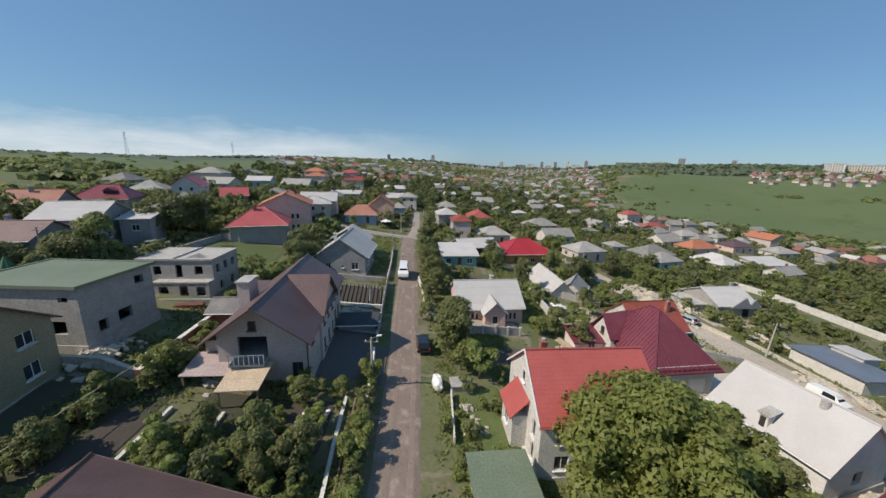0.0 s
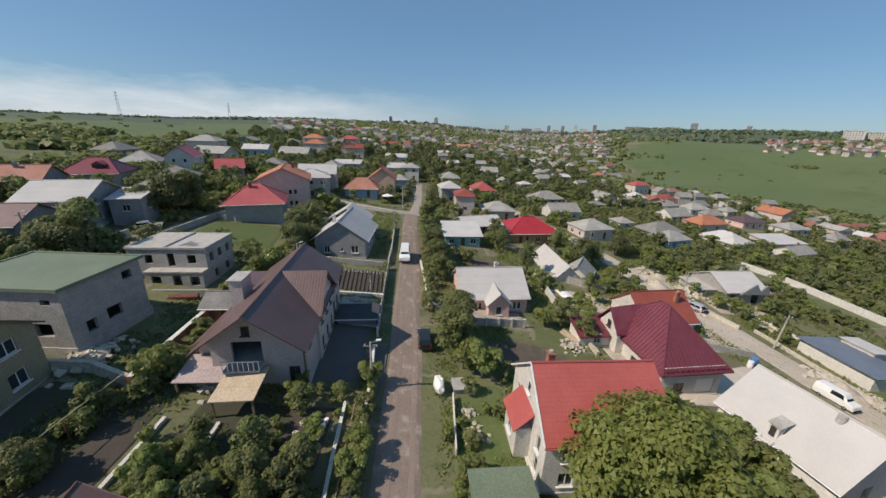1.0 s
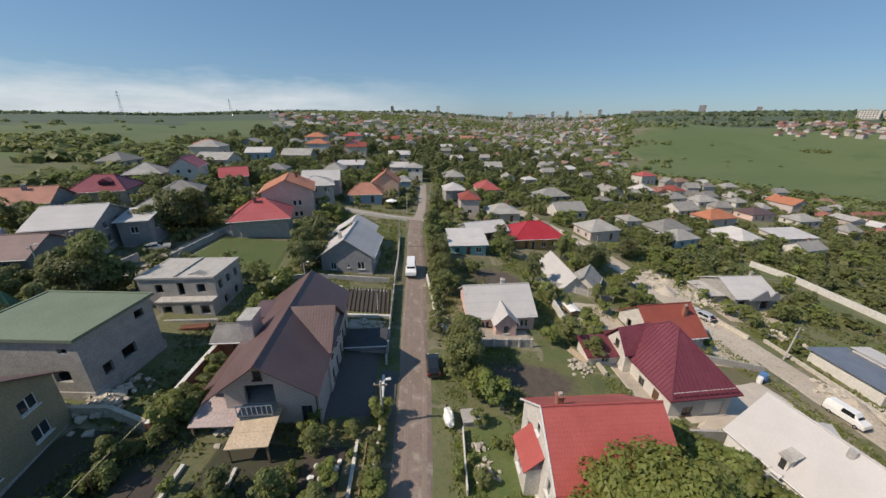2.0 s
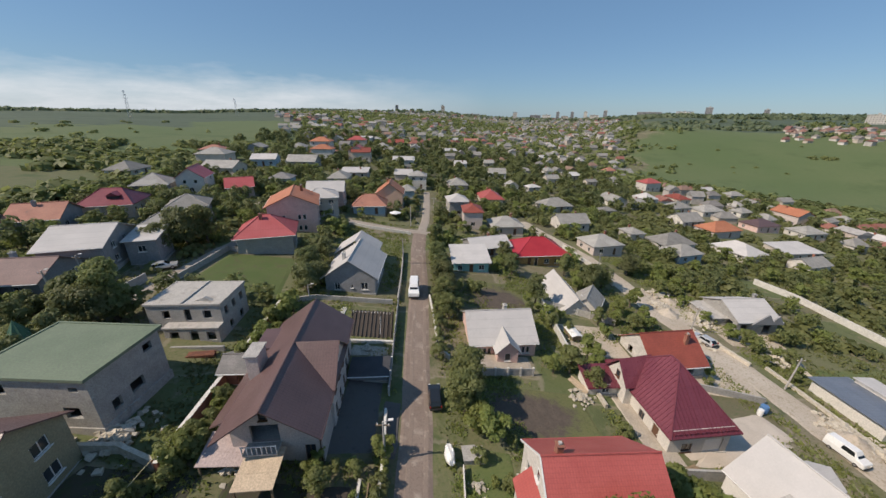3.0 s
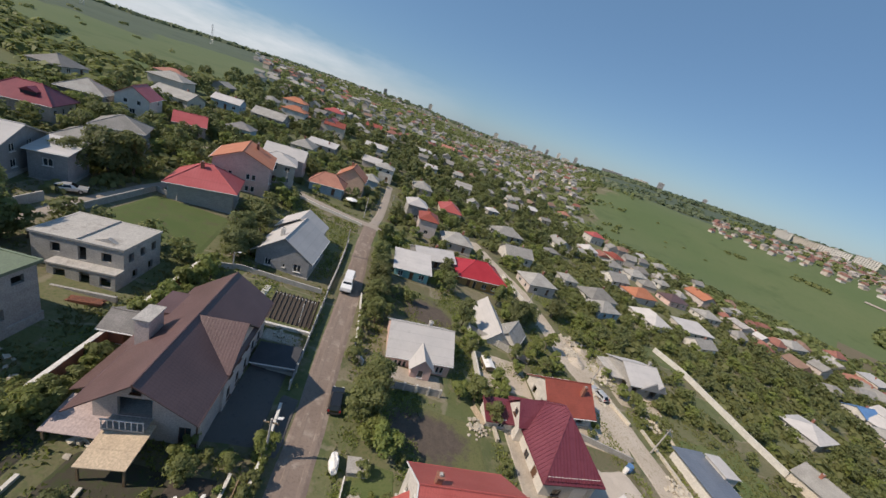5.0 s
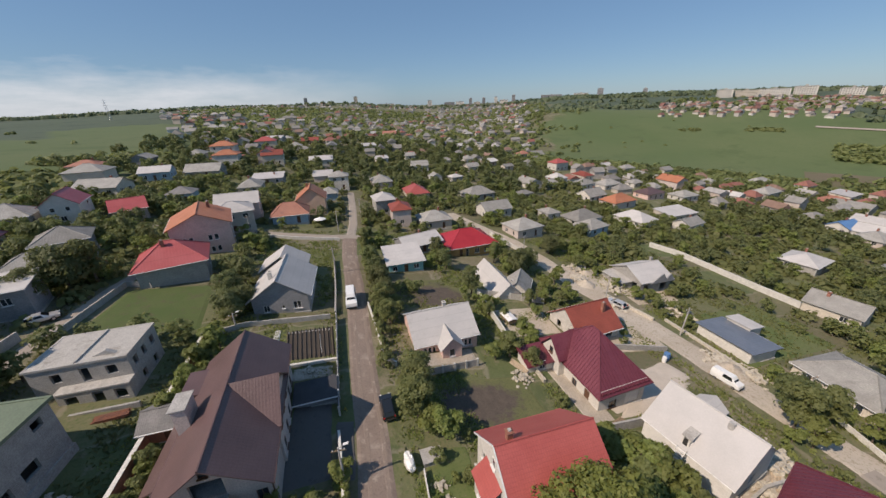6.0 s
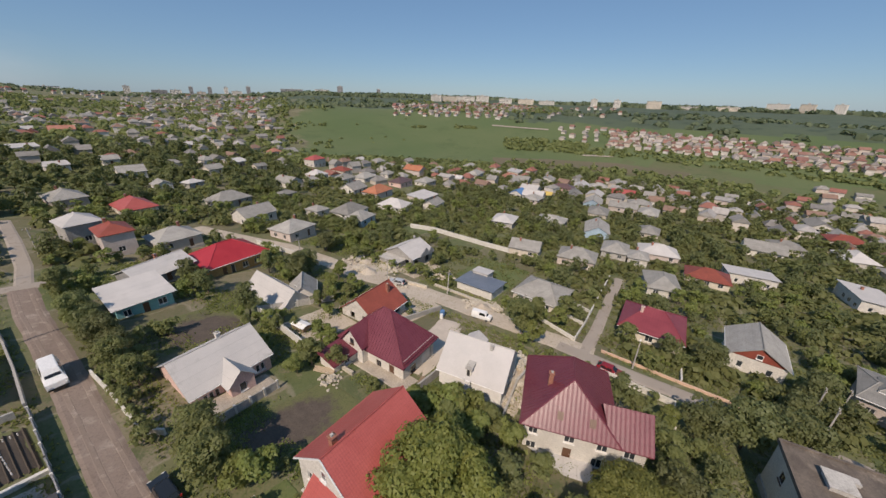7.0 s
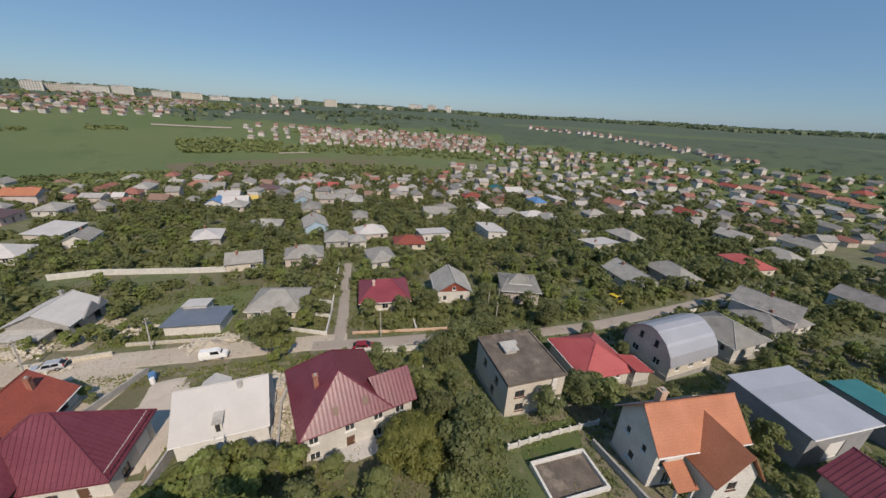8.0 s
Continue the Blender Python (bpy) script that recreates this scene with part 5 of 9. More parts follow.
# concrete shell of a flat-roofed house
def shell_house():
    zb, top = 3.5, 8.6
    h = house(-37.2, 48.9, 5, 9.8, 6.8, top, top + 0.05, "flat", "slab", "block", "unfinished flat-roofed concrete block house with empty windows", base=zb, over=0.15, floors=(2.5,),
              holes={"S": [(-2.4, 3.1, 1.0, 1.2, "hole"), (0.4, 2.7, 0.9, 1.8, "hole"), (3.0, 3.1, 1.1, 1.2, "hole")],
                     "E": [(-2.1, 3.1, 0.9, 1.2, "hole"), (-0.1, 3.1, 0.9, 1.2, "hole"), (2.0, 3.1, 0.9, 1.2, "hole"), (-1.5, 0.5, 0.9, 1.2, "hole"), (1.4, 0.5, 0.9, 1.2, "hole")], "N": [], "W": []})
    bm = bmesh.new()
    box(bm, -0.2, 0.0, -3.4, 3.4, top - zb + 0.2, top - zb + 0.42)
    part("roof_joint", bm, concrete, h)
    bm = bmesh.new()
    prism(bm, [(1.0, -2.6, top - zb + 0.2), (3.6, -2.6, top - zb + 0.2), (2.6, -2.6, top - zb + 0.8)], (0, 0.5, 0))
    part("broken_slab", bm, concrete, h)
    bm = bmesh.new()
    box(bm, -2.4, 5.0, -4.9, -3.4, 2.3, 2.5)
    part("terrace_slab", bm, concrete, h)
    bm = bmesh.new()
    panel(bm, -2.3, 4.9, -1.6, 2.3, [(-1.0, 0.5, 1.2, 1.3), (1.6, 0.4, 1.1, 1.5), (3.8, 0.5, 1.2, 1.3)], lambda s, d, z: (s, -4.8 + d, z), 0.3)
    box(bm, -2.3, -2.0, -4.5, -3.4, -1.6, 2.3)
    box(bm, 4.6, 4.9, -4.5, -3.4, -1.6, 2.3)
    part("terrace_wall", bm, WALL["block"], h)
    bm = bmesh.new()
    box(bm, -5.6, 6.2, -6.6, -6.3, -1.0, 0.7)
    part("yard_wall", bm, WALL["block"], h)


shell_house()
house(-39.0, 33.6, 0, 11.2, 8.2, 10.4, 10.5, "flat", "green", "block", "tall grey block house with a flat green roof", base=4.6, over=0.35, floors=(2.9,), th=0.35,
      holes={"S": [(-3.0, 3.8, 1.2, 1.2, "hole"), (3.2, 1.2, 1.6, 1.3, "hole"), (4.2, 4.4, 0.9, 0.5, "hole")], "E": [(-2.2, 0.8, 1.0, 1.2, "hole"), (2.4, 4.2, 1.1, 0.9, "hole"), (0.2, 1.0, 1.6, 1.2, "hole")], "N": [], "W": []})
house(-37.4, 22.3, 12, 9.2, 8.6, 8.6, 11.2, "gable", "brown", "olive", "olive plastered two-storey house with brown roof", base=gz(-35, 22) - 0.2, over=0.5, door_wall="W",
      holes={"E": [(-2.6, 0.9, 1.5, 1.3, "win"), (1.8, 0.9, 1.5, 1.3, "win"), (-2.6, 3.7, 1.5, 1.2, "win"), (1.8, 3.7, 1.5, 1.2, "win")], "S": [(-2, 3.7, 1.2, 1.2, "win"), (2, 3.7, 1.2, 1.2, "win")], "N": [(0, 3.7, 1.2, 1.2, "win")]})
house(-15.9, 10.6, -12.6, 12.0, 10.0, 4.7, 7.6, "hip", "brown", "cream", "house with a reddish-brown ribbed hip roof", base=gz(-15, 11), over=0.5)


# burgundy-roofed house with a lower wing
def burgundy_wing_house():
    zb = -5.3
    h = house(35.8, 15.7, 24, 11.4, 10.0, 0.25, 4.4, "hip", "burgundy", "white", "cream two-storey house with burgundy roof and skylights", base=zb, over=0.6, run=2.1,
              holes={"W": [(-4.0, 3.4, 1.1, 1.3, "win"), (0.2, 3.4, 1.2, 1.3, "win"), (3.8, 3.4, 1.2, 1.3, "win"), (-4.0, 0.6, 1.2, 1.4, "win"), (0.2, 0.5, 1.0, 2.0, "door"), (3.6, 0.6, 1.2, 1.4, "win")], "S": [(-2, 3.3, 1.2, 1.3, "win"), (2, 3.3, 1.2, 1.3, "win")], "E": [(0, 3.3, 1.2, 1.3, "win")], "N": [(0, 3.3, 1.2, 1.3, "win")]})
    for sy in (1.2, -2.4):
        bm = bmesh.new()
        prism(bm, [(-5.3, sy - 0.35, 6.2), (-5.3, sy + 0.35, 6.2), (-4.65, sy + 0.35, 6.88), (-4.65, sy - 0.35, 6.88)], (-0.1, 0, 0.14))
        part("skylight", bm, frame_brown, h, "dark brown skylight")
    add_chimney(h, -1.2, 2.6, 6.6, 9.3, WALL["brick"])
    # lower wing to the south: local -y
    bm = bmesh.new()
    box(bm, -5.6, -0.4, -8.4, -5.01, -1.5, 5.5)
    prism(bm, [(-5.6, -8.4, 5.5), (-0.4, -8.4, 5.5), (-3.0, -8.4, 7.9)], (0, 0.3, 0))
    part("wing_wall", bm, WALL["white"], h)
    bm = bmesh.new()
    for sx in (-1, 1):
        prism(bm, [(-3.0 + sx * 3.2, -8.9, 5.1), (-3.0 + sx * 3.2, -4.6, 5.1), (-3.0, -3.4, 8.1), (-3.0, -8.9, 8.1)], (0, 0, -0.14))
    weld(bm)
    wing = part("wing_roof", bm, ROOF["burgundy"], h)
    add_seams(wing, [[(-3.0 + sx * 3.2, -8.9, 5.1), (-3.0 + sx * 3.2, -4.6, 5.1), (-3.0, -3.4, 8.1), (-3.0, -8.9, 8.1)] for sx in (-1, 1)], 0.5, ROOF["burgundy"])
    for q in (0.8, 3.4):
        add_window(h, Matrix.Translation((-5.62, -6.7, q)) @ pose(0, 0, 0, 0, 0, 270), 1.2, 1.3)
    bm = bmesh.new()
    box(bm, -8.0, -5.75, -3.0, 5.6, -1.5, 0.9)
    part("porch", bm, WALL["white"], h)
    bm = bmesh.new()
    box(bm, -8.2, -5.72, -3.2, 5.8, 0.9, 1.05)
    part("porch_roof", bm, ROOF["white"], h)


burgundy_wing_house()
house(74.2, 12.2, 97, 10.6, 10.4, -6.2, -3.6, "hip", "crimson", "cream", "cream house with a faded crimson hip roof", base=-9.4, over=0.7, run=1.6, chimneys=((2.4, 1.4),), chimney_wall="pink",
      holes={"N": [(-3, 0.9, 1.4, 1.4, "win"), (0, 0.9, 1.4, 1.4, "win"), (3, 0.9, 1.4, 1.4, "win")], "S": [], "E": [], "W": [(0, 0.9, 1.2, 1.3, "win")]})


def gabled_house():
    h = house(78.5, -4.6, 4, 9.6, 8.2, -6.4, -3.8, "gable", "grey", "white", "white house with grey roof and red boarded gable", base=-10.6, over=0.6, frame_style="white",
              holes={"W": [(-2.2, 1.6, 0.9, 1.3, "win"), (2.0, 1.6, 0.9, 1.3, "win")], "S": [(0, 1.4, 1.1, 1.3, "win")], "E": [], "N": []})
    bm = bmesh.new()
    prism(bm, [(-4.83, -3.9, 4.15), (-4.83, 3.9, 4.15), (-4.83, 0, 6.55)], (-0.07, 0, 0))
    part("gable_boarding", bm, ROOF["brick"], h, "red boarded gable")
    add_window(h, Matrix.Translation((-4.92, 0, 4.5)) @ pose(0, 0, 0, 0, 0, 270), 0.9, 0.9)


gabled_house()


def tiered_house():
    h = house(78.0, -22.6, 82, 9.0, 9.4, -6.2, -5.3, "hip", "grey", "mauve", "pinkish house with a tiered grey slate roof", base=-9.9, over=0.6, run=3.0,
              holes={"N": [(-3.0, 1.0, 1.1, 1.3, "win"), (-0.6, 1.0, 1.1, 1.3, "win"), (2.8, 1.0, 1.1, 1.3, "win")], "S": [], "E": [], "W": []})
    build_roof(h, "hip", 5.0, 4.0, 4.7, 1.4, 0.5, ROOF["grey"], name="upper_roof")
    bm = bmesh.new()
    box(bm, -2.4, 2.4, -1.9, 1.9, 4.0, 4.75)
    part("clerestory", bm, WALL["white"], h)


tiered_house()


def flat_house():
    h = house(41.0, -10.8, 12, 10.6, 9.2, 0.3, 0.55, "flat", "tar", "cream", "cream two-storey house with a stained flat tar roof", base=-5.4, over=0.2, floors=(2.9,), frame_style="brown",
              holes={"W": [(-2.6, 3.3, 1.5, 1.2, "win"), (2.4, 3.3, 1.5, 1.2, "win"), (-2.4, 0.8, 1.3, 1.3, "win"), (2.2, 0.8, 1.3, 1.3, "win")], "N": [(-2, 3.3, 1.0, 1.2, "win"), (2, 3.3, 1.0, 1.2, "win"), (1, 0.8, 1.0, 1.2, "win")], "S": [(0, 3.3, 1.2, 1.2, "win")], "E": []})
    bm = bmesh.new()
    box(bm, 0.6, 2.6, 0.2, 2.0, 5.9, 6.5)
    box(bm, 2.4, 3.2, -0.9, 0.3, 5.9, 6.3)
    part("roof_hatch", bm, concrete, h)
    bm = bmesh.new()
    box(bm, 0.4, 2.9, -0.1, 2.2, 6.5, 6.6)
    part("hatch_lid", bm, ROOF["slab"], h)
    bm = bmesh.new()
    box(bm, -5.5, -5.35, -3.2, -2.4, -1.0, 5.7)
    part("wall_pier", bm, WALL["white"], h)


flat_house()
house(46.0, -25.6, 10, 9.8, 9.0, -3.4, -0.9, "hip", "pinkred", "white", "white house with faded red hip roof", base=-5.9, over=0.6, run=0.7)
house(43.0, -32.0, 12, 3.6, 3.2, -3.7, -2.9, "mono", "pinkred", "white", "white annexe with red lean-to roof", base=-5.4, over=0.4)


# round-backed zinc-roofed house
def vault_house():
    zb = -5.8
    L, W = 11.2, 9.4
    h = house(48.2, -42.0, 106, L, W, -3.0, -2.99, "none", "zinc", "cream", "long house under a mansard roof of pale zinc sheets", base=zb, gable=False, over=0)
    prof = [(-W / 2 - 0.4, 2.4), (-W / 2 + 0.2, 4.2), (-W / 2 + 1.5, 6.0), (-1.2, 7.2), (0, 7.5), (1.2, 7.2), (W / 2 - 1.5, 6.0), (W / 2 - 0.2, 4.2), (W / 2 + 0.4, 2.4)]
    bm = bmesh.new()
    for (a, za), (b, zc) in zip(prof, prof[1:]):
        prism(bm, [(-L / 2 - 0.5, a, za), (L / 2 + 0.5, a, za), (L / 2 + 0.5, b, zc), (-L / 2 - 0.5, b, zc)], (0, 0, -0.15))
    weld(bm)
    part("roof", bm, ROOF["zinc"], h)
    bm = bmesh.new()
    for sx in (-1, 1):
        prism(bm, [(sx * L / 2, a, z - 0.16) for a, z in prof[1:-1]] + [(sx * L / 2, W / 2 - 0.2, 2.78), (sx * L / 2, -W / 2 + 0.2, 2.78)], (-sx * 0.3, 0, 0))
    part("gable_wall", bm, WALL["cream"], h)
    for c in (-1.6, 1.4):
        add_window(h, Matrix.Translation((L / 2 + 0.02, c, 4.2)) @ pose(0, 0, 0, 0, 0, 90), 0.7, 1.2, "brown")


vault_house()
house(53.2, -58.2, 14, 10.4, 9.8, -3.6, -1.6, "hip", "grey", "white", "white house with pale grey hip roof", base=-6.6, over=0.5, run=1.0)


# orange-roofed house with a side gable
def orange_house():
    zb = -4.5
    h = house(27.0, -26.3, 275.6, 11.4, 6.0, 2.0, 5.2, "gable", "orange", "white", "white house with orange tiled roof and side gable", base=zb, over=0.6,
              holes={"E": [(-1.6, 3.6, 0.7, 0.9, "win"), (1.2, 1.2, 0.7, 0.9, "win")], "W": [(-1.3, 4.0, 0.7, 1.0, "win"), (1.3, 4.0, 0.7, 1.0, "win"), (0, 1.2, 0.9, 1.2, "win")], "S": [(-3.2, 0.4, 1.2, 2.0, "win"), (-4.6, 3.4, 0.9, 1.2, "win")], "N": [(0, 0.9, 1.2, 1.3, "win")]})
    # side gable to the west: local -y
    bm = bmesh.new()
    y0, c = -6.4, 1.3
    panel(bm, -2.5, 2.5, -1.5, 5.3, [(-0.4, 0.9, 1.4, 1.3), (-0.4, 3.5, 1.2, 1.2)], lambda s, d, z: (s + c, y0 + d, z), 0.3)
    for sx in (-1, 1):
        box(bm, *sorted((c + sx * 2.5, c + sx * 2.2)), y0 + 0.3, -3.0, -1.5, 5.3)
    prism(bm, [(c - 2.5, y0, 5.3), (c + 2.5, y0, 5.3), (c, y0, 8.4)], (0, 0.3, 0))
    part("wing_wall", bm, WALL["white"], h)
    add_window(h, Matrix.Translation((c - 0.4, y0 + 0.1, 0.9)), 1.4, 1.3, "brown")
    add_window(h, Matrix.Translation((c - 0.4, y0 + 0.1, 3.5)), 1.2, 1.2, "brown")
    bm = bmesh.new()
    for sx in (-1, 1):
        prism(bm, [(c + sx * 3.1, y0 - 0.5, 4.8), (c + sx * 3.1, -2.6, 4.8), (c, -0.5, 8.9), (c, y0 - 0.5, 8.9)], (0, 0, -0.14))
    weld(bm)
    part("wing_roof", bm, ROOF["orange"], h)
    bm = bmesh.new()
    prism(bm, [(-4.6, -5.6, 3.0), (-1.9, -5.6, 3.0), (-1.9, -3.0, 4.2), (-4.6, -3.0, 4.2)], (0, 0, -0.12))
    part("porch_roof", bm, ROOF["orange"], h)
    for px in (-4.3, -2.2):
        bm = bmesh.new()
        box(bm, px - 0.14, px + 0.14, -5.4, -5.12, -1.0, 3.0)
        part("post", bm, limewash, h)
    bm = bmesh.new()
    box(bm, -6.0, -1.3, -7.6, -3.02, -1.5, 0.2)
    part("terrace_slab", bm, paving, h)
    add_chimney(h, -3.2, 0.9, 8.4, 10.6, WALL["peach"], 0.8)


orange_house()
house(30.6, -46.9, 278, 11.4, 10.0, 0.8, 1.0, "mono", "zinc", "grey", "large grey hall with a plain pale sheet roof", base=-5.0, over=0.4, holes={"S": [(0, 0.8, 3.0, 3.0, "gate")], "N": [], "E": [], "W": []})
house(30.0, -62.0, 8, 11.0, 7.0, -1.6, -0.8, "mono", "teal", "grey", "shed with a teal sheet roof", over=0.3)
house(18.6, -45.0, 8, 8.0, 7.0, -1.0, 1.4, "gable", "burgundy", "cream", "small cream house with burgundy roof", base=-4.0)
house(63.6, -79.5, 30, 12.0, 8.0, -4.4, -2.2, "gable", "dark", "mauve", "dark-roofed old house among shrubs", chimneys=((0, 0),))


# metal-roofed shed and sheets near the walnut tree
house(4.7, 19.9, 6, 4.2, 4.4, 0.55, 0.75, "mono", "green", "block", "low block shed with a pale green sheet roof", base=gz(4.7, 20), holes={"S": [], "N": [], "E": [], "W": [(0, 0.1, 0.8, 1.6, "door")]}, over=0.25)


# houses along the upper lane, with their yards
house(-66.8, 49.8, 12, 15.0, 8.0, gz(-66, 49) + 3.1, gz(-66, 49) + 5.0, "gable", "plum", "grey", "long grey house with a faded plum-brown roof and a shaded porch", over=0.7, chimneys=((2, 0.5),), chimney_wall="grey",
      holes={"S": [(-5, 0.8, 1.2, 1.3, "win"), (-2, 0.8, 1.2, 1.3, "win"), (1.5, 0.1, 1.0, 2.0, "door"), (5, 0.8, 1.4, 1.3, "win")]})
house(-90.5, 62.5, 20, 9.6, 8.4, gz(-90, 62) + 3.0, gz(-90, 62) + 5.2, "gable", "grey", "grey", "grey house with pale fibre-cement gable roof at the meadow's edge", over=0.5)
house(-87.5, 51.5, 16, 9.0, 8.0, gz(-87, 51) + 3.0, gz(-87, 51) + 5.0, "hip", "dark", "grey", "dark grey house with slate hip roof", over=0.5)
house(-66.5, 41.0, 14, 9.4, 6.4, gz(-66, 41) + 3.4, gz(-66, 41) + 4.4, "mono", "grey", "grey", "grey two-part house with a weathered sheet roof", over=0.5)
house(-71.5, 37.0, 14, 8.0, 5.0, gz(-71, 37) + 3.4, gz(-71, 37) + 4.1, "mono", "dark", "grey", "grey outbuilding with a dark sheet roof", over=0.4)


def dormered_house():
    zb = gz(-81.5, 84.5)
    h = house(-81.5, 84.5, 22, 9.8, 10.0, zb + 3.4, zb + 6.1, "hip", "crimson", "mauve", "pinkish house with crimson hip roof and a dark dormer", over=0.6, run=1.9)
    bm = bmesh.new()
    box(bm, 0.2, 2.4, -3.6, -1.6, 3.9, 5.0)
    dormer = part("dormer", bm, near_black, h)
    bm = bmesh.new()
    prism(bm, [(0.0, -3.9, 5.0), (2.6, -3.9, 5.0), (1.3, -3.9, 5.8)], (0, 2.9, 0))
    part("dormer_roof", bm, ROOF["crimson"], dormer)


dormered_house()
house(-64.4, 61.2, 20, 8.6, 11.6, gz(-64, 61) + 4.7, gz(-64, 61) + 6.9, "gable", "white", "grey", "grey two-storey house with a broad pale sheet roof", over=0.6,
      holes={"S": [(-2.6, 0.8, 1.6, 1.4, "win"), (1.0, 0.1, 1.0, 2.0, "door"), (3.0, 0.8, 1.0, 1.3, "win")], "E": [(-2.5, 3.2, 1.2, 1.2, "win"), (1.5, 3.2, 1.2, 1.2, "win"), (-2.5, 0.8, 1.2, 1.2, "win")], "N": [], "W": []})
house(-57.6, 65.2, 20, 4.6, 6.4, gz(-58, 65) + 4.6, gz(-58, 65) + 5.4, "mono", "white", "grey", "dark grey side wing with a pale sheet roof", over=0.4, holes={"S": [(0, 2.4, 1.2, 1.2, "win")], "E": [(0, 2.4, 1.2, 1.2, "win")], "N": [], "W": []})
house(-83.5, 71.2, 24, 7.8, 8.6, gz(-83, 71) + 3.5, gz(-83, 71) + 5.7, "gable", "salmon", "grey", "grey house with a faded clay-tiled roof and dark chimney", over=0.6, chimneys=((-0.6, -0.8),), chimney_wall="grey")
house(-80.4, 110.6, 110, 10.0, 7.2, gz(-80, 110) + 5.0, gz(-80, 110) + 7.7, "gable", "pinkred", "white", "white two-storey house with a faded red gable roof", over=0.4,
      holes={"W": [(-1.4, 3.2, 0.9, 1.1, "win"), (1.4, 3.2, 0.9, 1.1, "win"), (0, 0.8, 1.2, 1.2, "win")], "N": [], "E": [], "S": [(-2, 0.8, 1.2, 1.2, "win"), (2, 3.2, 1.2, 1.1, "win")]})
house(-88.0, 104.2, 22, 8.4, 8.0, gz(-88, 104) + 3.2, gz(-88, 104) + 5.6, "hip", "grey", "grey", "grey house with weathered hip roof at the meadow's edge", over=0.6)
house(-65.2, 86.6, 28, 8.0, 7.6, gz(-65, 86) + 4.4, gz(-65, 86) + 6.4, "hip", "grey", "grey", "grey rendered house with pale fibre-cement hip roof", over=0.6)
house(-64.8, 77.4, 22, 6.4, 6.0, gz(-65, 77) + 2.8, gz(-65, 77) + 4.4, "hip", "grey", "block", "low block outbuilding with grey sheet roof", over=0.4)
house(-68.0, 112.6, 30, 7.2, 7.0, gz(-68, 112) + 3.3, gz(-68, 112) + 5.4, "gable", "pinkred", "mauve", "pinkish-grey house with a faded red roof", over=0.6)

# gabled houses by the crossing
house(-22.4, 124.0, 96, 8.6, 8.4, gz(-22, 124) + 5.4, gz(-22, 124) + 8.6, "gable", "orange", "peach", "two-storey peach house with a steep orange tiled gable roof", over=0.6, chimneys=((1.6, 1.0),))
house(-27.2, 113.6, 8, 9.6, 7.8, gz(-27, 113) + 3.1, gz(-27, 113) + 5.6, "hip", "salmon", "blue", "pale blue house with a faded red hip roof", over=0.6, run=1.6)
house(-41.5, 115.5, 12, 11.0, 8.0, gz(-41, 115) + 5.2, gz(-41, 115) + 7.4, "gable", "white", "mauve", "pinkish-grey two-storey house with pale sheet roof", over=0.5)


# ---- village houses farther off ----
cottage(61.7, -79.3, 103, 13.5, "dark", 1)
cottage(103.8, 15.4, 18, 10.8, "grey", 1)
cottage(89.1, -61.5, 10, 13.2, "grey", 1)
cottage(103.3, 39.1, 103, 10.7, "grey", 1)
cottage(97.4, 54.3, 107, 9.3, "grey", 1)
cottage(16.2, 112.9, 7, 9.6, "grey", 1)
cottage(5.6, 114.6, 94, 8.2, "brick", 2)
cottage(44.7, 107.1, 15, 9.8, "grey", 1)
cottage(92.2, -77.9, 9, 14, "grey", 1)
cottage(122.8, 6.2, 98, 10.9, "brick", 1)
cottage(122.4, 25.5, 13, 6.9, "grey", 1)
cottage(0.8, 125.8, 100, 8.2, "white", 2)
cottage(124.3, 33.3, 12, 10, "grey", 1)
cottage(71.4, 109.3, 18, 8.8, "grey", 1)
cottage(41.8, 127.5, 10, 10.8, "grey", 1)
cottage(135.9, -3.7, 102, 12, "white", 1)
cottage(135.8, 21.9, 107, 11.8, "white", 1)
cottage(71, -118.4, 13, 11.1, "dark", 1)
cottage(74.3, 120.2, 14, 11.8, "grey", 1)
cottage(-18.8, 140.5, 96, 6.5, "grey", 1)
cottage(64, 126.2, 100, 6.5, "grey", 1)
cottage(-63, 130.5, 7, 7.3, "dark", 1)
cottage(123.1, 78.2, 17, 10.5, "white", 1)
cottage(126.8, -72.1, 105, 12.9, "white", 1)
cottage(144.3, -30.6, 15, 12.9, "white", 1)
cottage(144.2, 46.2, 19, 14, "grey", 1)
cottage(14.9, 150.8, 96, 12.2, "red", 1)
cottage(-47.2, 146.7, 97, 10.4, "grey", 1)
cottage(97.9, 120.2, 107, 12.6, "white", 1)
cottage(141.9, 65.4, 100, 12, "grey", 1)
cottage(104.7, -117.2, 8, 14, "red", 1)
cottage(141.6, -71.1, 109, 6.5, "white", 1)
cottage(-16.5, 158.5, 3, 7.5, "grey", 2)
cottage(42.9, 153.7, 12, 12.9, "grey", 1)
cottage(-87.7, 136.3, -1, 12.3, "grey", 1)
cottage(116.3, 113.4, 16, 9.2, "grey", 1)
cottage(163.4, 30.5, 8, 9.3, "grey", 1)
cottage(1, 166.7, 98, 10.9, "grey", 1)
cottage(139.8, -92, 16, 14, "grey", 1)
cottage(-44.9, 161.8, 6, 11.4, "white", 1)
cottage(66.7, 156.4, 13, 6.6, "grey", 1)
cottage(-24.4, 171.6, 3, 8.1, "white", 1)
cottage(123.1, 127, 8, 14, "white", 1)
cottage(177.9, -7.7, 97, 12.8, "grey", 1)
cottage(-84.9, 161.7, 11, 10.1, "white", 1)
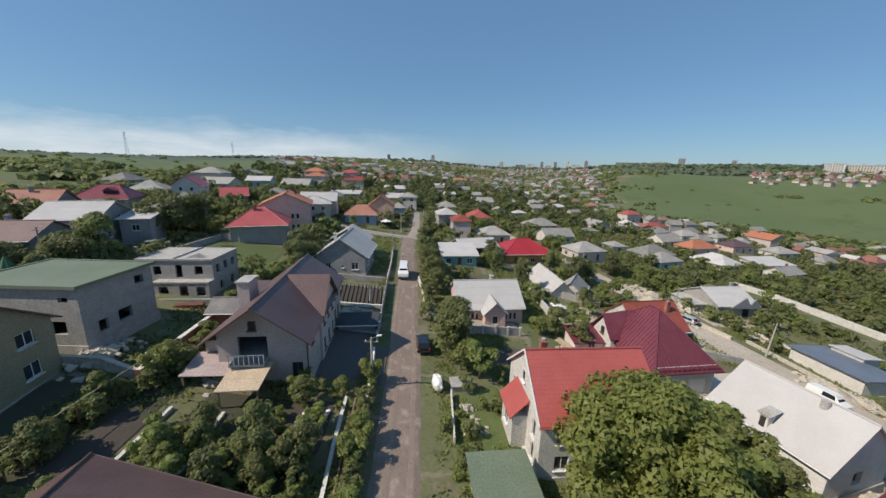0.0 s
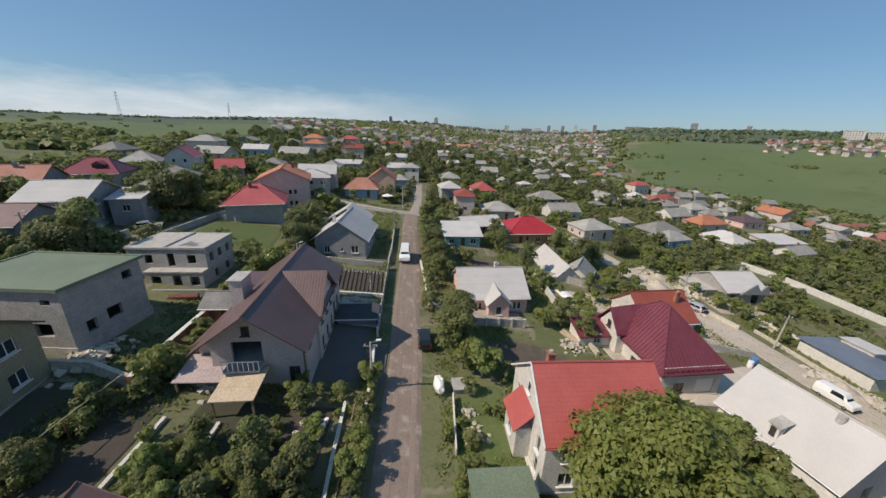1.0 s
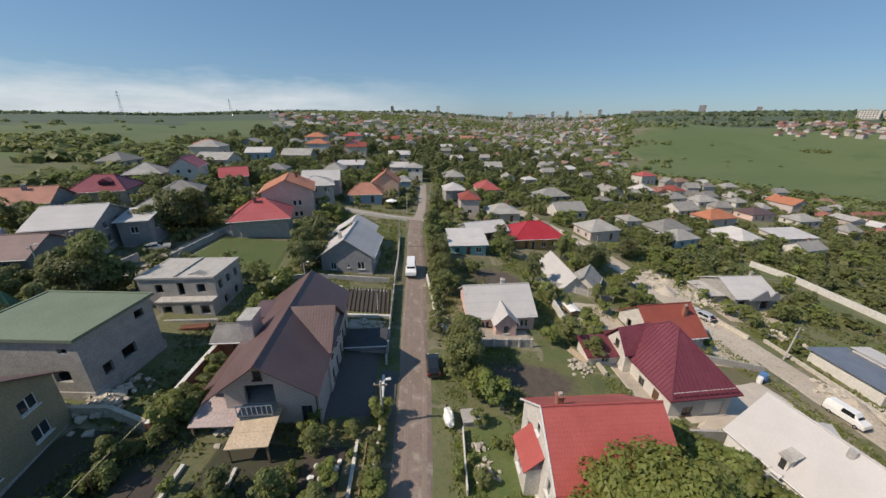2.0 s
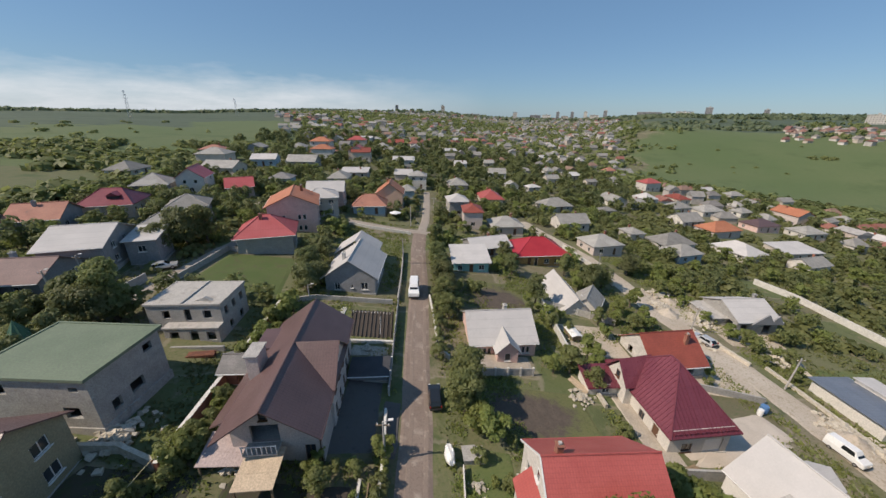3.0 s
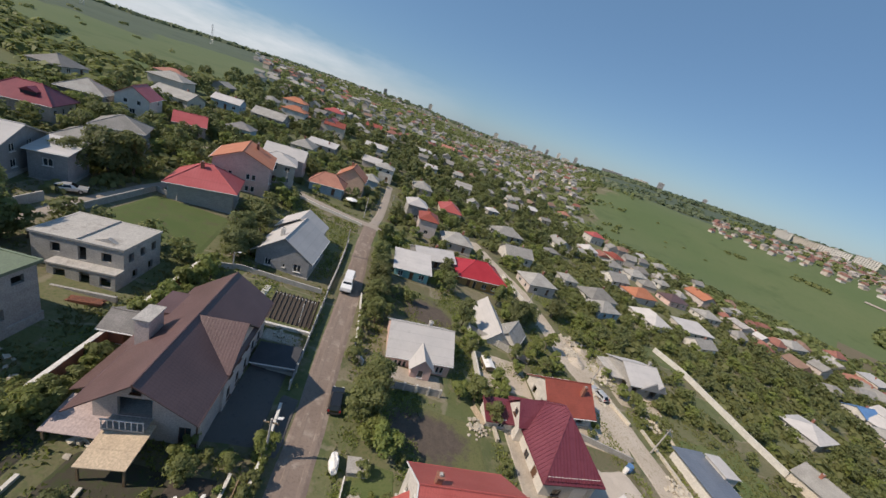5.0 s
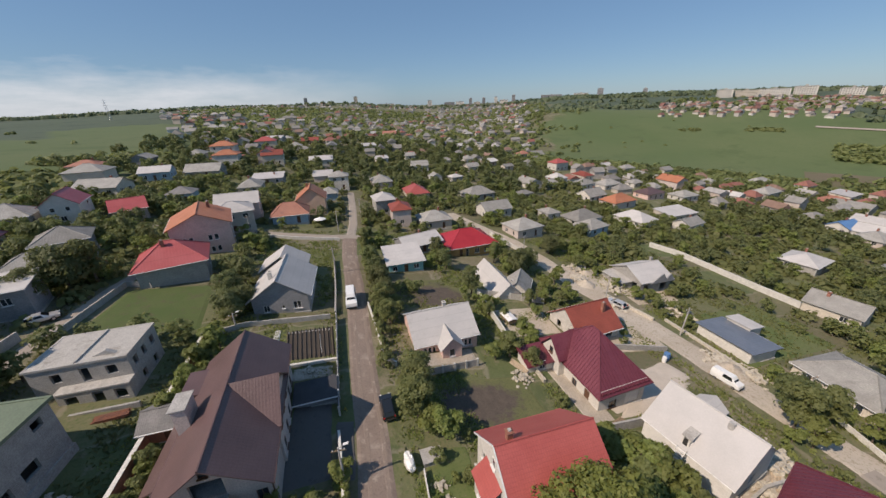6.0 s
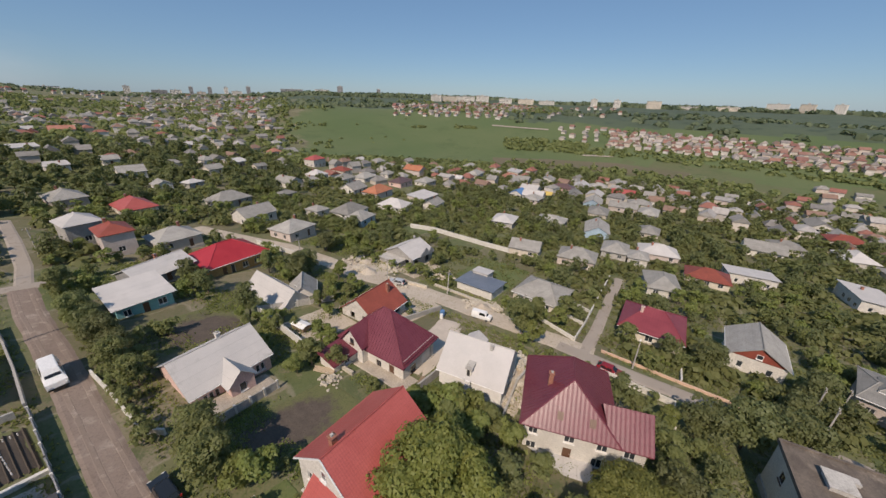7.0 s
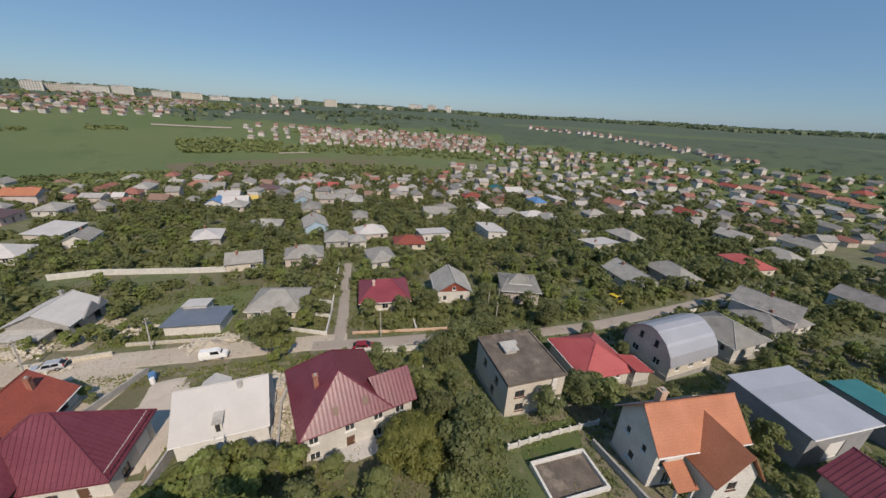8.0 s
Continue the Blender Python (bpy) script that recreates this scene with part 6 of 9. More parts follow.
cottage(109.5, 146.4, 14, 13.4, "orange", 1)
cottage(115.6, -143.6, 15, 14, "grey", 1)
cottage(-71.7, 171, 3, 13, "grey", 1)
cottage(172.8, -68.8, 18, 10.3, "grey", 1)
cottage(178.3, 56.7, 12, 12.3, "grey", 1)
cottage(29.3, 185.3, 94, 6.6, "grey", 1)
cottage(182.2, -46.9, 105, 14, "grey", 1)
cottage(103.1, 158.1, 14, 10.6, "grey", 1)
cottage(178.7, -62.3, 100, 13.2, "white", 1)
cottage(191.9, -14.8, 106, 11, "grey", 1)
cottage(41, 189.4, 18, 6.5, "white", 1)
cottage(195.7, -35.1, 19, 11.3, "white", 1)
cottage(81.1, 183.3, 101, 12.1, "grey", 1)
cottage(177.4, 92.5, 7, 9.6, "grey", 1)
cottage(91.6, 181.7, 19, 7.7, "grey", 1)
cottage(202.3, 38.5, 7, 14, "grey", 1)
cottage(184.7, 96, 104, 11.6, "white", 1)
cottage(182.3, 104.8, 8, 9.6, "blue", 1)
cottage(204, 51.5, 101, 14, "grey", 1)
cottage(144.9, -152.5, 15, 14, "grey", 1)
cottage(201.2, 66.9, 14, 14, "grey", 1)
cottage(-53.2, 206.1, 8, 10.2, "brick", 2)
cottage(-30.1, 211.8, 6, 11.8, "white", 1)
cottage(187.7, -102.6, 97, 11.3, "grey", 1)
cottage(24.7, 213.8, 2, 9.5, "grey", 1)
cottage(140.3, 162.7, 11, 11.9, "brown", 1)
cottage(193.9, 92.2, 101, 6.5, "yellow", 1)
cottage(-74, 203.9, 1, 13.1, "orange", 1)
cottage(115.3, 184.8, 17, 10.6, "grey", 1)
cottage(134.1, -176.2, 11, 14, "grey", 1)
cottage(156.9, 157.7, 8, 10.6, "grey", 1)
cottage(208, 80.8, 19, 11.3, "grey", 1)
cottage(106, 198.8, 106, 9.6, "white", 1)
cottage(130.8, 184.9, 13, 12.3, "grey", 1)
cottage(220.8, 47.2, 107, 12.1, "grey", 1)
cottage(58.5, 219.5, 11, 7.8, "grey", 1)
cottage(201.7, 107.2, 102, 10.8, "white", 1)
cottage(-90.1, 210.2, 90, 9.8, "grey", 1)
cottage(226.2, -36.1, 101, 12.9, "brick", 1)
cottage(3.2, 230.9, 7, 7.5, "white", 1)
cottage(218.7, -78.6, 12, 11.2, "blue", 1)
cottage(222.9, 73.1, 8, 11.4, "white", 1)
cottage(186, 154.7, 105, 7.6, "white", 1)
cottage(224, 95, 102, 14, "brown", 1)
cottage(152.8, 189.7, 16, 8.1, "grey", 1)
cottage(86.6, 231, 13, 6.9, "grey", 1)
cottage(22.4, 246.7, 3, 6.5, "grey", 1)
cottage(130.7, 210.3, 99, 11.4, "brick", 1)
cottage(230.5, -96.8, 11, 14, "white", 1)
cottage(172.3, 182.4, 98, 14, "orange", 2)
cottage(244.1, 62.4, 101, 13.6, "red", 1)
cottage(252.1, -29.7, 12, 14, "grey", 1)
cottage(63.3, 247.2, 107, 8.8, "grey", 1)
cottage(78.6, 243.7, 13, 10.9, "white", 1)
cottage(224.8, 127.7, 102, 14, "grey", 1)
cottage(243.6, 89.6, 14, 12.9, "white", 1)
cottage(222, -136.5, 18, 13.3, "salmon", 1)
cottage(198.9, -171.7, 9, 14, "brick", 1)
cottage(190.9, 182.2, 18, 6.7, "grey", 1)
cottage(252, 80.8, 109, 11.4, "grey", 1)
cottage(212.6, 159.3, 14, 14, "grey", 1)
cottage(229.1, 137.6, 100, 14, "salmon", 1)
cottage(256.4, -73, 102, 14, "white", 1)
cottage(-52.4, 262.5, 98, 9.2, "grey", 1)
cottage(244.4, 115.3, 14, 11.5, "grey", 1)
cottage(266.1, -62.1, 17, 11.4, "teal", 1)
cottage(-85.6, 264.5, 101, 12.2, "grey", 1)
cottage(131.4, 244.6, 17, 11.7, "red", 2)
cottage(226.6, -161, 7, 14, "white", 1)
cottage(205.6, 188.7, 103, 6.9, "grey", 1)
cottage(-4.5, 284, 10, 10, "white", 1)
cottage(251.1, 147, 14, 14, "white", 1)
cottage(-47.5, 293.7, 5, 11.9, "brick", 1)
cottage(237.1, 182.6, 9, 14, "grey", 1)
cottage(-33.7, 299.7, 2, 10.5, "salmon", 1)
cottage(173.5, 249.9, 13, 9, "white", 1)
cottage(-73.5, 295.9, -0, 12, "white", 1)
cottage(-65.5, 302.5, 90, 7.9, "grey", 1)
cottage(234, -217.8, 10, 14, "grey", 1)
cottage(268.8, -174.7, 103, 14, "white", 1)
cottage(125.8, 296.9, 11, 8.8, "salmon", 1)
cottage(72.6, 315, 8, 7.4, "white", 1)
cottage(138.1, 296.3, 9, 10.6, "grey", 1)
cottage(238.2, -251, 18, 14, "grey", 1)
cottage(230.4, -258.9, 17, 14, "salmon", 1)
cottage(221, -275.8, 13, 14, "white", 1)
cottage(99.3, 343.1, 107, 10.1, "white", 1)
cottage(146.1, 337.5, 16, 10, "grey", 1)
cottage(206.3, -311.4, 10, 14, "salmon", 1)
cottage(300.7, -223.9, 103, 14, "grey", 1)
cottage(-0.7, 378.1, 5, 6.6, "white", 1)
cottage(249.5, -290.2, 17, 14, "brick", 1)
cottage(16.2, 383.7, -0, 13.4, "salmon", 1)
cottage(222.7, -315.4, 8, 14, "salmon", 1)
cottage(275.2, -272, 17, 14, "brick", 1)
cottage(264.8, -284.2, 13, 14, "salmon", 1)
cottage(292.1, -263.6, 11, 14, "salmon", 1)
cottage(240.9, -317.3, 8, 14, "salmon", 1)
cottage(309.9, -253.8, 15, 14, "salmon", 1)
cottage(231.6, -341.7, 101, 14, "brick", 1)
cottage(258.4, -324.4, 9, 14, "salmon", 1)
cottage(-72, 198, 5, 11, "orange", 2)
cottage(-82, 224, 5, 12, "orange", 2)
cottage(-56, 209, 95, 10, "red", 2)
cottage(-69, 257, 5, 12, "red", 2)
cottage(-30.6, 212, 5, 11, "white", 1)
cottage(-108, 118, 95, 9, "grey", 1)
cottage(-98, 148, 8, 11, "grey", 2)
cottage(-113, 170, 8, 10, "salmon", 1)
cottage(-104, 190, 98, 10, "grey", 1)


# ---- trees ----
def leaves_mesh(name, rng, clumps, count, size, material, squash=0.8):
    """Leaves as small bent quads on the skins of many clumps; clumps: (centre, radius)."""
    gen = np.random.default_rng(rng.randrange(1 << 30))
    weights = np.array([r * r for _, r in clumps])
    pick = gen.choice(len(clumps), count, p=weights / weights.sum())
    cen, rad = np.array([c for c, _ in clumps])[pick], np.array([r for _, r in clumps])[pick]
    d = gen.normal(size=(count, 3))
    d /= np.linalg.norm(d, axis=1)[:, None]
    d[:, 2] = np.where(d[:, 2] < -0.35, -d[:, 2], d[:, 2])
    pos = cen + d * (rad * gen.uniform(0.7, 1.1, count))[:, None] * (1, 1, squash)
    nrm = d + gen.normal(size=(count, 3)) * 0.38 + (0, 0, 0.3)
    nrm /= np.linalg.norm(nrm, axis=1)[:, None]
    side = np.cross(nrm, gen.normal(size=(count, 3)))
    side /= np.linalg.norm(side, axis=1)[:, None]
    up = np.cross(nrm, side)
    s = size * gen.uniform(0.6, 1.3, count)[:, None]
    tri = np.stack([pos - side * s * 0.62, pos + side * s * 0.62 - nrm * s * 0.1, pos + up * s * 1.05 - nrm * s * 0.14], 1).reshape(-1, 3)
    me = bpy.data.meshes.new(name)
    me.from_pydata(tri.tolist(), [], np.arange(count * 3).reshape(-1, 3).tolist())
    me.materials.append(material)
    return me


def tree_parts(kind, seed, height, radius, trunk_h, n_clump, n_leaf, leaf, material, lobe=(0.26, 0.42)):
    rng = random.Random(seed)
    clumps, limbs = [], []
    mid = trunk_h + (height - trunk_h) * 0.5
    for k in range(n_clump):
        a, q = rng.uniform(0, 2 * math.pi), rng.random() ** 0.6
        v = rng.uniform(-1, 1)
        w = math.sqrt(max(0.05, 1 - v * v))
        c = Vector((math.cos(a) * q * w * radius * (1.04 - lobe[1] * 0.62), math.sin(a) * q * w * radius * (1.04 - lobe[1] * 0.62), mid + v * (height - trunk_h) * 0.42))
        clumps.append((tuple(c), radius * rng.uniform(*lobe)))
        if k % 3 == 0:
            limbs.append(c)
    bm = bmesh.new()
    r = max(0.05, height * 0.022)
    bend = Vector((rng.uniform(-0.2, 0.2), rng.uniform(-0.2, 0.2), trunk_h))
    tube(bm, (0, 0, -0.4), bend, r * 1.35, r, 7)
    tip = Vector((bend.x, bend.y, mid))
    tube(bm, bend, tip, r, r * 0.45, 6)
    for c in limbs[:9 if n_leaf > 1000 else 3 if n_leaf > 300 else 0]:
        tube(bm, bend.lerp(tip, rng.uniform(0, 0.7)), c, r * 0.5, r * 0.14, 5)
    return mesh_of("trunk", bm, bark), leaves_mesh("crown", rng, clumps, n_leaf, leaf, material)


PROTO = {}


def plant(kind, x, y, scale=1.0, rng=random, sink=0.0):
    """One more tree of that kind, turned and scaled a little differently."""
    spec, label, group = KINDS[kind]
    if kind not in PROTO:
        PROTO[kind] = tree_parts(kind, *spec)
    trunk, crown = PROTO[kind]
    t = new("shrub" if kind.startswith("shrub") else "tree")
    t.empty_display_size = 0.3
    sz = scale * rng.uniform(0.9, 1.12)
    t.matrix_world = Matrix.LocRotScale((x, y, gz(x, y) - sink), Euler((rng.uniform(-0.06, 0.06), rng.uniform(-0.06, 0.06), rng.uniform(0, 6.28))), (scale, scale, sz))
    for name, me in (("trunk", trunk), ("crown", crown)):
        ob = new(name, me)
        ob.parent = t
    return tagged(t, label, "shrub" if kind.startswith("shrub") else "tree", group)


BULK = []


def plant_bulk(kind, x, y, scale, rng):
    """Like plant(), but kept for the one joined mesh of the many farther trees."""
    if kind not in PROTO:
        PROTO[kind] = tree_parts(kind, *KINDS[kind][0])
    sz = scale * rng.uniform(0.9, 1.12)
    BULK.append((kind, Matrix.LocRotScale((x, y, gz(x, y)), Euler((0, 0, rng.uniform(0, 6.28))), (scale, scale, sz))))


def build_bulk():
    """All the farther trees as one joined mesh."""
    mats = [bark, *LEAF.values()]
    flat = {}
    for kind, meshes in PROTO.items():
        for k, me in enumerate(meshes):
            co, idx, tot = np.empty(len(me.vertices) * 3), np.empty(len(me.loops), np.int64), np.empty(len(me.polygons), np.int64)
            me.vertices.foreach_get("co", co)
            me.loops.foreach_get("vertex_index", idx)
            me.polygons.foreach_get("loop_total", tot)
            flat[kind, k] = (co.reshape(-1, 3), idx, tot, mats.index(me.materials[0]))
    pts, loops, totals, slots, start = [], [], [], [], 0
    for kind, m in BULK:
        mat4 = np.array(m)
        for k in (0, 1):
            co, idx, tot, slot = flat[kind, k]
            pts.append(co @ mat4[:3, :3].T + mat4[:3, 3])
            loops.append(idx + start)
            totals.append(tot)
            slots.append(np.full(len(tot), slot))
            start += len(co)
    pts, loops, totals, slots = (np.concatenate(v) for v in (pts, loops, totals, slots))
    me = bpy.data.meshes.new("orchard_trees")
    me.vertices.add(len(pts))
    me.vertices.foreach_set("co", pts.ravel())
    me.loops.add(len(loops))
    me.loops.foreach_set("vertex_index", loops)
    me.polygons.add(len(totals))
    me.polygons.foreach_set("loop_start", np.concatenate([[0], np.cumsum(totals)[:-1]]))
    for mt in mats:
        me.materials.append(mt)
    me.polygons.foreach_set("material_index", slots)
    me.update(calc_edges=True)
    me.validate()
    tagged(new("orchard_trees", me), "many green garden trees among the village houses", "trees", kind="stuff")


KINDS = {
    "walnut": ((11, 10.5, 6.6, 2.2, 130, 24000, 0.29, LEAF["walnut"], (0.13, 0.26)), "large spreading walnut tree in full light-green leaf", "large trees"),
    "fruit_a": ((21, 4.4, 2.0, 1.2, 18, 1500, 0.26, LEAF["fruit"]), "young fruit tree with a loose green crown", "garden trees"),
    "fruit_b": ((22, 5.2, 2.3, 1.4, 20, 1700, 0.28, LEAF["dark"]), "dark green fruit tree", "garden trees"),
    "fruit_c": ((23, 3.6, 1.7, 0.9, 15, 1200, 0.24, LEAF["fresh"]), "small bright green fruit tree", "garden trees"),
    "tall": ((24, 9.0, 3.2, 2.2, 34, 4200, 0.34, LEAF["fruit"]), "tall leafy tree beside the street", "large trees"),
    "big": ((25, 8.0, 4.2, 1.8, 34, 4600, 0.36, LEAF["dark"]), "broad dark green tree", "large trees"),
    "shrub_a": ((26, 1.5, 1.0, 0.25, 9, 420, 0.2, LEAF["fresh"]), "low bright green garden shrub", "garden shrubs"),
    "shrub_b": ((27, 1.9, 1.2, 0.3, 10, 480, 0.22, LEAF["fruit"]), "dense green garden shrub", "garden shrubs"),
    "mid_a": ((31, 4.6, 2.7, 0.7, 26, 390, 0.5, LEAF["dark"], (0.25, 0.4)), "round dark green village tree", "village trees"),
    "mid_b": ((32, 4.2, 2.3, 0.7, 24, 380, 0.46, LEAF["fruit"], (0.25, 0.4)), "green village fruit tree", "village trees"),
    "mid_c": ((33, 6.2, 3.4, 1.0, 30, 500, 0.56, LEAF["dark"], (0.25, 0.4)), "broad dark village tree", "village trees"),
    "far_a": ((41, 5.0, 2.9, 0.9, 16, 190, 0.8, LEAF["dark"], (0.25, 0.4)), "round dark green village tree", "village trees"),
    "far_b": ((42, 4.4, 2.6, 0.9, 15, 170, 0.76, LEAF["fruit"], (0.25, 0.4)), "green village fruit tree", "village trees"),
    "far_c": ((43, 6.4, 3.6, 1.2, 18, 220, 0.9, LEAF["dark"], (0.25, 0.4)), "broad dark village tree", "village trees"),
    "mid_d": ((34, 4.6, 2.6, 0.7, 24, 390, 0.47, LEAF["fresh"], (0.25, 0.4)), "light green village tree", "village trees"),
}

rt = random.Random(77)
take(3.0, 76, 2, 5.5, 3.5)
take(86.5, 77, 100, 20, 3.5)
take(-38, 43.5, 5, 6, 2.5)
take(22.0, 86, 8, 6.5, 3.5)
take(7.0, 48, 7, 6.0, 3.5)
take(-40, 69, 20, 6, 4)
plant("walnut", 13.8, 19.4, 0.94, rt)
plant("walnut", 27.2, 5.6, 0.68, rt)
for x, y, k, s in ((1.5, 37.4, "tall", 0.78), (2.0, 40.2, "tall", 0.8), (1.7, 43.0, "tall", 0.68), (2.5, 35.6, "fruit_c", 1.2), (4.4, 34.6, "fruit_c", 1.3), (-0.8, 58, "tall", 0.55), (-1.8, 62, "tall", 0.6), (-1.6, 66, "big", 0.62), (-2.6, 70, "big", 0.66), (-3.0, 74.5, "big", 0.62), (-4.4, 79, "tall", 0.6), (-4.0, 83, "big", 0.55), (-5.6, 92, "tall", 0.55), (-5.0, 96, "big", 0.55),
                   (14.8, 47.5, "fruit_c", 1.0), (17.4, 48.0, "fruit_a", 1.1), (19.6, 44.8, "fruit_a", 0.9), (16.5, 68, "fruit_b", 1.1), (30.5, 77, "big", 0.8), (35, 80, "big", 0.75), (38, 72, "fruit_c", 1.3), (33, 68, "fruit_c", 1.2), (45.5, 90, "big", 0.8), (12.5, 86.5, "fruit_b", 1.1), (13.5, 80.0, "fruit_b", 1.0), (27, 84, "fruit_a", 1.2)):
    plant(k, x, y, s, rt)
for x, y, k, s in ((21.2, 31.2, "fruit_c", 1.2), (22.6, 29.0, "fruit_c", 1.65), (24.4, 27.4, "fruit_c", 1.65), (23.0, 25.6, "fruit_a", 1.15), (25.6, 25.0, "fruit_c", 1.65), (24.0, 22.8, "fruit_c", 1.65), (26.4, 21.8, "fruit_a", 1.1), (27.0, 18.6, "fruit_c", 1.3), (26.0, 0.5, "big", 0.9), (30.5, -1.5, "big", 0.85), (31.8, 2.4, "big", 0.75), (46.0, 5.0, "fruit_c", 1.1), (44.0, 9.0, "fruit_a", 0.9), (47.5, 1.5, "big", 0.85), (50.0, -3.5, "big", 0.95), (52.0, -8.0, "big", 0.85),
                   (33.8, -13.0, "fruit_b", 1.0), (36.5, -19.5, "big", 0.75), (35.0, -22.5, "fruit_a", 1.3), (33.0, -30.0, "fruit_b", 1.2), (29.0, -36.5, "fruit_b", 1.1), (27.0, -39.0, "fruit_a", 1.1), (54.0, 33.0, "big", 0.75), (51.4, 30.4, "tall", 0.75), (50.6, 27.6, "fruit_c", 1.3), (57.5, 30.5, "tall", 0.7), (60.0, 27.0, "fruit_c", 1.3), (64.5, 27.0, "fruit_a", 1.2), (65.0, 15.0, "fruit_a", 1.1), (66.5, 8.0, "fruit_b", 1.0), (68.0, 2.0, "big", 0.75), (70.0, -12.0, "big", 0.8), (65, -15, "fruit_b", 1.2), (62, -9, "big", 0.75), (61.5, -24, "big", 0.8),
                   (-47.5, 46.5, "tall", 0.95), (-49.0, 43.5, "big", 0.8), (-26.5, 60.5, "big", 0.7), (-25.0, 63.5, "big", 0.65), (-28.0, 66.0, "big", 0.7), (-27.5, 72.0, "fruit_b", 1.2), (-55.0, 71.0, "big", 1.0), (-53.0, 74.0, "tall", 0.9), (-57.0, 66.5, "big", 0.8)):
    plant(k, x, y, s, rt)

# orchard rows and shrubs in the near gardens
for i in range(150):
    x, y = rt.uniform(-28, -9), rt.uniform(13, 30.5)
    if taken(x, y, -0.3 if i % 3 else 0.4) or (-23.5 < x < -13.5 and y > 23.2) or (abs(x + 16) < 5 and abs(y - 11) < 6):
        continue
    k = rt.choice(("fruit_a", "fruit_b", "fruit_c", "shrub_a", "shrub_b", "shrub_a", "shrub_b"))
    plant(k, x, y, rt.uniform(0.55, 1.0) if k.startswith("shrub") else rt.uniform(0.38, 0.6), rt)
for i in range(74):
    x, y = rt.uniform(-20.5, -9), rt.uniform(14, 29)
    if not (taken(x, y, -0.2) and i % 2) and not (-23.5 < x < -13.5 and y > 23.2) and not (abs(x + 16) < 6 and abs(y - 11) < 6):
        plant(rt.choice(("shrub_b", "fruit_a", "fruit_c", "shrub_a")), x, y, rt.uniform(0.5, 0.78), rt)
for i in range(26):
    plant(rt.choice(("shrub_a", "shrub_b", "fruit_c")), -5.5 - 0.09 * (12 + i * 0.9) + 1.2 + rt.uniform(-0.5, 0.5), 13 + i * 0.75, rt.uniform(0.6, 0.95), rt)
for i in range(34):
    y = 26 + i * 0.9
    if 36 < y < 41:
        continue
    plant(rt.choice(("shrub_a", "shrub_b", "fruit_c")), -24.6 - 0.07 * (y - 26) + rt.uniform(-0.8, 0.8), y, rt.uniform(0.7, 1.1), rt)
for i in range(40):
    plant(rt.choice(("shrub_a", "shrub_b")), rt.uniform(0.5, 7), rt.uniform(18, 36), rt.uniform(0.5, 0.9), rt) if i % 2 else plant("shrub_b", -2.2 - 0.1 * i + rt.uniform(-0.4, 0.4), 47 + i * 1.3, rt.uniform(0.8, 1.3), rt)


def scatter(count, box_xy, kinds, lo, hi, margin=1.0, seed=1, keep=None, put=plant_bulk):
    rng = random.Random(seed)
    done = tries = 0
    while done < count and tries < count * 30:
        tries += 1
        x, y = rng.uniform(*box_xy[:2]), rng.uniform(*box_xy[2:])
        if taken(x, y, margin) or (keep and not keep(x, y, rng)):
            continue
        put(rng.choice(kinds), x, y, rng.uniform(lo, hi), rng)
        done += 1


MIDS = ("mid_a", "mid_b", "mid_b", "mid_c", "mid_d", "mid_d")
scatter(130, (-95, -28, 52, 130), MIDS, 0.6, 1.0, 1.8, 3, lambda x, y, r: not (-48 < x < -29 and 56 < y < 75))
scatter(230, (-90, 70, 104, 170), MIDS, 0.6, 1.0, 1.7, 4)
FARS = ("far_a", "far_b", "far_b", "far_c")
scatter(760, (-130, 110, 165, 330), FARS, 0.7, 1.1, 1.2, 14)
scatter(120, (-100, -58, 36, 110), MIDS, 0.5, 0.85, 2.0, 15)
scatter(40, (-64, -44, 34, 50), ("fruit_a", "fruit_b", "shrub_b"), 0.7, 1.1, 0.8, 16)
scatter(70, (-8, 60, 56, 110), ("fruit_a", "fruit_c", "mid_b", "mid_d"), 0.5, 0.85, 1.6, 5)
scatter(520, (58, 150, -130, 130), MIDS, 0.55, 0.92, 1.6, 6, lambda x, y, r: not (56 < x < 86 and 40 < y < 62))
scatter(1500, (150, 310, -240, 260), FARS, 0.65, 1.0, 1.4, 7, lambda x, y, r: math.hypot(x, y) < 320)
scatter(60, (16, 60, -70, 34), ("fruit_a", "fruit_b", "shrub_b"), 0.7, 1.1, 0.9, 8, lambda x, y, r: not (19 < x < 36 and -20 < y < -4))
scatter(320, (60, 175, -160, -48), FARS, 0.7, 1.05, 1.2, 21)
scatter(40, (34, 62, -85, -52), MIDS, 0.6, 0.9, 1.2, 22)
scatter(60, (20, 60, 20, 105), ("shrub_a", "shrub_b", "fruit_c"), 0.6, 1.1, 0.8, 9)
scatter(110, (50, 110, -100, 110), ("shrub_b", "shrub_a", "mid_b"), 0.5, 1.0, 0.9, 10)
# open ground before two houses of the lower gardens
BULK[:] = [(kind, m) for kind, m in BULK if not (65.5 < m.translation.x < 72 and 4 < m.translation.y < 14) and not (67 < m.translation.x < 75 and -10.5 < m.translation.y < -1)]
build_bulk()


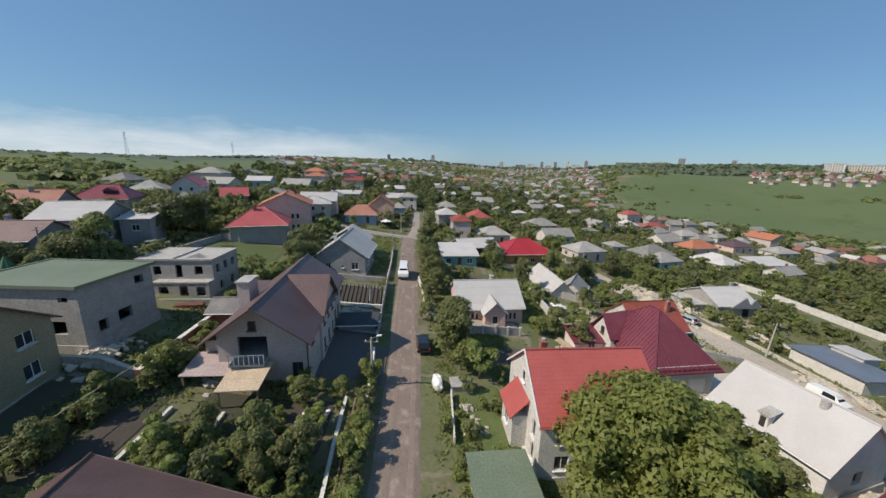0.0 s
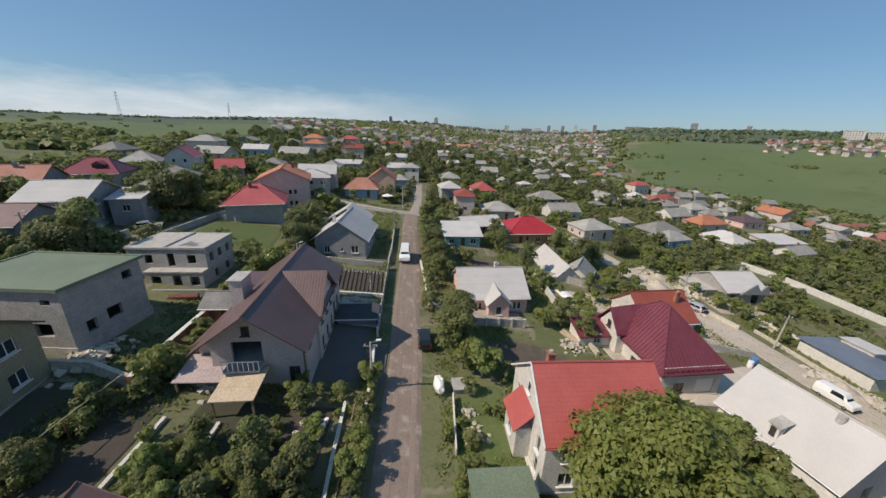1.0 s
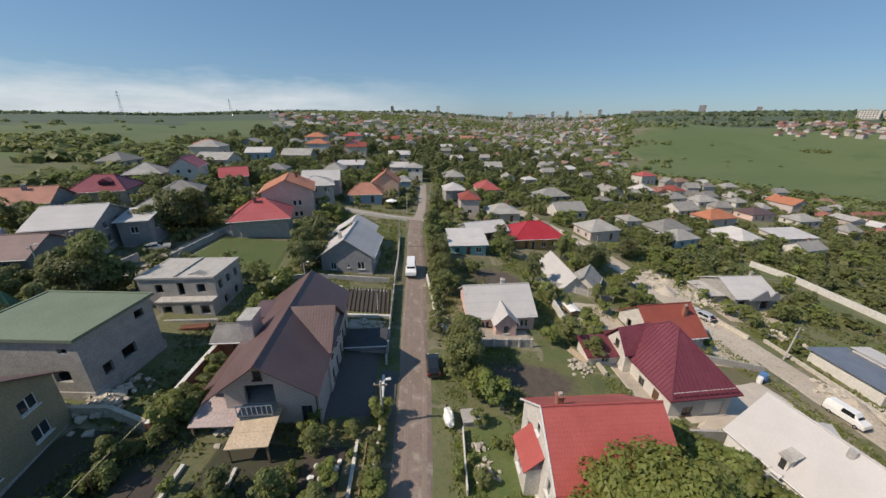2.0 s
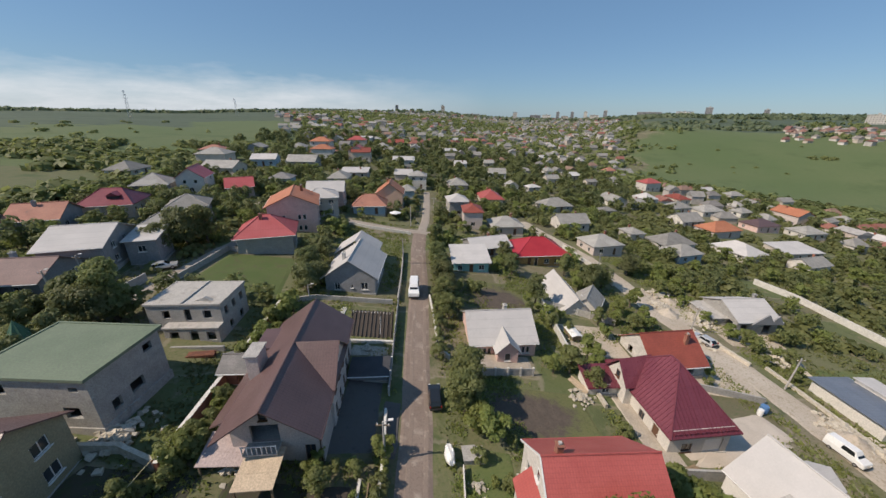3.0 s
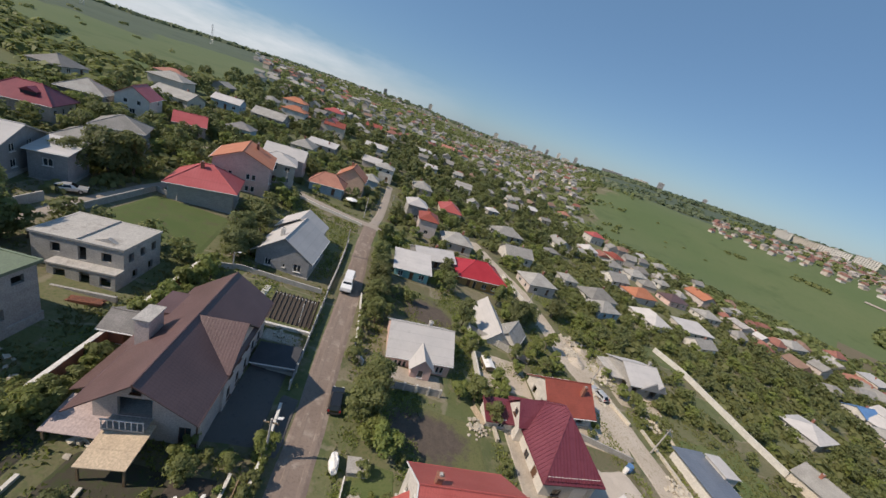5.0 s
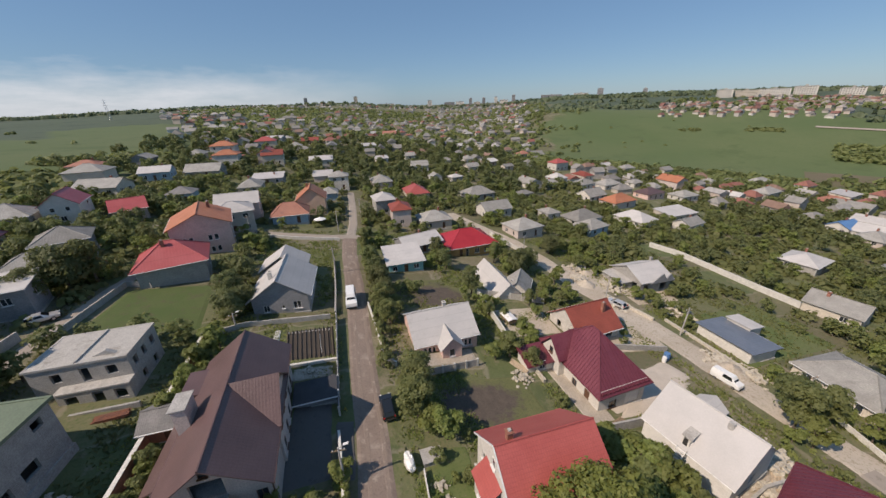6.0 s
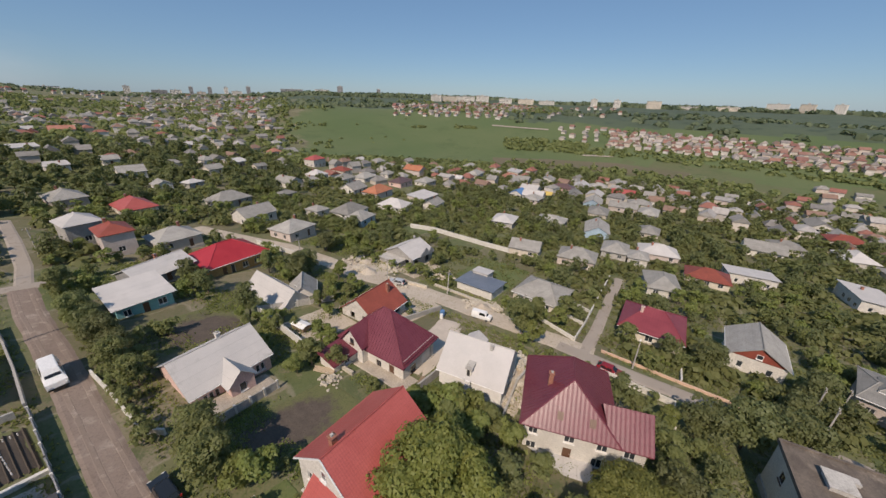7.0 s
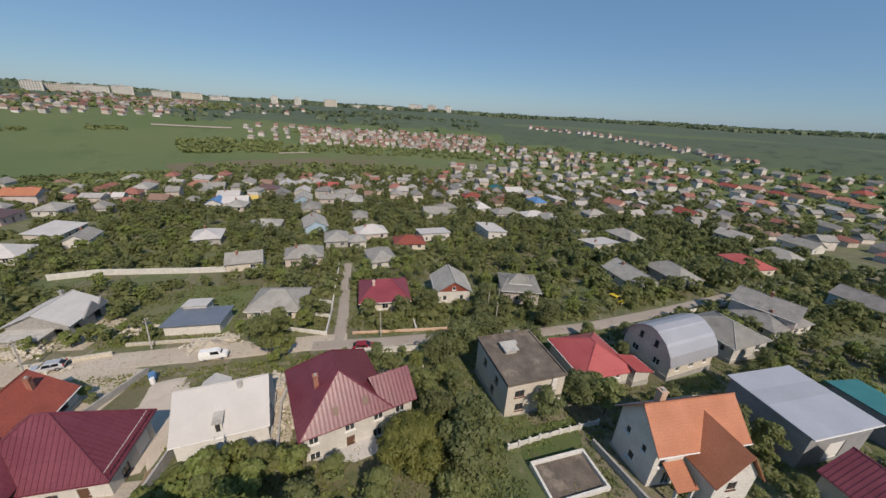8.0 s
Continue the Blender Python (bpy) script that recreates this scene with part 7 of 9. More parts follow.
# ---- rough weeds and low growth in the gardens ----
def weeds(name, count, box_xy, size, material, label, seed, margin=0.3):
    gen, rng, spots_list = np.random.default_rng(seed), random.Random(seed), []
    while len(spots_list) < count:
        x, y = rng.uniform(*box_xy[:2]), rng.uniform(*box_xy[2:])
        if noise.noise(Vector((x / 6, y / 6, seed))) + 0.4 * noise.noise(Vector((x / 1.7, y / 1.7, seed))) > -0.12 and not taken(x, y, margin):
            spots_list.append((x, y, gz(x, y)))
    base, per = np.array(spots_list), 6
    pos = np.repeat(base, per, 0) + gen.normal(size=(count * per, 3)) * (size, size, 0.02)
    d = gen.normal(size=(count * per, 3)) * (1, 1, 0)
    d /= np.linalg.norm(d, axis=1)[:, None]
    s = size * gen.uniform(0.5, 1.3, (count * per, 1))
    lean = gen.normal(size=(count * per, 3)) * (0.5, 0.5, 0) + (0, 0, 0.75)
    tri = np.stack([pos - d * s * 0.45 - (0, 0, 0.05), pos + d * s * 0.45 - (0, 0, 0.05), pos + lean * s * 0.8], 1).reshape(-1, 3)
    me = bpy.data.meshes.new(name)
    me.from_pydata(tri.tolist(), [], np.arange(len(tri)).reshape(-1, 3).tolist())
    me.materials.append(material)
    tagged(new(name, me), label, "weeds", kind="stuff")


weeds("weeds", 9000, (-30, 62, 12, 105), 0.42, LEAF["fresh"], "rough weeds and low growth in the gardens", 41)
weeds("weeds", 7000, (14, 75, -75, 40), 0.45, LEAF["fruit"], "rough weeds and low growth between the plots", 42)
weeds("weeds", 9000, (55, 150, -120, 120), 0.6, LEAF["fruit"], "rough weeds and low growth on the lower gardens", 43)
weeds("weeds", 5000, (-100, -25, 20, 130), 0.5, LEAF["dark"], "rough weeds and low growth on the upper gardens", 44)
weeds("weeds", 1800, (0.2, 8.6, 14, 46), 0.3, LEAF["fresh"], "rough weeds beside the dirt street", 45, -3)


# ---- far woods, bushes and town, too many to count ----
def far_clumps(name, spots_list, per, leaf, material, label, category):
    gen = np.random.default_rng(5)
    quads = []
    for x, y, r, hgt in spots_list:
        z = gz(x, y)
        d = gen.normal(size=(per, 3))
        d /= np.linalg.norm(d, axis=1)[:, None]
        d[:, 2] = np.abs(d[:, 2])
        pos = np.array([x, y, z + hgt * 0.2]) + d * np.array([r, r, hgt * 0.8]) * gen.uniform(0.55, 1.1, (per, 1))
        nrm = d + gen.normal(size=(per, 3)) * 0.3 + (0, 0, 0.35)
        side = np.cross(nrm, gen.normal(size=(per, 3)))
        side /= np.linalg.norm(side, axis=1)[:, None]
        up = np.cross(nrm / np.linalg.norm(nrm, axis=1)[:, None], side)
        s = leaf * r * gen.uniform(0.6, 1.3, (per, 1))
        quads.append(np.stack([pos - side * s, pos - up * s, pos + side * s, pos + up * s], 1).reshape(-1, 3))
    pts = np.concatenate(quads)
    me = bpy.data.meshes.new(name)
    me.from_pydata(pts.tolist(), [], np.arange(len(pts)).reshape(-1, 4).tolist())
    me.materials.append(material)
    return tagged(new(name, me), label, category, kind="stuff")


def polar(rng, az0, az1, r0, r1):
    az, r = radians(rng.uniform(az0, az1)), math.sqrt(rng.uniform(r0 * r0, r1 * r1))
    return r * math.sin(az), r * math.cos(az)


rf = random.Random(9)
far_spots, bush_spots, wood_spots = [], [], []


def sow(store, count, az0, az1, r0, r1, wide, tall, mask=None):
    """Clump places in a sector of the land around; mask: keeps those where it is true."""
    for _ in range(count):
        x, y = polar(rf, az0, az1, r0, r1)
        if mask is None or mask(x, y):
            store.append((x, y, rf.uniform(*wide), rf.uniform(*tall)))


# trees among the far village houses, along the meadow's foot and round the estates
sow(far_spots, 2900, -24, 26, 300, 1000, (2.2, 4.2), (3.0, 5.5))
sow(far_spots, 700, 24, 58, 280, 325, (2.0, 4.0), (2.5, 5.0))
sow(far_spots, 700, 58, 150, 290, 350, (2.0, 4.0), (2.5, 5.0))
sow(far_spots, 420, 20, 31, 300, 640, (1.6, 3.4), (1.8, 4.0), lambda x, y: noise.noise(Vector((x / 45, y / 30, 3.0))) > 0.12)
sow(far_spots, 240, 72, 102, 425, 500, (1.6, 2.8), (2.0, 3.4))
sow(far_spots, 170, 58, 70, 395, 432, (2.5, 4.5), (2.5, 4.5))
sow(far_spots, 160, 68, 102, 395, 424, (2.2, 3.6), (2.0, 3.6))
sow(far_spots, 420, 102, 150, 350, 470, (2.2, 4.2), (2.5, 5.0))
sow(far_spots, 260, 42, 66, 560, 900, (3.0, 5.0), (3.5, 6.0))
# scrub below the upper meadow, and a few hedges on the open slopes
sow(bush_spots, 2600, -80, -22, 112, 240, (1.3, 3.6), (1.2, 3.8), lambda x, y: x < -96 and noise.noise(Vector((x / 40, y / 40, 6.0))) + 0.5 * noise.noise(Vector((x / 13, y / 13, 2.0))) > -0.2)
sow(bush_spots, 160, -60, -20, 235, 420, (1.2, 2.6), (1.0, 2.4), lambda x, y: noise.noise(Vector((x / 60, y / 22, 6.0))) > 0.22)
sow(bush_spots, 30, 50.2, 53.4, 468, 477, (1.6, 3.2), (1.2, 2.4))
sow(bush_spots, 22, 43.4, 45.6, 464, 473, (1.4, 3.0), (1.2, 2.2))
sow(bush_spots, 60, 27, 56, 340, 560, (1.2, 2.4), (0.8, 1.8), lambda x, y: noise.noise(Vector((x / 70, y / 30, 2.0))) > 0.2)
# closed woods on the ridges
sow(wood_spots, 700, -66, -34, 1150, 1420, (6, 11), (3, 5))
sow(wood_spots, 300, -36, -20, 1150, 1420, (6, 11), (3, 5))
sow(wood_spots, 600, 23, 58, 1080, 1320, (6, 11), (3, 5))
sow(wood_spots, 700, 58, 104, 1080, 1320, (6, 11), (3, 5))
sow(wood_spots, 700, 104, 156, 1080, 1320, (6, 11), (3, 5))
sow(wood_spots, 300, -22, 24, 1150, 1500, (4, 9), (3, 6))
sow(wood_spots, 420, 58, 100, 505, 760, (3, 6), (2.5, 4.5), lambda x, y: noise.noise(Vector((x / 50, y / 50, 8.0))) > 0.0)
sow(wood_spots, 300, 24, 44, 560, 900, (3, 7), (2.5, 4.5), lambda x, y: noise.noise(Vector((x / 60, y / 60, 8.0))) > 0.0)


def thicket(count, x0, x1, y0, y1, wide, tall, margin):
    """Low fruit bushes and vines that fill the gardens between the houses."""
    out = []
    while len(out) < count:
        x, y = rf.uniform(x0, x1), rf.uniform(y0, y1)
        if not taken(x, y, margin) and math.hypot(x, y) < 315 and not (56 < x < 87 and 38 < y < 64) and not (55 < x < 77 and 18 < y < 34) and noise.noise(Vector((x / 16, y / 16, 4.0))) > -0.25:
            out.append((x, y, rf.uniform(*wide), rf.uniform(*tall)))
    return out


low_growth = thicket(2300, 60, 175, -150, 150, (0.9, 2.2), (0.9, 2.6), 1.0) + thicket(2600, 150, 310, -250, 250, (1.2, 2.8), (1.2, 3.2), 1.0) + thicket(2200, -95, 120, 108, 300, (1.0, 2.4), (1.0, 2.8), 1.0) + thicket(500, -100, -52, 40, 130, (0.9, 2.0), (0.8, 2.2), 1.0)
far_clumps("garden_thicket", low_growth, 24, 0.38, LEAF["fruit"], "dense green fruit bushes and vines in the village gardens", "bushes")
far_clumps("village_trees", far_spots, 22, 0.42, LEAF["fruit"], "dense dark trees between far village houses", "trees")
far_clumps("bushes", bush_spots, 24, 0.36, LEAF["fruit"], "scattered bushes on the green slopes", "bushes")
far_clumps("woods", wood_spots, 12, 0.75, LEAF["wood"], "distant woods along the hills, haze mixed into their green", "woods")


def far_houses(name, places, roofs, walls, label, size=1.0):
    """Many small far houses: walls in one mesh, roofs in another."""
    rng = random.Random(13)
    wv, wf, rv, rfc = [], [], [], []
    for x, y in places:
        L, W, H = rng.uniform(7, 11) * size, rng.uniform(6, 8.5) * size, rng.choice((3, 3, 3.4, 5.6)) * size
        a, z = radians(rng.choice((5, 95)) + rng.uniform(-12, 12)), gz(x, y)
        c, s = math.cos(a), math.sin(a)
        place = lambda u, v, q: (x + u * c - v * s, y + u * s + v * c, z + q)
        k = len(wv)
        wv += [place(u * L / 2, v * W / 2, q) for q in (-2, H) for u, v in ((-1, -1), (1, -1), (1, 1), (-1, 1))]
        wf += [(k, k + 1, k + 5, k + 4), (k + 1, k + 2, k + 6, k + 5), (k + 2, k + 3, k + 7, k + 6), (k + 3, k, k + 4, k + 7)]
        k = len(rv)
        run, up = rng.choice((1.0, 0.35)) * (L / 2 + 0.4), rng.uniform(1.5, 2.8)
        rv += [place(u * (L / 2 + 0.4), v * (W / 2 + 0.5), H) for u, v in ((-1, -1), (1, -1), (1, 1), (-1, 1))] + [place(-run, 0, H + up), place(run, 0, H + up)]
        rfc += [(k, k + 1, k + 5, k + 4), (k + 2, k + 3, k + 4, k + 5), (k + 1, k + 2, k + 5), (k + 3, k, k + 4), (k + 3, k + 2, k + 1, k)]
    for nm, v, f, m in ((name + "_walls", wv, wf, walls), (name + "_roofs", rv, rfc, roofs)):
        me = bpy.data.meshes.new(nm)
        me.from_pydata(v, [], f)
        me.materials.append(m)
        tagged(new(nm, me), label, "houses", kind="stuff")


far_grey_roofs = islands("far_grey_roofs", [(0.3, 0.29, 0.27), (0.25, 0.24, 0.22), (0.34, 0.33, 0.31), (0.42, 0.4, 0.38), (0.28, 0.27, 0.25), (0.22, 0.21, 0.2), (0.3, 0.13, 0.1), (0.26, 0.17, 0.13)])
far_red_roofs = islands("far_red_roofs", [(0.27, 0.15, 0.12), (0.31, 0.17, 0.13), (0.24, 0.12, 0.1), (0.4, 0.36, 0.33), (0.3, 0.21, 0.17), (0.26, 0.235, 0.22)])
far_walls = islands("far_walls", [(0.62, 0.58, 0.53), (0.7, 0.67, 0.63), (0.58, 0.51, 0.44), (0.62, 0.53, 0.47), (0.68, 0.62, 0.56), (0.5, 0.47, 0.44)])
town, red_rows = [], []


def settle(store, count, az0, az1, r0, r1, gap):
    tries = 0
    n0 = len(store)
    while len(store) - n0 < count and tries < count * 20:
        tries += 1
        x, y = polar(rf, az0, az1, r0, r1)
        if taken(x, y, 6) or any((x - a) ** 2 + (y - b) ** 2 < gap * gap for a, b in store[-160:]):
            continue
        store.append((x, y))


settle(town, 250, -26, 25, 240, 620, 14)
settle(town, 260, -26, 24, 600, 1300, 14)
settle(town, 110, 8, 24, 420, 1100, 11)
settle(town, 150, 30, 105, 215, 300, 12)
settle(town, 130, 95, 150, 230, 370, 13)
settle(town, 60, 104, 150, 380, 450, 13)
settle(red_rows, 130, 41, 58, 525, 700, 12)
settle(red_rows, 120, 50, 62, 640, 900, 15)
settle(red_rows, 210, 73, 101, 425, 492, 7.5)
settle(red_rows, 22, 66, 74, 440, 500, 14)
settle(red_rows, 30, 101, 118, 400, 440, 13)
settle(red_rows, 36, 58, 74, 540, 900, 16)
for k in range(34):
    az = 108 + k * 0.85 + rf.uniform(-0.3, 0.3)
    rr = 588 - 4.1 * (az - 109) + rf.uniform(-8, 8)
    red_rows.append((rr * math.sin(radians(az)), rr * math.cos(radians(az))))
far_houses("far_village", town, far_grey_roofs, far_walls, "far village houses with grey and pale roofs", 0.84)
far_houses("far_estate", red_rows, far_red_roofs, far_walls, "far estate of pale houses with reddish roofs", 0.66)


# apartment blocks on the skyline
def apartment_block(x, y, rz, L, W, floors, tone):
    H = floors * 2.9
    h = thing("apartment_building", x, y, gz(x, y), rz, "pale concrete apartment building on the far skyline", "building", "skyline buildings")
    bm = bmesh.new()
    box(bm, -L / 2, L / 2, -W / 2, W / 2, -4, H)
    part("wall", bm, WALL[tone], h)
    bm = bmesh.new()
    for k in range(floors):
        for sy in (-1, 1):
            for i in range(int(L / 3.4)):
                u = -L / 2 + 1.7 + i * 3.4
                y0, y1 = sorted((sy * (W / 2), sy * (W / 2 + 0.05)))
                box(bm, u - 0.8, u + 0.8, y0, y1, k * 2.9 + 0.9, k * 2.9 + 2.3)
    tagged(part("glazing", bm, glass, h), kind="stuff")
    bm = bmesh.new()
    box(bm, -L / 2 - 0.3, L / 2 + 0.3, -W / 2 - 0.3, W / 2 + 0.3, H, H + 0.6)
    part("roof", bm, concrete, h)
    bm = bmesh.new()
    box(bm, -2, 2, -2, 2, H + 0.6, H + 3)
    part("stair_head", bm, concrete, h)


for az, r, L, fl, tone in ((9, 1450, 16, 7, "white"), (12, 1480, 40, 4, "grey"), (13.6, 1440, 30, 5, "white"), (15.2, 1420, 11, 9, "grey"), (16.2, 1450, 24, 4, "cream"), (17.2, 1430, 11, 9, "grey"), (19.0, 1400, 11, 9, "white"), (20.2, 1440, 30, 4, "white"), (21.6, 1400, 12, 9, "grey"), (27, 1380, 70, 5, "grey"), (31, 1350, 45, 5, "white"), (33.5, 1330, 18, 9, "grey"), (39, 1300, 12, 6, "grey"),
                           (47.5, 950, 40, 8, "white"), (49.5, 960, 60, 7, "cream"), (52, 980, 70, 7, "white"), (54.5, 990, 50, 8, "white"), (58, 1000, 50, 6, "white"), (61, 1020, 60, 6, "cream"), (64, 1030, 60, 5, "white"), (70.5, 1050, 16, 9, "white"), (73.5, 1060, 16, 10, "white"), (78, 1080, 50, 9, "cream"), (82, 1100, 60, 5, "white"), (86, 1100, 70, 4, "cream"), (90.5, 1120, 60, 9, "white"), (93, 1120, 40, 10, "cream"), (95.5, 1120, 30, 10, "white"), (-2, 1500, 14, 8, "cream"), (-9, 1480, 12, 7, "grey"), (2.5, 1490, 60, 3, "white")):
    near = r < 1130
    apartment_block(r * math.sin(radians(az)), r * math.cos(radians(az)), -az, L * (0.65 if near and L > 20 else 1), 12, max(3, round(fl * (0.62 if near else 1))), tone)


# bank of low white cloud behind the skyline
def cloud_bank():
    m, nt, bsdf = shader("low_cloud")
    co = nt.nodes.new("ShaderNodeTexCoord").outputs["UV"]
    sep = nt.nodes.new("ShaderNodeSeparateXYZ")
    nt.links.new(co, sep.inputs[0])
    stretch = nt.nodes.new("ShaderNodeMapping")
    stretch.inputs["Scale"].default_value = (0.011, 0.045, 1)
    nt.links.new(co, stretch.inputs["Vector"])
    n = noisy(nt, stretch.outputs[0], 0.16, 7, 0.6)
    low = span(nt, sep.outputs[1], 190, 600, 0.85, -0.12)
    cover = calc(nt, "MULTIPLY", span(nt, calc(nt, "ADD", n, calc(nt, "SUBTRACT", low, 0.5)), 0.3, 0.95, 0.0, 0.68), span(nt, sep.outputs[0], radians(-22) * 4300, radians(5) * 4300, 1.0, 0.0))
    em = nt.nodes.new("ShaderNodeEmission")
    em.inputs[0].default_value, em.inputs[1].default_value = (0.88, 0.92, 0.96, 1), 0.72
    tp, mx = nt.nodes.new("ShaderNodeBsdfTransparent"), nt.nodes.new("ShaderNodeMixShader")
    nt.links.new(cover, mx.inputs[0])
    nt.links.new(tp.outputs[0], mx.inputs[1])
    nt.links.new(em.outputs[0], mx.inputs[2])
    nt.links.new(mx.outputs[0], nt.nodes["Material Output"].inputs[0])
    bm = bmesh.new()
    uv = bm.loops.layers.uv.verify()
    R, rows = 4300, []
    for k in range(61):
        a = radians(-75 + k * 1.35)
        rows.append([(bm.verts.new((R * math.sin(a), R * math.cos(a), z)), (R * a, z)) for z in (20, 760)])
    for p, q in zip(rows, rows[1:]):
        f = bm.faces.new((p[0][0], q[0][0], q[1][0], p[1][0]))
        for lp, (_, t) in zip(f.loops, (p[0], q[0], q[1], p[1])):
            lp[uv].uv = t
    me = bpy.data.meshes.new("cloud_bank")
    bm.to_mesh(me)
    bm.free()
    me.materials.append(m)
    ob = new("cloud_bank", me)
    ob.visible_shadow = False
    tagged(ob, "low bank of white cloud over the horizon", "cloud", kind="structure")


cloud_bank()


# ---- walls, fences and kerbs ----
def wall_line(name, pts, height, thick, material, label, category="wall", base=0.5, cap=None, step=2.5):
    """A garden wall that follows the ground, in straight bays."""
    bm = bmesh.new()
    line = []
    for (x0, y0), (x1, y1) in zip(pts, pts[1:]):
        n = max(1, round(math.hypot(x1 - x0, y1 - y0) / step))
        line += [(x0 + (x1 - x0) * k / n, y0 + (y1 - y0) * k / n) for k in range(n)]
    line.append(pts[-1])
    rings = []
    for i, (x, y) in enumerate(line):
        a, b = line[max(0, i - 1)], line[min(len(line) - 1, i + 1)]
        d = Vector((b[0] - a[0], b[1] - a[1])).normalized()
        z = gz(x, y)
        nx, ny = -d.y * thick / 2, d.x * thick / 2
        rings.append([bm.verts.new(p) for p in ((x + nx, y + ny, z - base), (x - nx, y - ny, z - base), (x - nx, y - ny, z + height), (x + nx, y + ny, z + height))])
    for p, q in zip(rings, rings[1:]):
        for k in range(4):
            bm.faces.new((p[k], p[(k + 1) % 4], q[(k + 1) % 4], q[k]))
    bm.faces.new(rings[0])
    bm.faces.new(rings[-1][::-1])
    h = tagged(part(name, bm, material), label, category)
    if cap:
        bm = bmesh.new()
        for (x, y), (x1, y1) in zip(line, line[1:]):
            d = Vector((x1 - x, y1 - y)).normalized()
            n = Vector((-d.y, d.x)) * (thick / 2 + 0.05)
            z0, z1 = gz(x, y) + height, gz(x1, y1) + height
            prism(bm, [(x + n.x, y + n.y, z0), (x - n.x, y - n.y, z0), (x1 - n.x, y1 - n.y, z1), (x1 + n.x, y1 + n.y, z1)], (0, 0, 0.08))
        weld(bm, 0.06)
        part("coping", bm, cap, h)
    return h


def panel_fence(pts, height, material, label, bay=2.4, post=0.22):
    """A fence of posts with a panel between each two."""
    for (x0, y0), (x1, y1) in zip(pts, pts[1:]):
        n = max(1, round(math.hypot(x1 - x0, y1 - y0) / bay))
        ang = math.degrees(math.atan2(y1 - y0, x1 - x0))
        long = math.hypot(x1 - x0, y1 - y0) / n
        f = thing("fence", x0, y0, 0, ang, label, "fence")
        for k in range(n + 1):
            x, y = x0 + (x1 - x0) * k / n, y0 + (y1 - y0) * k / n
            z = gz(x, y)
            bm = bmesh.new()
            box(bm, k * long - post / 2, k * long + post / 2, -post / 2, post / 2, z - 0.5, z + height + 0.15)
            part("post", bm, limewash, f)
            if k < n:
                z2 = gz(x + (x1 - x0) / n, y + (y1 - y0) / n)
                bm = bmesh.new()
                a, b = k * long + post / 2, (k + 1) * long - post / 2
                prism(bm, [(a, -0.05, z - 0.4), (b, -0.05, z2 - 0.4), (b, -0.05, z2 + height), (a, -0.05, z + height)], (0, 0.1, 0))
                part("panel", bm, material, f)


wall_line("garden_wall", [(-26.2, 26.6), (-26.6, 30), (-27.4, 43), (-28.3, 56)], 1.5, 0.35, WALL["brick"], "long brick garden wall with a pale concrete coping", cap=limewash)
wall_line("garden_wall", [(-28.3, 56), (-24, 58.4), (-11.0, 60.2)], 0.9, 0.25, concrete, "low concrete plot wall")
wall_line("garden_wall", [(-27, 27.2), (-31, 28.2), (-35, 27.6)], 1.1, 0.4, rubble_mat, "rough rubble retaining wall")
wall_line("garden_wall", [(-5.7, 14), (-6.1, 19.7), (-6.6, 26.2), (-6.8, 29.7), (-7.7, 36.2)], 1.1, 0.28, limewash, "whitewashed street wall before the gardens")
panel_fence([(-7.9, 39.2), (-9.0, 50.0), (-9.9, 59.5)], 1.3, WALL["grey"], "grey panel fence with pale posts along the street", 2.6)
wall_line("garden_wall", [(-10.2, 61), (-10.9, 70), (-12.4, 84)], 1.0, 0.25, concrete, "grey concrete street wall")
wall_line("kerb", [(-7.5, 17.5), (-8.2, 22.8), (-8.75, 28.4)], 0.28, 0.28, limewash, "pale concrete garden kerb", "kerb", 0.2)
wall_line("kerb", [(-6.95, 18.5), (-7.5, 24), (-7.9, 28.6)], 0.16, 0.1, timber, "thin timber bed edge", "kerb", 0.2)
wall_line("kerb", [(-21.6, 17.6), (-21.9, 24.4)], 0.28, 0.3, limewash, "pale concrete garden kerb", "kerb", 0.2)
wall_line("kerb", [(-17.2, 17.6), (-17.8, 24.6)], 0.25, 0.28, limewash, "pale concrete garden kerb", "kerb", 0.2)
wall_line("kerb", [(-15.7, 48.2), (-9.0, 49.3)], 0.45, 0.4, limewash, "pale kerb along a vegetable bed", "kerb", 0.2)
patch("garden_path", [(-18.9, 50.6), (-17.9, 50.7), (-18.2, 57.6), (-19.2, 57.4)], limewash, 0.1, "pale concrete path beside a vegetable bed", "path")
patch("garden_path", [(-14.8, 45.2), (-9.0, 46.0), (-9.2, 48.4), (-15.0, 47.8)], paving, 0.09, "pale paved strip before a vegetable bed", "path")
wall_line("garden_wall", [(-4.6, 64), (-3.5, 58), (-2.2, 48.9), (-0.5, 47.2)], 0.9, 0.25, limewash, "white street wall beside a hedge")
panel_fence([(0.4, 44.2), (11.6, 46.4)], 1.25, concrete, "concrete panel fence before a pink house", 1.9, 0.28)
wall_line("garden_wall", [(17.8, 67.5), (18.3, 58), (18.6, 52.6)], 1.5, 0.25, limewash, "pale rendered yard wall")
panel_fence([(17.8, 67.6), (31.0, 63.6)], 1.4, concrete, "grey concrete panel fence at the back of a yard", 2.2)
wall_line("garden_wall", [(24.6, 33.0), (30, 33.5), (37.2, 34.4)], 1.5, 0.25, concrete, "grey concrete wall before a paved drive")
wall_line("garden_wall", [(36, 48.5), (46.2, 47.0)], 1.1, 0.25, concrete, "grey concrete drive wall")
wall_line("garden_wall", [(19.4, 50.5), (20.6, 42.0)], 0.6, 0.4, rubble_mat, "low rubble border")
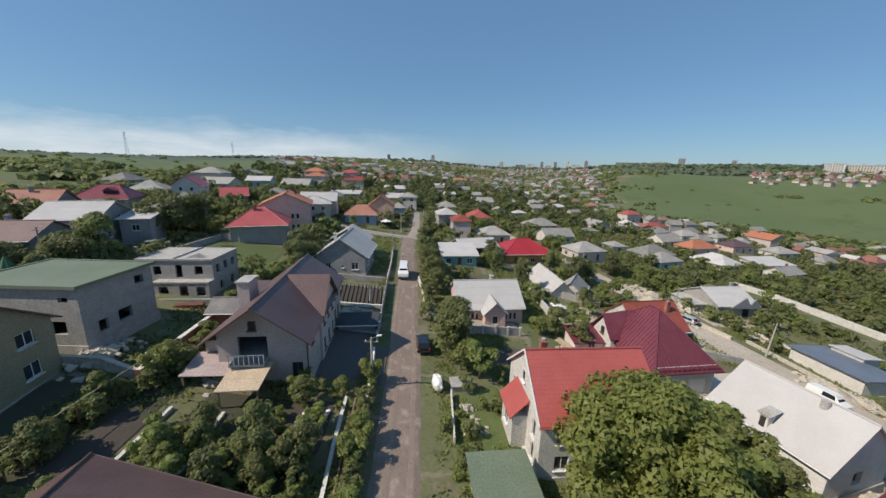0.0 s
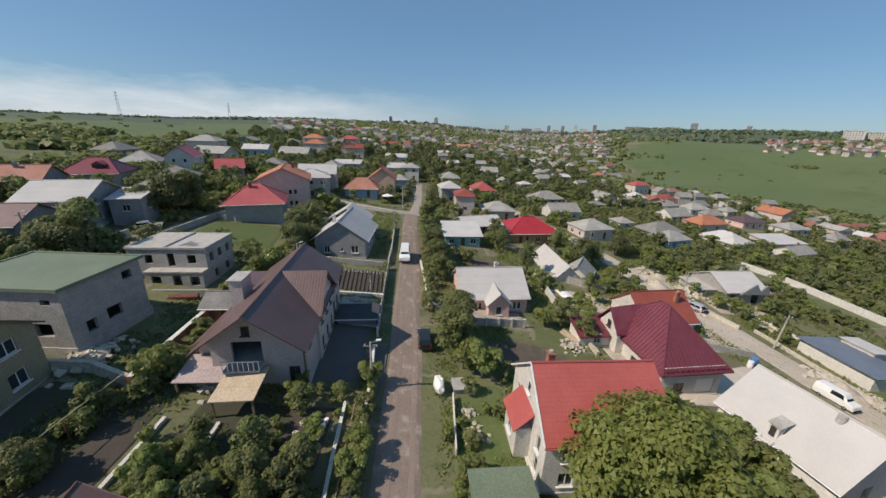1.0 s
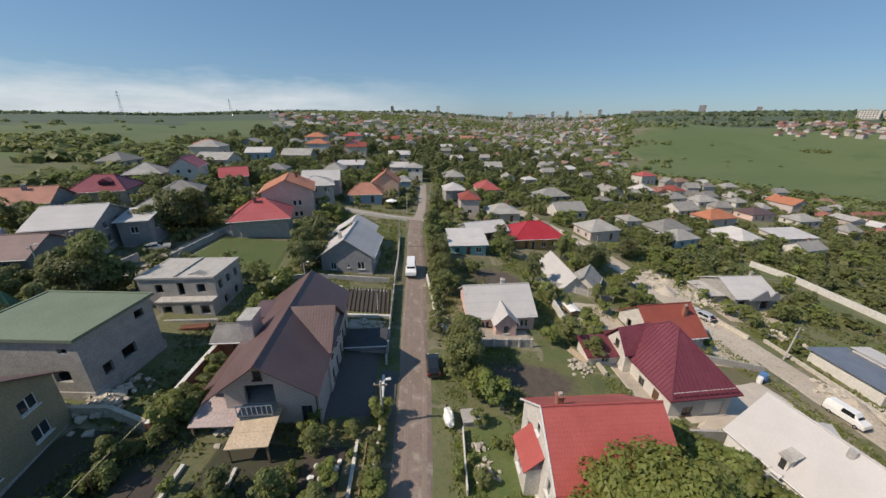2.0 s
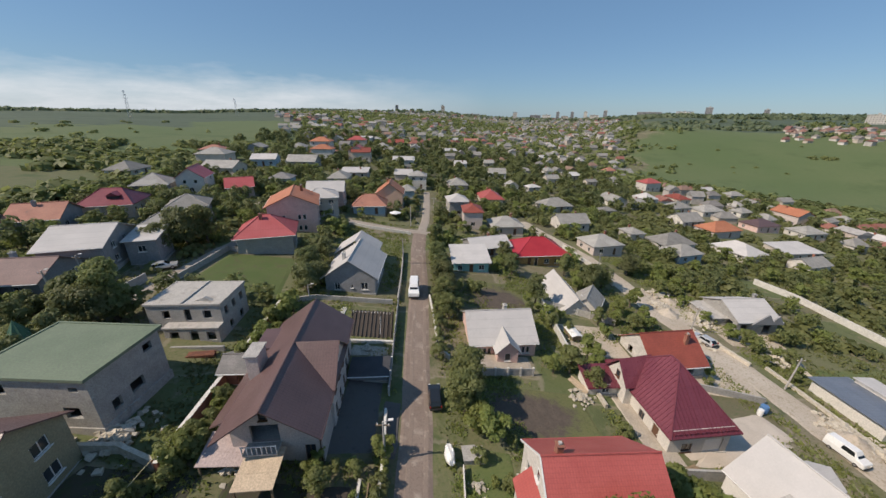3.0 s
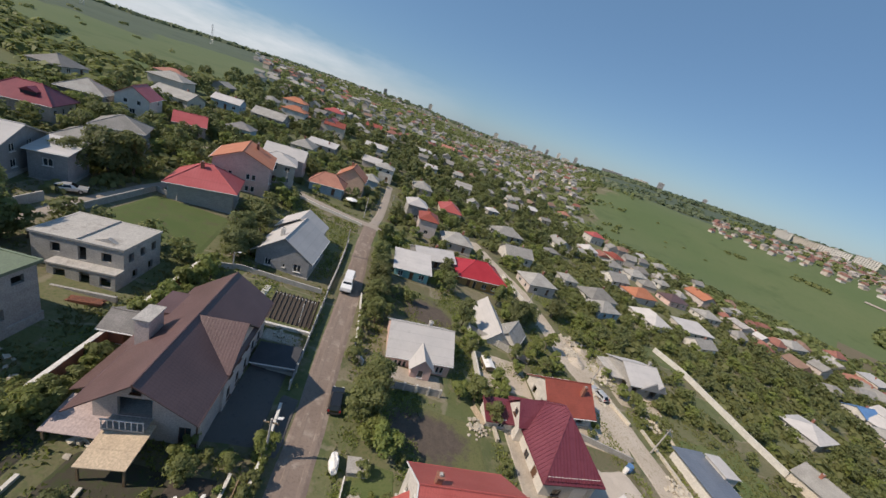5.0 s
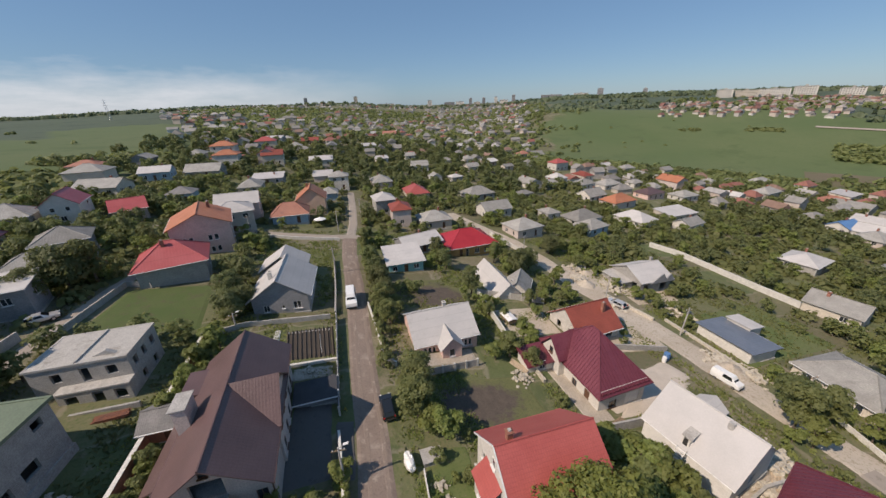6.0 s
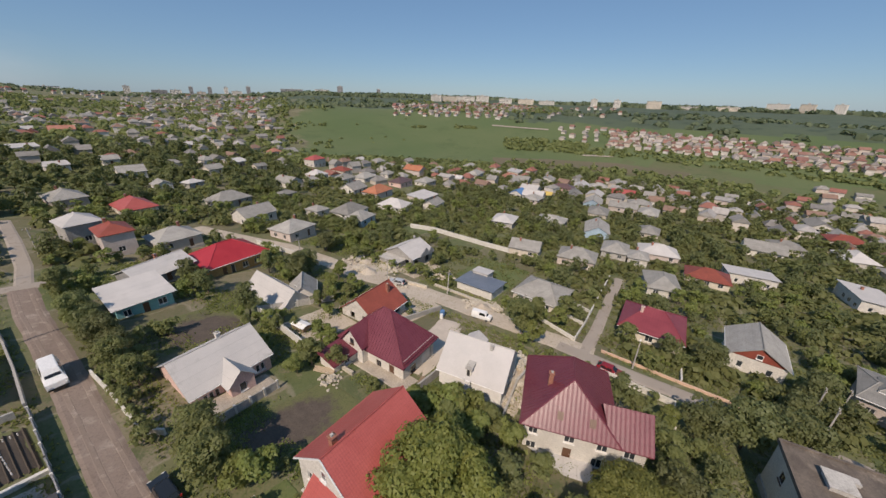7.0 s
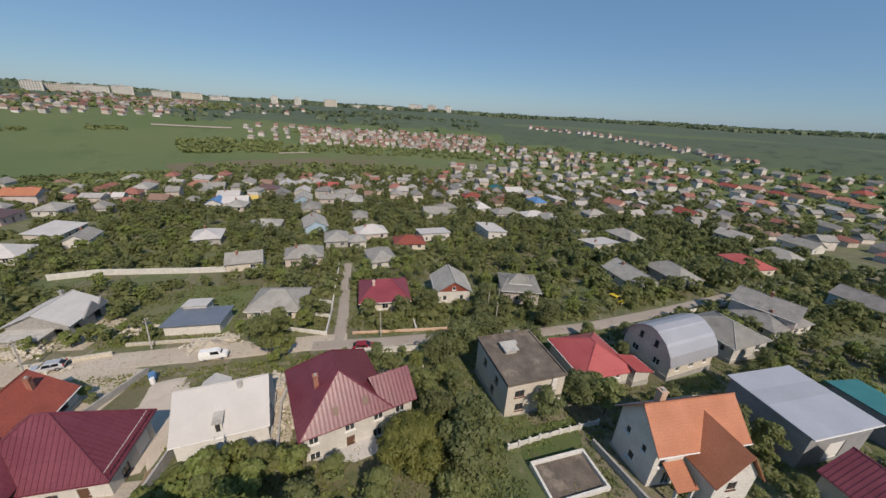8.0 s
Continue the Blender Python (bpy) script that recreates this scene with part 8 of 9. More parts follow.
wall_line("garden_wall", [(84.5, 96), (88.8, 88), (91.5, 66), (93, 58)], 1.6, 0.35, limewash, "long pale concrete wall across a plot")
wall_line("garden_wall", [(33, 105), (37, 92), (38.6, 82)], 1.2, 0.3, limewash, "pale street wall")
wall_line("garden_wall", [(47.4, 66), (51.4, 56)], 0.7, 0.5, rubble_mat, "row of rough limestone blocks")
wall_line("garden_wall", [(54.2, 56), (55.4, 48), (56.8, 38)], 0.5, 0.5, rubble_mat, "row of rough limestone blocks")
panel_fence([(47.8, 22.5), (51.3, 15.5), (52.2, 4.6)], 1.2, limewash, "white street fence with square posts", 2.0)
panel_fence([(52.2, 4.6), (41.5, 3.2)], 1.2, limewash, "white garden fence with square posts", 2.2)
wall_line("garden_wall", [(29.2, 21.5), (38, 24), (46.5, 24.6)], 0.9, 0.3, concrete, "concrete plot wall beside a house")
panel_fence([(29.2, -6.4), (31.0, -12.6), (32.9, -20.4)], 0.9, limewash, "white balustrade along a grass plot", 1.5, 0.3)
wall_line("garden_wall", [(20.2, -20.0), (29.6, -17.8)], 1.0, 0.3, concrete, "dark stained concrete plot wall")
wall_line("garden_wall", [(58.0, 22.4), (66, 23.2), (86, 26), (100, 27.8)], 0.9, 0.25, limewash, "pale lane wall")
wall_line("garden_wall", [(58.0, 22.6), (60.5, 33.0)], 0.8, 0.25, limewash, "pale plot wall")
wall_line("garden_wall", [(65.5, 23.4), (67, 29)], 0.8, 0.25, limewash, "pale plot wall")
wall_line("garden_wall", [(72.5, 24.4), (74, 29.6)], 0.8, 0.25, limewash, "pale plot wall")
wall_line("garden_wall", [(58.4, 17.4), (59.6, 5.0), (60.8, -6)], 0.5, 0.3, WALL["peach"], "low brick-coloured street wall")
wall_line("garden_wall", [(60.2, 4.6), (67.6, 5.6)], 0.7, 0.25, limewash, "pale garden wall")
wall_line("garden_wall", [(-48.2, 56.5), (-47.8, 72.5), (-43.5, 72.0)], 1.1, 0.25, concrete, "grey concrete wall beside a lawn")
wall_line("garden_wall", [(-52.2, 49), (-52.2, 57)], 1.5, 0.25, concrete, "grey concrete lane wall")
wall_line("garden_wall", [(-12.2, 97.4), (-24, 97.8), (-36, 99.8)], 0.8, 0.25, limewash, "pale street wall")
wall_line("garden_wall", [(66, -58), (76, -88), (86, -118)], 1.2, 0.3, limewash, "long white street wall")


# concrete basin in the grass
def basin():
    b = thing("basin", 24.9, -12.4, gz(25, -12), 11, "shallow concrete basin with brown stained floor", "basin")
    bm = bmesh.new()
    box(bm, -2.2, 2.2, -3.4, 3.4, -0.5, 0.35)
    part("floor", bm, ROOF["tar"], b)
    for nm, dims in (("rim", (-2.5, 2.5, -3.7, -3.4)), ("rim", (-2.5, 2.5, 3.4, 3.7)), ("rim", (-2.5, -2.2, -3.4, 3.4)), ("rim", (2.2, 2.5, -3.4, 3.4))):
        bm = bmesh.new()
        box(bm, *dims, -0.5, 0.8)
        part(nm, bm, limewash, b)
    take(24.9, -12.4, 11, 3.2, 4)


basin()

# ---- vehicles ----
PAINT = {"white": plain("white_car_paint", (0.8, 0.8, 0.79), 0.3, 0, 0.5), "black": plain("black_car_paint", (0.015, 0.016, 0.018), 0.25, 0, 0.6), "red": plain("red_car_paint", (0.24, 0.016, 0.022), 0.3, 0, 0.5), "yellow": plain("yellow_machine_paint", (0.65, 0.48, 0.04), 0.4), "silver": plain("silver_car_paint", (0.6, 0.6, 0.6), 0.3, 0.4, 0.5)}
lamp_glass = plain("headlamp", (0.7, 0.7, 0.68), 0.15)
tail_red = plain("tail_lamp", (0.45, 0.02, 0.02), 0.25)
rim_metal = plain("wheel_rim", (0.45, 0.45, 0.46), 0.35, 0.7)


def vehicle(x, y, rz, kind, paint, label, size=1.0):
    """A car or van with its nose to local +x. The side profile is lofted across, narrower at the roof."""
    L, W, prof, glassy = {
        "van": (5.6, 2.0, [(-2.8, 0.45), (-2.8, 2.25), (-2.5, 2.4), (1.1, 2.4), (1.75, 1.55), (2.7, 1.2), (2.8, 0.45)], [(1.0, 1.72, 1.55, 2.28)]),
        "suv": (4.5, 1.85, [(-2.2, 0.45), (-2.25, 1.05), (-1.95, 1.65), (0.3, 1.68), (1.0, 1.1), (2.1, 0.95), (2.25, 0.45)], [(0.3, 1.0, 1.1, 1.62)]),
        "car": (4.2, 1.72, [(-2.1, 0.4), (-2.1, 0.9), (-1.4, 1.4), (0.2, 1.43), (0.9, 0.95), (2.0, 0.8), (2.1, 0.4)], [(0.2, 0.9, 0.95, 1.38)]),
    }[kind]
    v = thing("van" if kind == "van" else "car", x, y, gz(x, y) + 0.08, rz, label, "van" if kind == "van" else "car")
    top = max(p[1] for p in prof)
    bm = bmesh.new()
    rows = []
    for sy, upper in ((-1, False), (-1, True), (1, True), (1, False)):
        row = []
        for px, pz in prof:
            lean = (0.16 if pz > top * 0.6 else 0.02) + (0.1 if pz > top * 0.85 else 0.0) if upper else 0.0
            row.append(bm.verts.new((px, sy * (W / 2 - lean), pz if upper else min(pz, top * 0.58))))
        rows.append(row)
    n = len(prof)
    for a, b in zip(rows, rows[1:]):
        for k in range(n):
            j = (k + 1) % n
            try:
                bm.faces.new((a[k], a[j], b[j], b[k]))
            except ValueError:
                pass
    bm.faces.new(rows[0][::-1])
    bm.faces.new(rows[-1])
    bmesh.ops.remove_doubles(bm, verts=bm.verts[:], dist=0.004)
    bmesh.ops.bevel(bm, geom=[e for e in bm.edges if e.calc_face_angle(0) > 0.6], offset=0.05, segments=2, affect="EDGES")
    body = part("body", bm, PAINT[paint], v)
    lo, hi = top * 0.62, top - 0.12
    back, front = prof[1][0] + 0.5, [p[0] for p in prof if p[1] > top * 0.95][-1]
    for sy in (-1, 1):
        for a, b in ((back, (back + front) / 2 - 0.08), ((back + front) / 2 + 0.05, front - 0.02)):
            if kind == "van" and a == back:
                continue
            bm = bmesh.new()
            prism(bm, [(a, sy * (W / 2 - 0.06), lo), (b + 0.25, sy * (W / 2 - 0.06), lo), (b, sy * (W / 2 - 0.2), hi), (a + 0.1, sy * (W / 2 - 0.2), hi)], (0, sy * 0.03, 0))
            part("side_window", bm, car_glass, v)
    for x0, x1, z0, z1 in glassy:
        bm = bmesh.new()
        prism(bm, [(x1 + 0.02, -W / 2 + 0.26, z0), (x1 + 0.02, W / 2 - 0.26, z0), (x0 + 0.05, W / 2 - 0.36, z1), (x0 + 0.05, -W / 2 + 0.36, z1)], (0.035, 0, 0.035))
        part("windscreen", bm, car_glass, v)
    bm = bmesh.new()
    rx = prof[1][0]
    prism(bm, [(rx - 0.01, -W / 2 + 0.3, lo), (rx - 0.01, W / 2 - 0.3, lo), (prof[2][0] - 0.06, W / 2 - 0.38, hi), (prof[2][0] - 0.06, -W / 2 + 0.38, hi)], (-0.03, 0, 0.02))
    part("rear_window", bm, car_glass, v)
    for sx in (-1, 1):
        for sy in (-1, 1):
            bm = bmesh.new()
            tube(bm, (sx * L * 0.31, sy * (W / 2 - 0.2), 0.33), (sx * L * 0.31, sy * (W / 2 + 0.01), 0.33), 0.33, 0.33, 16)
            wheel = part("wheel", bm, black_rubber, v)
            bm = bmesh.new()
            tube(bm, (sx * L * 0.31, sy * (W / 2 - 0.02), 0.33), (sx * L * 0.31, sy * (W / 2 + 0.025), 0.33), 0.2, 0.18, 12)
            part("rim", bm, rim_metal, wheel)
    for sy in (-1, 1):
        bm = bmesh.new()
        box(bm, L / 2 - 0.12, L / 2 + 0.02, *sorted((sy * (W / 2 - 0.1), sy * (W / 2 - 0.45))), 0.68, 0.86)
        part("headlight", bm, lamp_glass, v)
        bm = bmesh.new()
        box(bm, -L / 2 - 0.03, -L / 2 + 0.1, *sorted((sy * (W / 2 - 0.06), sy * (W / 2 - 0.26))), 0.75, 1.05)
        part("tail_light", bm, tail_red, v)
    for nm, a, b in (("bumper", L / 2 - 0.06, L / 2 + 0.07), ("bumper", -L / 2 - 0.07, -L / 2 + 0.06)):
        bm = bmesh.new()
        box(bm, a, b, -W / 2 + 0.08, W / 2 - 0.08, 0.34, 0.56)
        part(nm, bm, black_rubber, v)
    v.scale = (size, size, size)
    take(x, y, rz, L / 2, W / 2)


vehicle(-7.7, 65.4, 275, "van", "white", "white panel van parked on a dirt street")
vehicle(-2.2, 39.4, 97, "suv", "black", "black sport utility car parked on the dirt verge", 0.86)
vehicle(-52.8, 61.5, 35, "car", "silver", "pale silver saloon car parked by a wall")
vehicle(50.2, 39.2, 284, "van", "white", "white minibus on a rubble-strewn street", 0.74)
vehicle(52.9, 14.2, 272, "car", "red", "dark red car parked by a white fence")
vehicle(75.0, -49.0, 200, "suv", "yellow", "small yellow vehicle under trees")
vehicle(47.2, 62.0, 112, "car", "silver", "silver car beside a building plot")


# ---- poles, pipes and masts ----
def lamp_pole(x, y, height, lean=0.0, lamp=True, label="grey concrete street pole with a small lamp"):
    p = thing("street_lamp" if lamp else "utility_pole", x, y, gz(x, y), 0, label, "street lamp" if lamp else "pole", "street poles")
    bm = bmesh.new()
    tube(bm, (0, 0, -0.6), (lean, 0, height), 0.15, 0.09, 10)
    part("pole", bm, concrete, p)
    bm = bmesh.new()
    box(bm, lean - 0.7, lean + 0.7, -0.05, 0.05, height - 0.5, height - 0.4)
    arm = part("cross_arm", bm, timber, p)
    for k in (-0.55, 0.0, 0.55):
        bm = bmesh.new()
        tube(bm, (lean + k, 0, height - 0.4), (lean + k, 0, height - 0.22), 0.05, 0.03, 6)
        part("insulator", bm, frame_white, arm)
    if lamp:
        bm = bmesh.new()
        tube(bm, (lean, 0, height - 0.15), (lean + 0.6, 0.1, height + 0.15), 0.03, 0.03, 6)
        part("bracket", bm, rim_metal, p)
        bm = bmesh.new()
        prism(bm, [(lean + 0.5, -0.02, height + 0.1), (lean + 1.0, -0.02, height + 0.18), (lean + 1.0, 0.22, height + 0.18), (lean + 0.5, 0.22, height + 0.1)], (0, 0, 0.1))
        part("lamp_head", bm, frame_white, p)


lamp_pole(-6.75, 30.6, 5.4)
for x, y, hgt, lean, lamp in ((53.2, 51.2, 6.0, 0.5, False), (57.2, 33.6, 6.0, 0.2, False), (57.6, 11.7, 5.5, 0.0, True), (61.4, -12.7, 6.0, 0.3, False), (66.4, -12.0, 6.0, 0.4, False), (70.3, -15.4, 5.5, 0.2, False), (-56.5, 47.0, 6.0, -0.2, True), (-58.5, 53.0, 5.5, 0.2, True), (-33.5, 97.0, 6.5, 0.0, False), (-11.6, 78.0, 6.0, 0.0, False), (-13.0, 104.0, 6.5, 0.0, False), (-7.0, 118.0, 6.5, 0.0, False), (46.2, 64.5, 6.0, 0.4, False), (37.0, 88.0, 6.0, 0.0, False), (-25.0, 57.8, 3.0, 0.0, True)):
    lamp_pole(x, y, hgt, lean, lamp, "grey concrete utility pole" if not lamp else "grey concrete street pole with a small lamp")


def gas_pipe():
    g = thing("gas_pipe", -26.2, 17.0, gz(-26, 17), 0, "thin yellow gas pipe on slender posts", "pipe")
    z0 = gz(-26.2, 17)
    pts = [(-26.2, 8.0), (-26.2, 17.0), (-26.25, 21.5), (-26.2, 26.4)]
    for (x0, y0), (x1, y1) in zip(pts, pts[1:]):
        bm = bmesh.new()
        tube(bm, (x0 + 26.2, y0 - 17, gz(x0, y0) + 2.2 - z0), (x1 + 26.2, y1 - 17, gz(x1, y1) + 2.2 - z0), 0.035, 0.035, 8)
        part("pipe", bm, yellow_paint, g)
        bm = bmesh.new()
        tube(bm, (x0 + 26.2, y0 - 17, gz(x0, y0) - 0.4 - z0), (x0 + 26.2, y0 - 17, gz(x0, y0) + 2.2 - z0), 0.04, 0.04, 6)
        part("post", bm, rust, g)


gas_pipe()


def pylon(az, r, height):
    x, y = r * math.sin(radians(az)), r * math.cos(radians(az))
    t = thing("pylon", x, y, gz(x, y), -az, "distant grey lattice mast on the ridge", "mast")
    bm = bmesh.new()
    legs = [(sx, sy) for sx in (-1, 1) for sy in (-1, 1)]
    n = 8
    for sx, sy in legs:
        tube(bm, (sx * 1.6, sy * 1.6, -1), (sx * 0.35, sy * 0.35, height), 0.16, 0.1, 5)
    for k in range(n):
        a, b = 1.6 - 1.25 * k / n, 1.6 - 1.25 * (k + 1) / n
        za, zb = height * k / n, height * (k + 1) / n
        for (sx, sy), (tx, ty) in zip(legs, (legs[1], legs[3], legs[0], legs[2])):
            tube(bm, (sx * a, sy * a, za), (tx * b, ty * b, zb), 0.09, 0.09, 4)
    for z in (0.72, 0.84, 0.95):
        tube(bm, (-3 * (1.5 - z), 0, height * z), (3 * (1.5 - z), 0, height * z), 0.12, 0.14, 4)
    part("lattice", bm, rim_metal, t)


pylon(-41.8, 560, 29)
pylon(-30.8, 640, 24)


# ---- yard things ----
def big_bag(x, y):
    b = thing("building_bag", x, y, gz(x, y) + 0.02, 12, "slumped white building sack on the verge", "sack")
    bm = bmesh.new()
    bmesh.ops.create_icosphere(bm, subdivisions=3, radius=1.0)
    for v in bm.verts:
        n = noise.noise(v.co * 1.7)
        v.co = Vector((v.co.x * 0.55, v.co.y * 1.15, max(-0.05, v.co.z * 0.75 + 0.6))) * (1 + 0.22 * n)
    part("sack", bm, tarp_white, b)


big_bag(-0.2, 31.8)


def block_pit(x, y, rz):
    b = thing("concrete_pit", x, y, gz(x, y), rz, "small concrete block pit with a slab lid", "pit")
    bm = bmesh.new()
    panel(bm, -1.1, 1.1, -0.3, 0.7, [], lambda s, d, z: (s, -0.8 + d, z), 1.6)
    part("body", bm, WALL["block"], b)
    bm = bmesh.new()
    box(bm, -1.2, 0.3, -0.9, 0.9, 0.7, 0.82)
    part("lid", bm, concrete, b)


block_pit(2.3, 32.3, 8)
wall_line("fence_board", [(1.4, 24.5), (1.2, 30.8)], 0.8, 0.12, limewash, "low white board fence", "fence")


def crop_rows():
    """Raised soil ridges of the ploughed bed."""
    bm = bmesh.new()
    for k in range(11):
        f = k / 10
        a, b = Vector((-15.9, 49.6)).lerp(Vector((-9.6, 50.3)), f), Vector((-17.2, 56.6)).lerp(Vector((-10.6, 57.7)), f)
        d = (b - a).normalized()
        n = Vector((-d.y, d.x)) * 0.22
        pts = []
        for p in (a, b):
            z = gz(p.x, p.y)
            pts.append([(p.x - n.x, p.y - n.y, z - 0.1), (p.x, p.y, z + 0.26), (p.x + n.x, p.y + n.y, z - 0.1)])
        va, vb = ([bm.verts.new(q) for q in row] for row in pts)
        for i in range(3):
            j = (i + 1) % 3
            bm.faces.new((va[i], va[j], vb[j], vb[i]))
        bm.faces.new(va)
        bm.faces.new(vb[::-1])
    ob = part("soil_ridges", bm, soil)
    tagged(ob, "dark ridged soil rows of a vegetable bed", "soil rows", kind="stuff")


crop_rows()


def row_markers():
    """White sticks along and across the ploughed bed."""
    spots_list = [(-16.9 + 0.5 * k, 55.9 + 0.07 * k) for k in range(13)] + [(-12.2 + 0.12 * k, 55.2 - 0.6 * k) for k in range(8)]
    for x, y in spots_list:
        m = thing("row_marker", x, y, gz(x, y) + 0.1, 0, "short white stick marking a planted row", "marker", "row markers")
        bm = bmesh.new()
        tube(bm, (0, 0, -0.1), (0, 0, 0.28), 0.06, 0.06, 6)
        part("stick", bm, tarp_white, m)


row_markers()


def rubble(x, y, spread, count, size, seed, label="heap of pale limestone rubble", squash=0.5):
    """Loose broken stones, each a small uneven lump, as one heap."""
    rng = random.Random(seed)
    bm = bmesh.new()
    for _ in range(count):
        q = min(1.0, abs(rng.gauss(0, 0.5)))
        a = rng.uniform(0, 6.28)
        px, py = x + math.cos(a) * q * spread, y + math.sin(a) * q * spread
        s = size * rng.uniform(0.5, 1.4)
        z = gz(px, py) + (1 - q) * squash * spread * 0.35
        c = [Vector((sx * rng.uniform(0.5, 1.1), sy * rng.uniform(0.5, 1.1), sz * rng.uniform(0.4, 0.8))) * s for sz in (-1, 1) for sx, sy in ((-1, -1), (1, -1), (1, 1), (-1, 1))]
        rot = Euler((rng.uniform(-0.5, 0.5), rng.uniform(-0.5, 0.5), a)).to_matrix()
        vs = [bm.verts.new(Vector((px, py, z)) + rot @ p) for p in c]
        for ids in ((3, 2, 1, 0), (4, 5, 6, 7), (0, 1, 5, 4), (1, 2, 6, 5), (2, 3, 7, 6), (3, 0, 4, 7)):
            bm.faces.new([vs[i] for i in ids])
    tagged(part("rubble", bm, rubble_mat), label, "rubble", kind="stuff")


for i, (x, y, sp, n, sz) in enumerate(((17.6, 43.2, 2.2, 60, 0.22), (45.5, 74, 3.0, 120, 0.3), (54.4, 43.5, 3.2, 140, 0.3), (48, 62, 3.0, 70, 0.28), (56, 40, 3.0, 90, 0.28), (42.5, 27, 4.5, 160, 0.3), (40.5, 32, 3.0, 80, 0.26), (-32.5, 29.5, 3.6, 110, 0.3), (3.0, 27.0, 1.6, 40, 0.2), (2.6, 29.2, 1.2, 26, 0.18), (60, 58, 4.0, 60, 0.3), (52.5, 70, 4.0, 90, 0.3), (49, 80, 4.0, 60, 0.3), (46, 20, 3.0, 70, 0.24), (38.0, 24.2, 2.6, 70, 0.22), (34.0, 22.6, 2.2, 50, 0.2), (-20.5, 28.0, 1.6, 40, 0.25), (-12.4, 46.9, 1.6, 46, 0.17), (70, -14, 3.0, 60, 0.3))):
    rubble(x, y, sp, n, sz, 40 + i)


def sand_heap(x, y, r, hgt, seed):
    rng = random.Random(seed)
    bm = bmesh.new()
    rings = []
    for k in range(7):
        q = k / 6
        rings.append([bm.verts.new((x + math.cos(a) * r * q * (1 + 0.25 * noise.noise(Vector((math.cos(a), math.sin(a), seed)))), y + math.sin(a) * r * q, gz(x, y) + hgt * (1 - q) ** 1.3 + 0.12 * noise.noise(Vector((q * 4, a, seed))) - (0.25 if k == 6 else 0))) for a in (2 * math.pi * i / 16 for i in range(16))])
    for p, q in zip(rings, rings[1:]):
        for i in range(16):
            j = (i + 1) % 16
            bm.faces.new((p[i], p[j], q[j], q[i]))
    bmesh.ops.remove_doubles(bm, verts=bm.verts[:], dist=0.01)
    tagged(part("sand_mound", bm, building_dirt), "heap of pale building sand", "sand heap")


sand_heap(45.8, 71.5, 2.6, 1.4, 2)
sand_heap(53.6, 41.5, 3.0, 1.5, 3)
sand_heap(49.5, 77.5, 2.2, 1.1, 4)


def parasol(x, y, rz, closed, cloth, r, hgt, label):
    p = thing("parasol", x, y, gz(x, y), rz, label, "parasol")
    bm = bmesh.new()
    tube(bm, (0, 0, 0), (0, 0, hgt), 0.04, 0.04, 6)
    part("pole", bm, rim_metal, p)
    bm = bmesh.new()
    tip = bm.verts.new((0, 0, hgt + 0.05))
    low = [bm.verts.new((math.cos(2 * math.pi * k / 16) * r * (1 if k % 2 else 0.86), math.sin(2 * math.pi * k / 16) * r * (1 if k % 2 else 0.86), hgt * (0.25 if closed else 0.78))) for k in range(16)]
    for k in range(16):
        bm.faces.new((tip, low[k], low[(k + 1) % 16]))
    canopy = part("canopy", bm, cloth, p)
    bm = bmesh.new()
    for k in range(16):
        tube(bm, tip_of(hgt), low_of(k, r, hgt, closed), 0.02, 0.02, 4)
    part("ribs", bm, rim_metal, canopy)


def tip_of(hgt):
    return (0, 0, hgt)


def low_of(k, r, hgt, closed):
    q = 1 if k % 2 else 0.86
    return (math.cos(2 * math.pi * k / 16) * r * q, math.sin(2 * math.pi * k / 16) * r * q, hgt * (0.25 if closed else 0.78) - 0.02)


green_cloth = surface("dark_green_cloth", (0.05, 0.12, 0.07), (0.07, 0.15, 0.09), 0.8, rough=0.85)
parasol(-49.6, 37.4, 0, True, green_cloth, 2.3, 5.4, "large dark green folded garden canopy")
parasol(-18.4, 109.0, 0, False, tarp_white, 1.9, 2.8, "open white garden parasol")


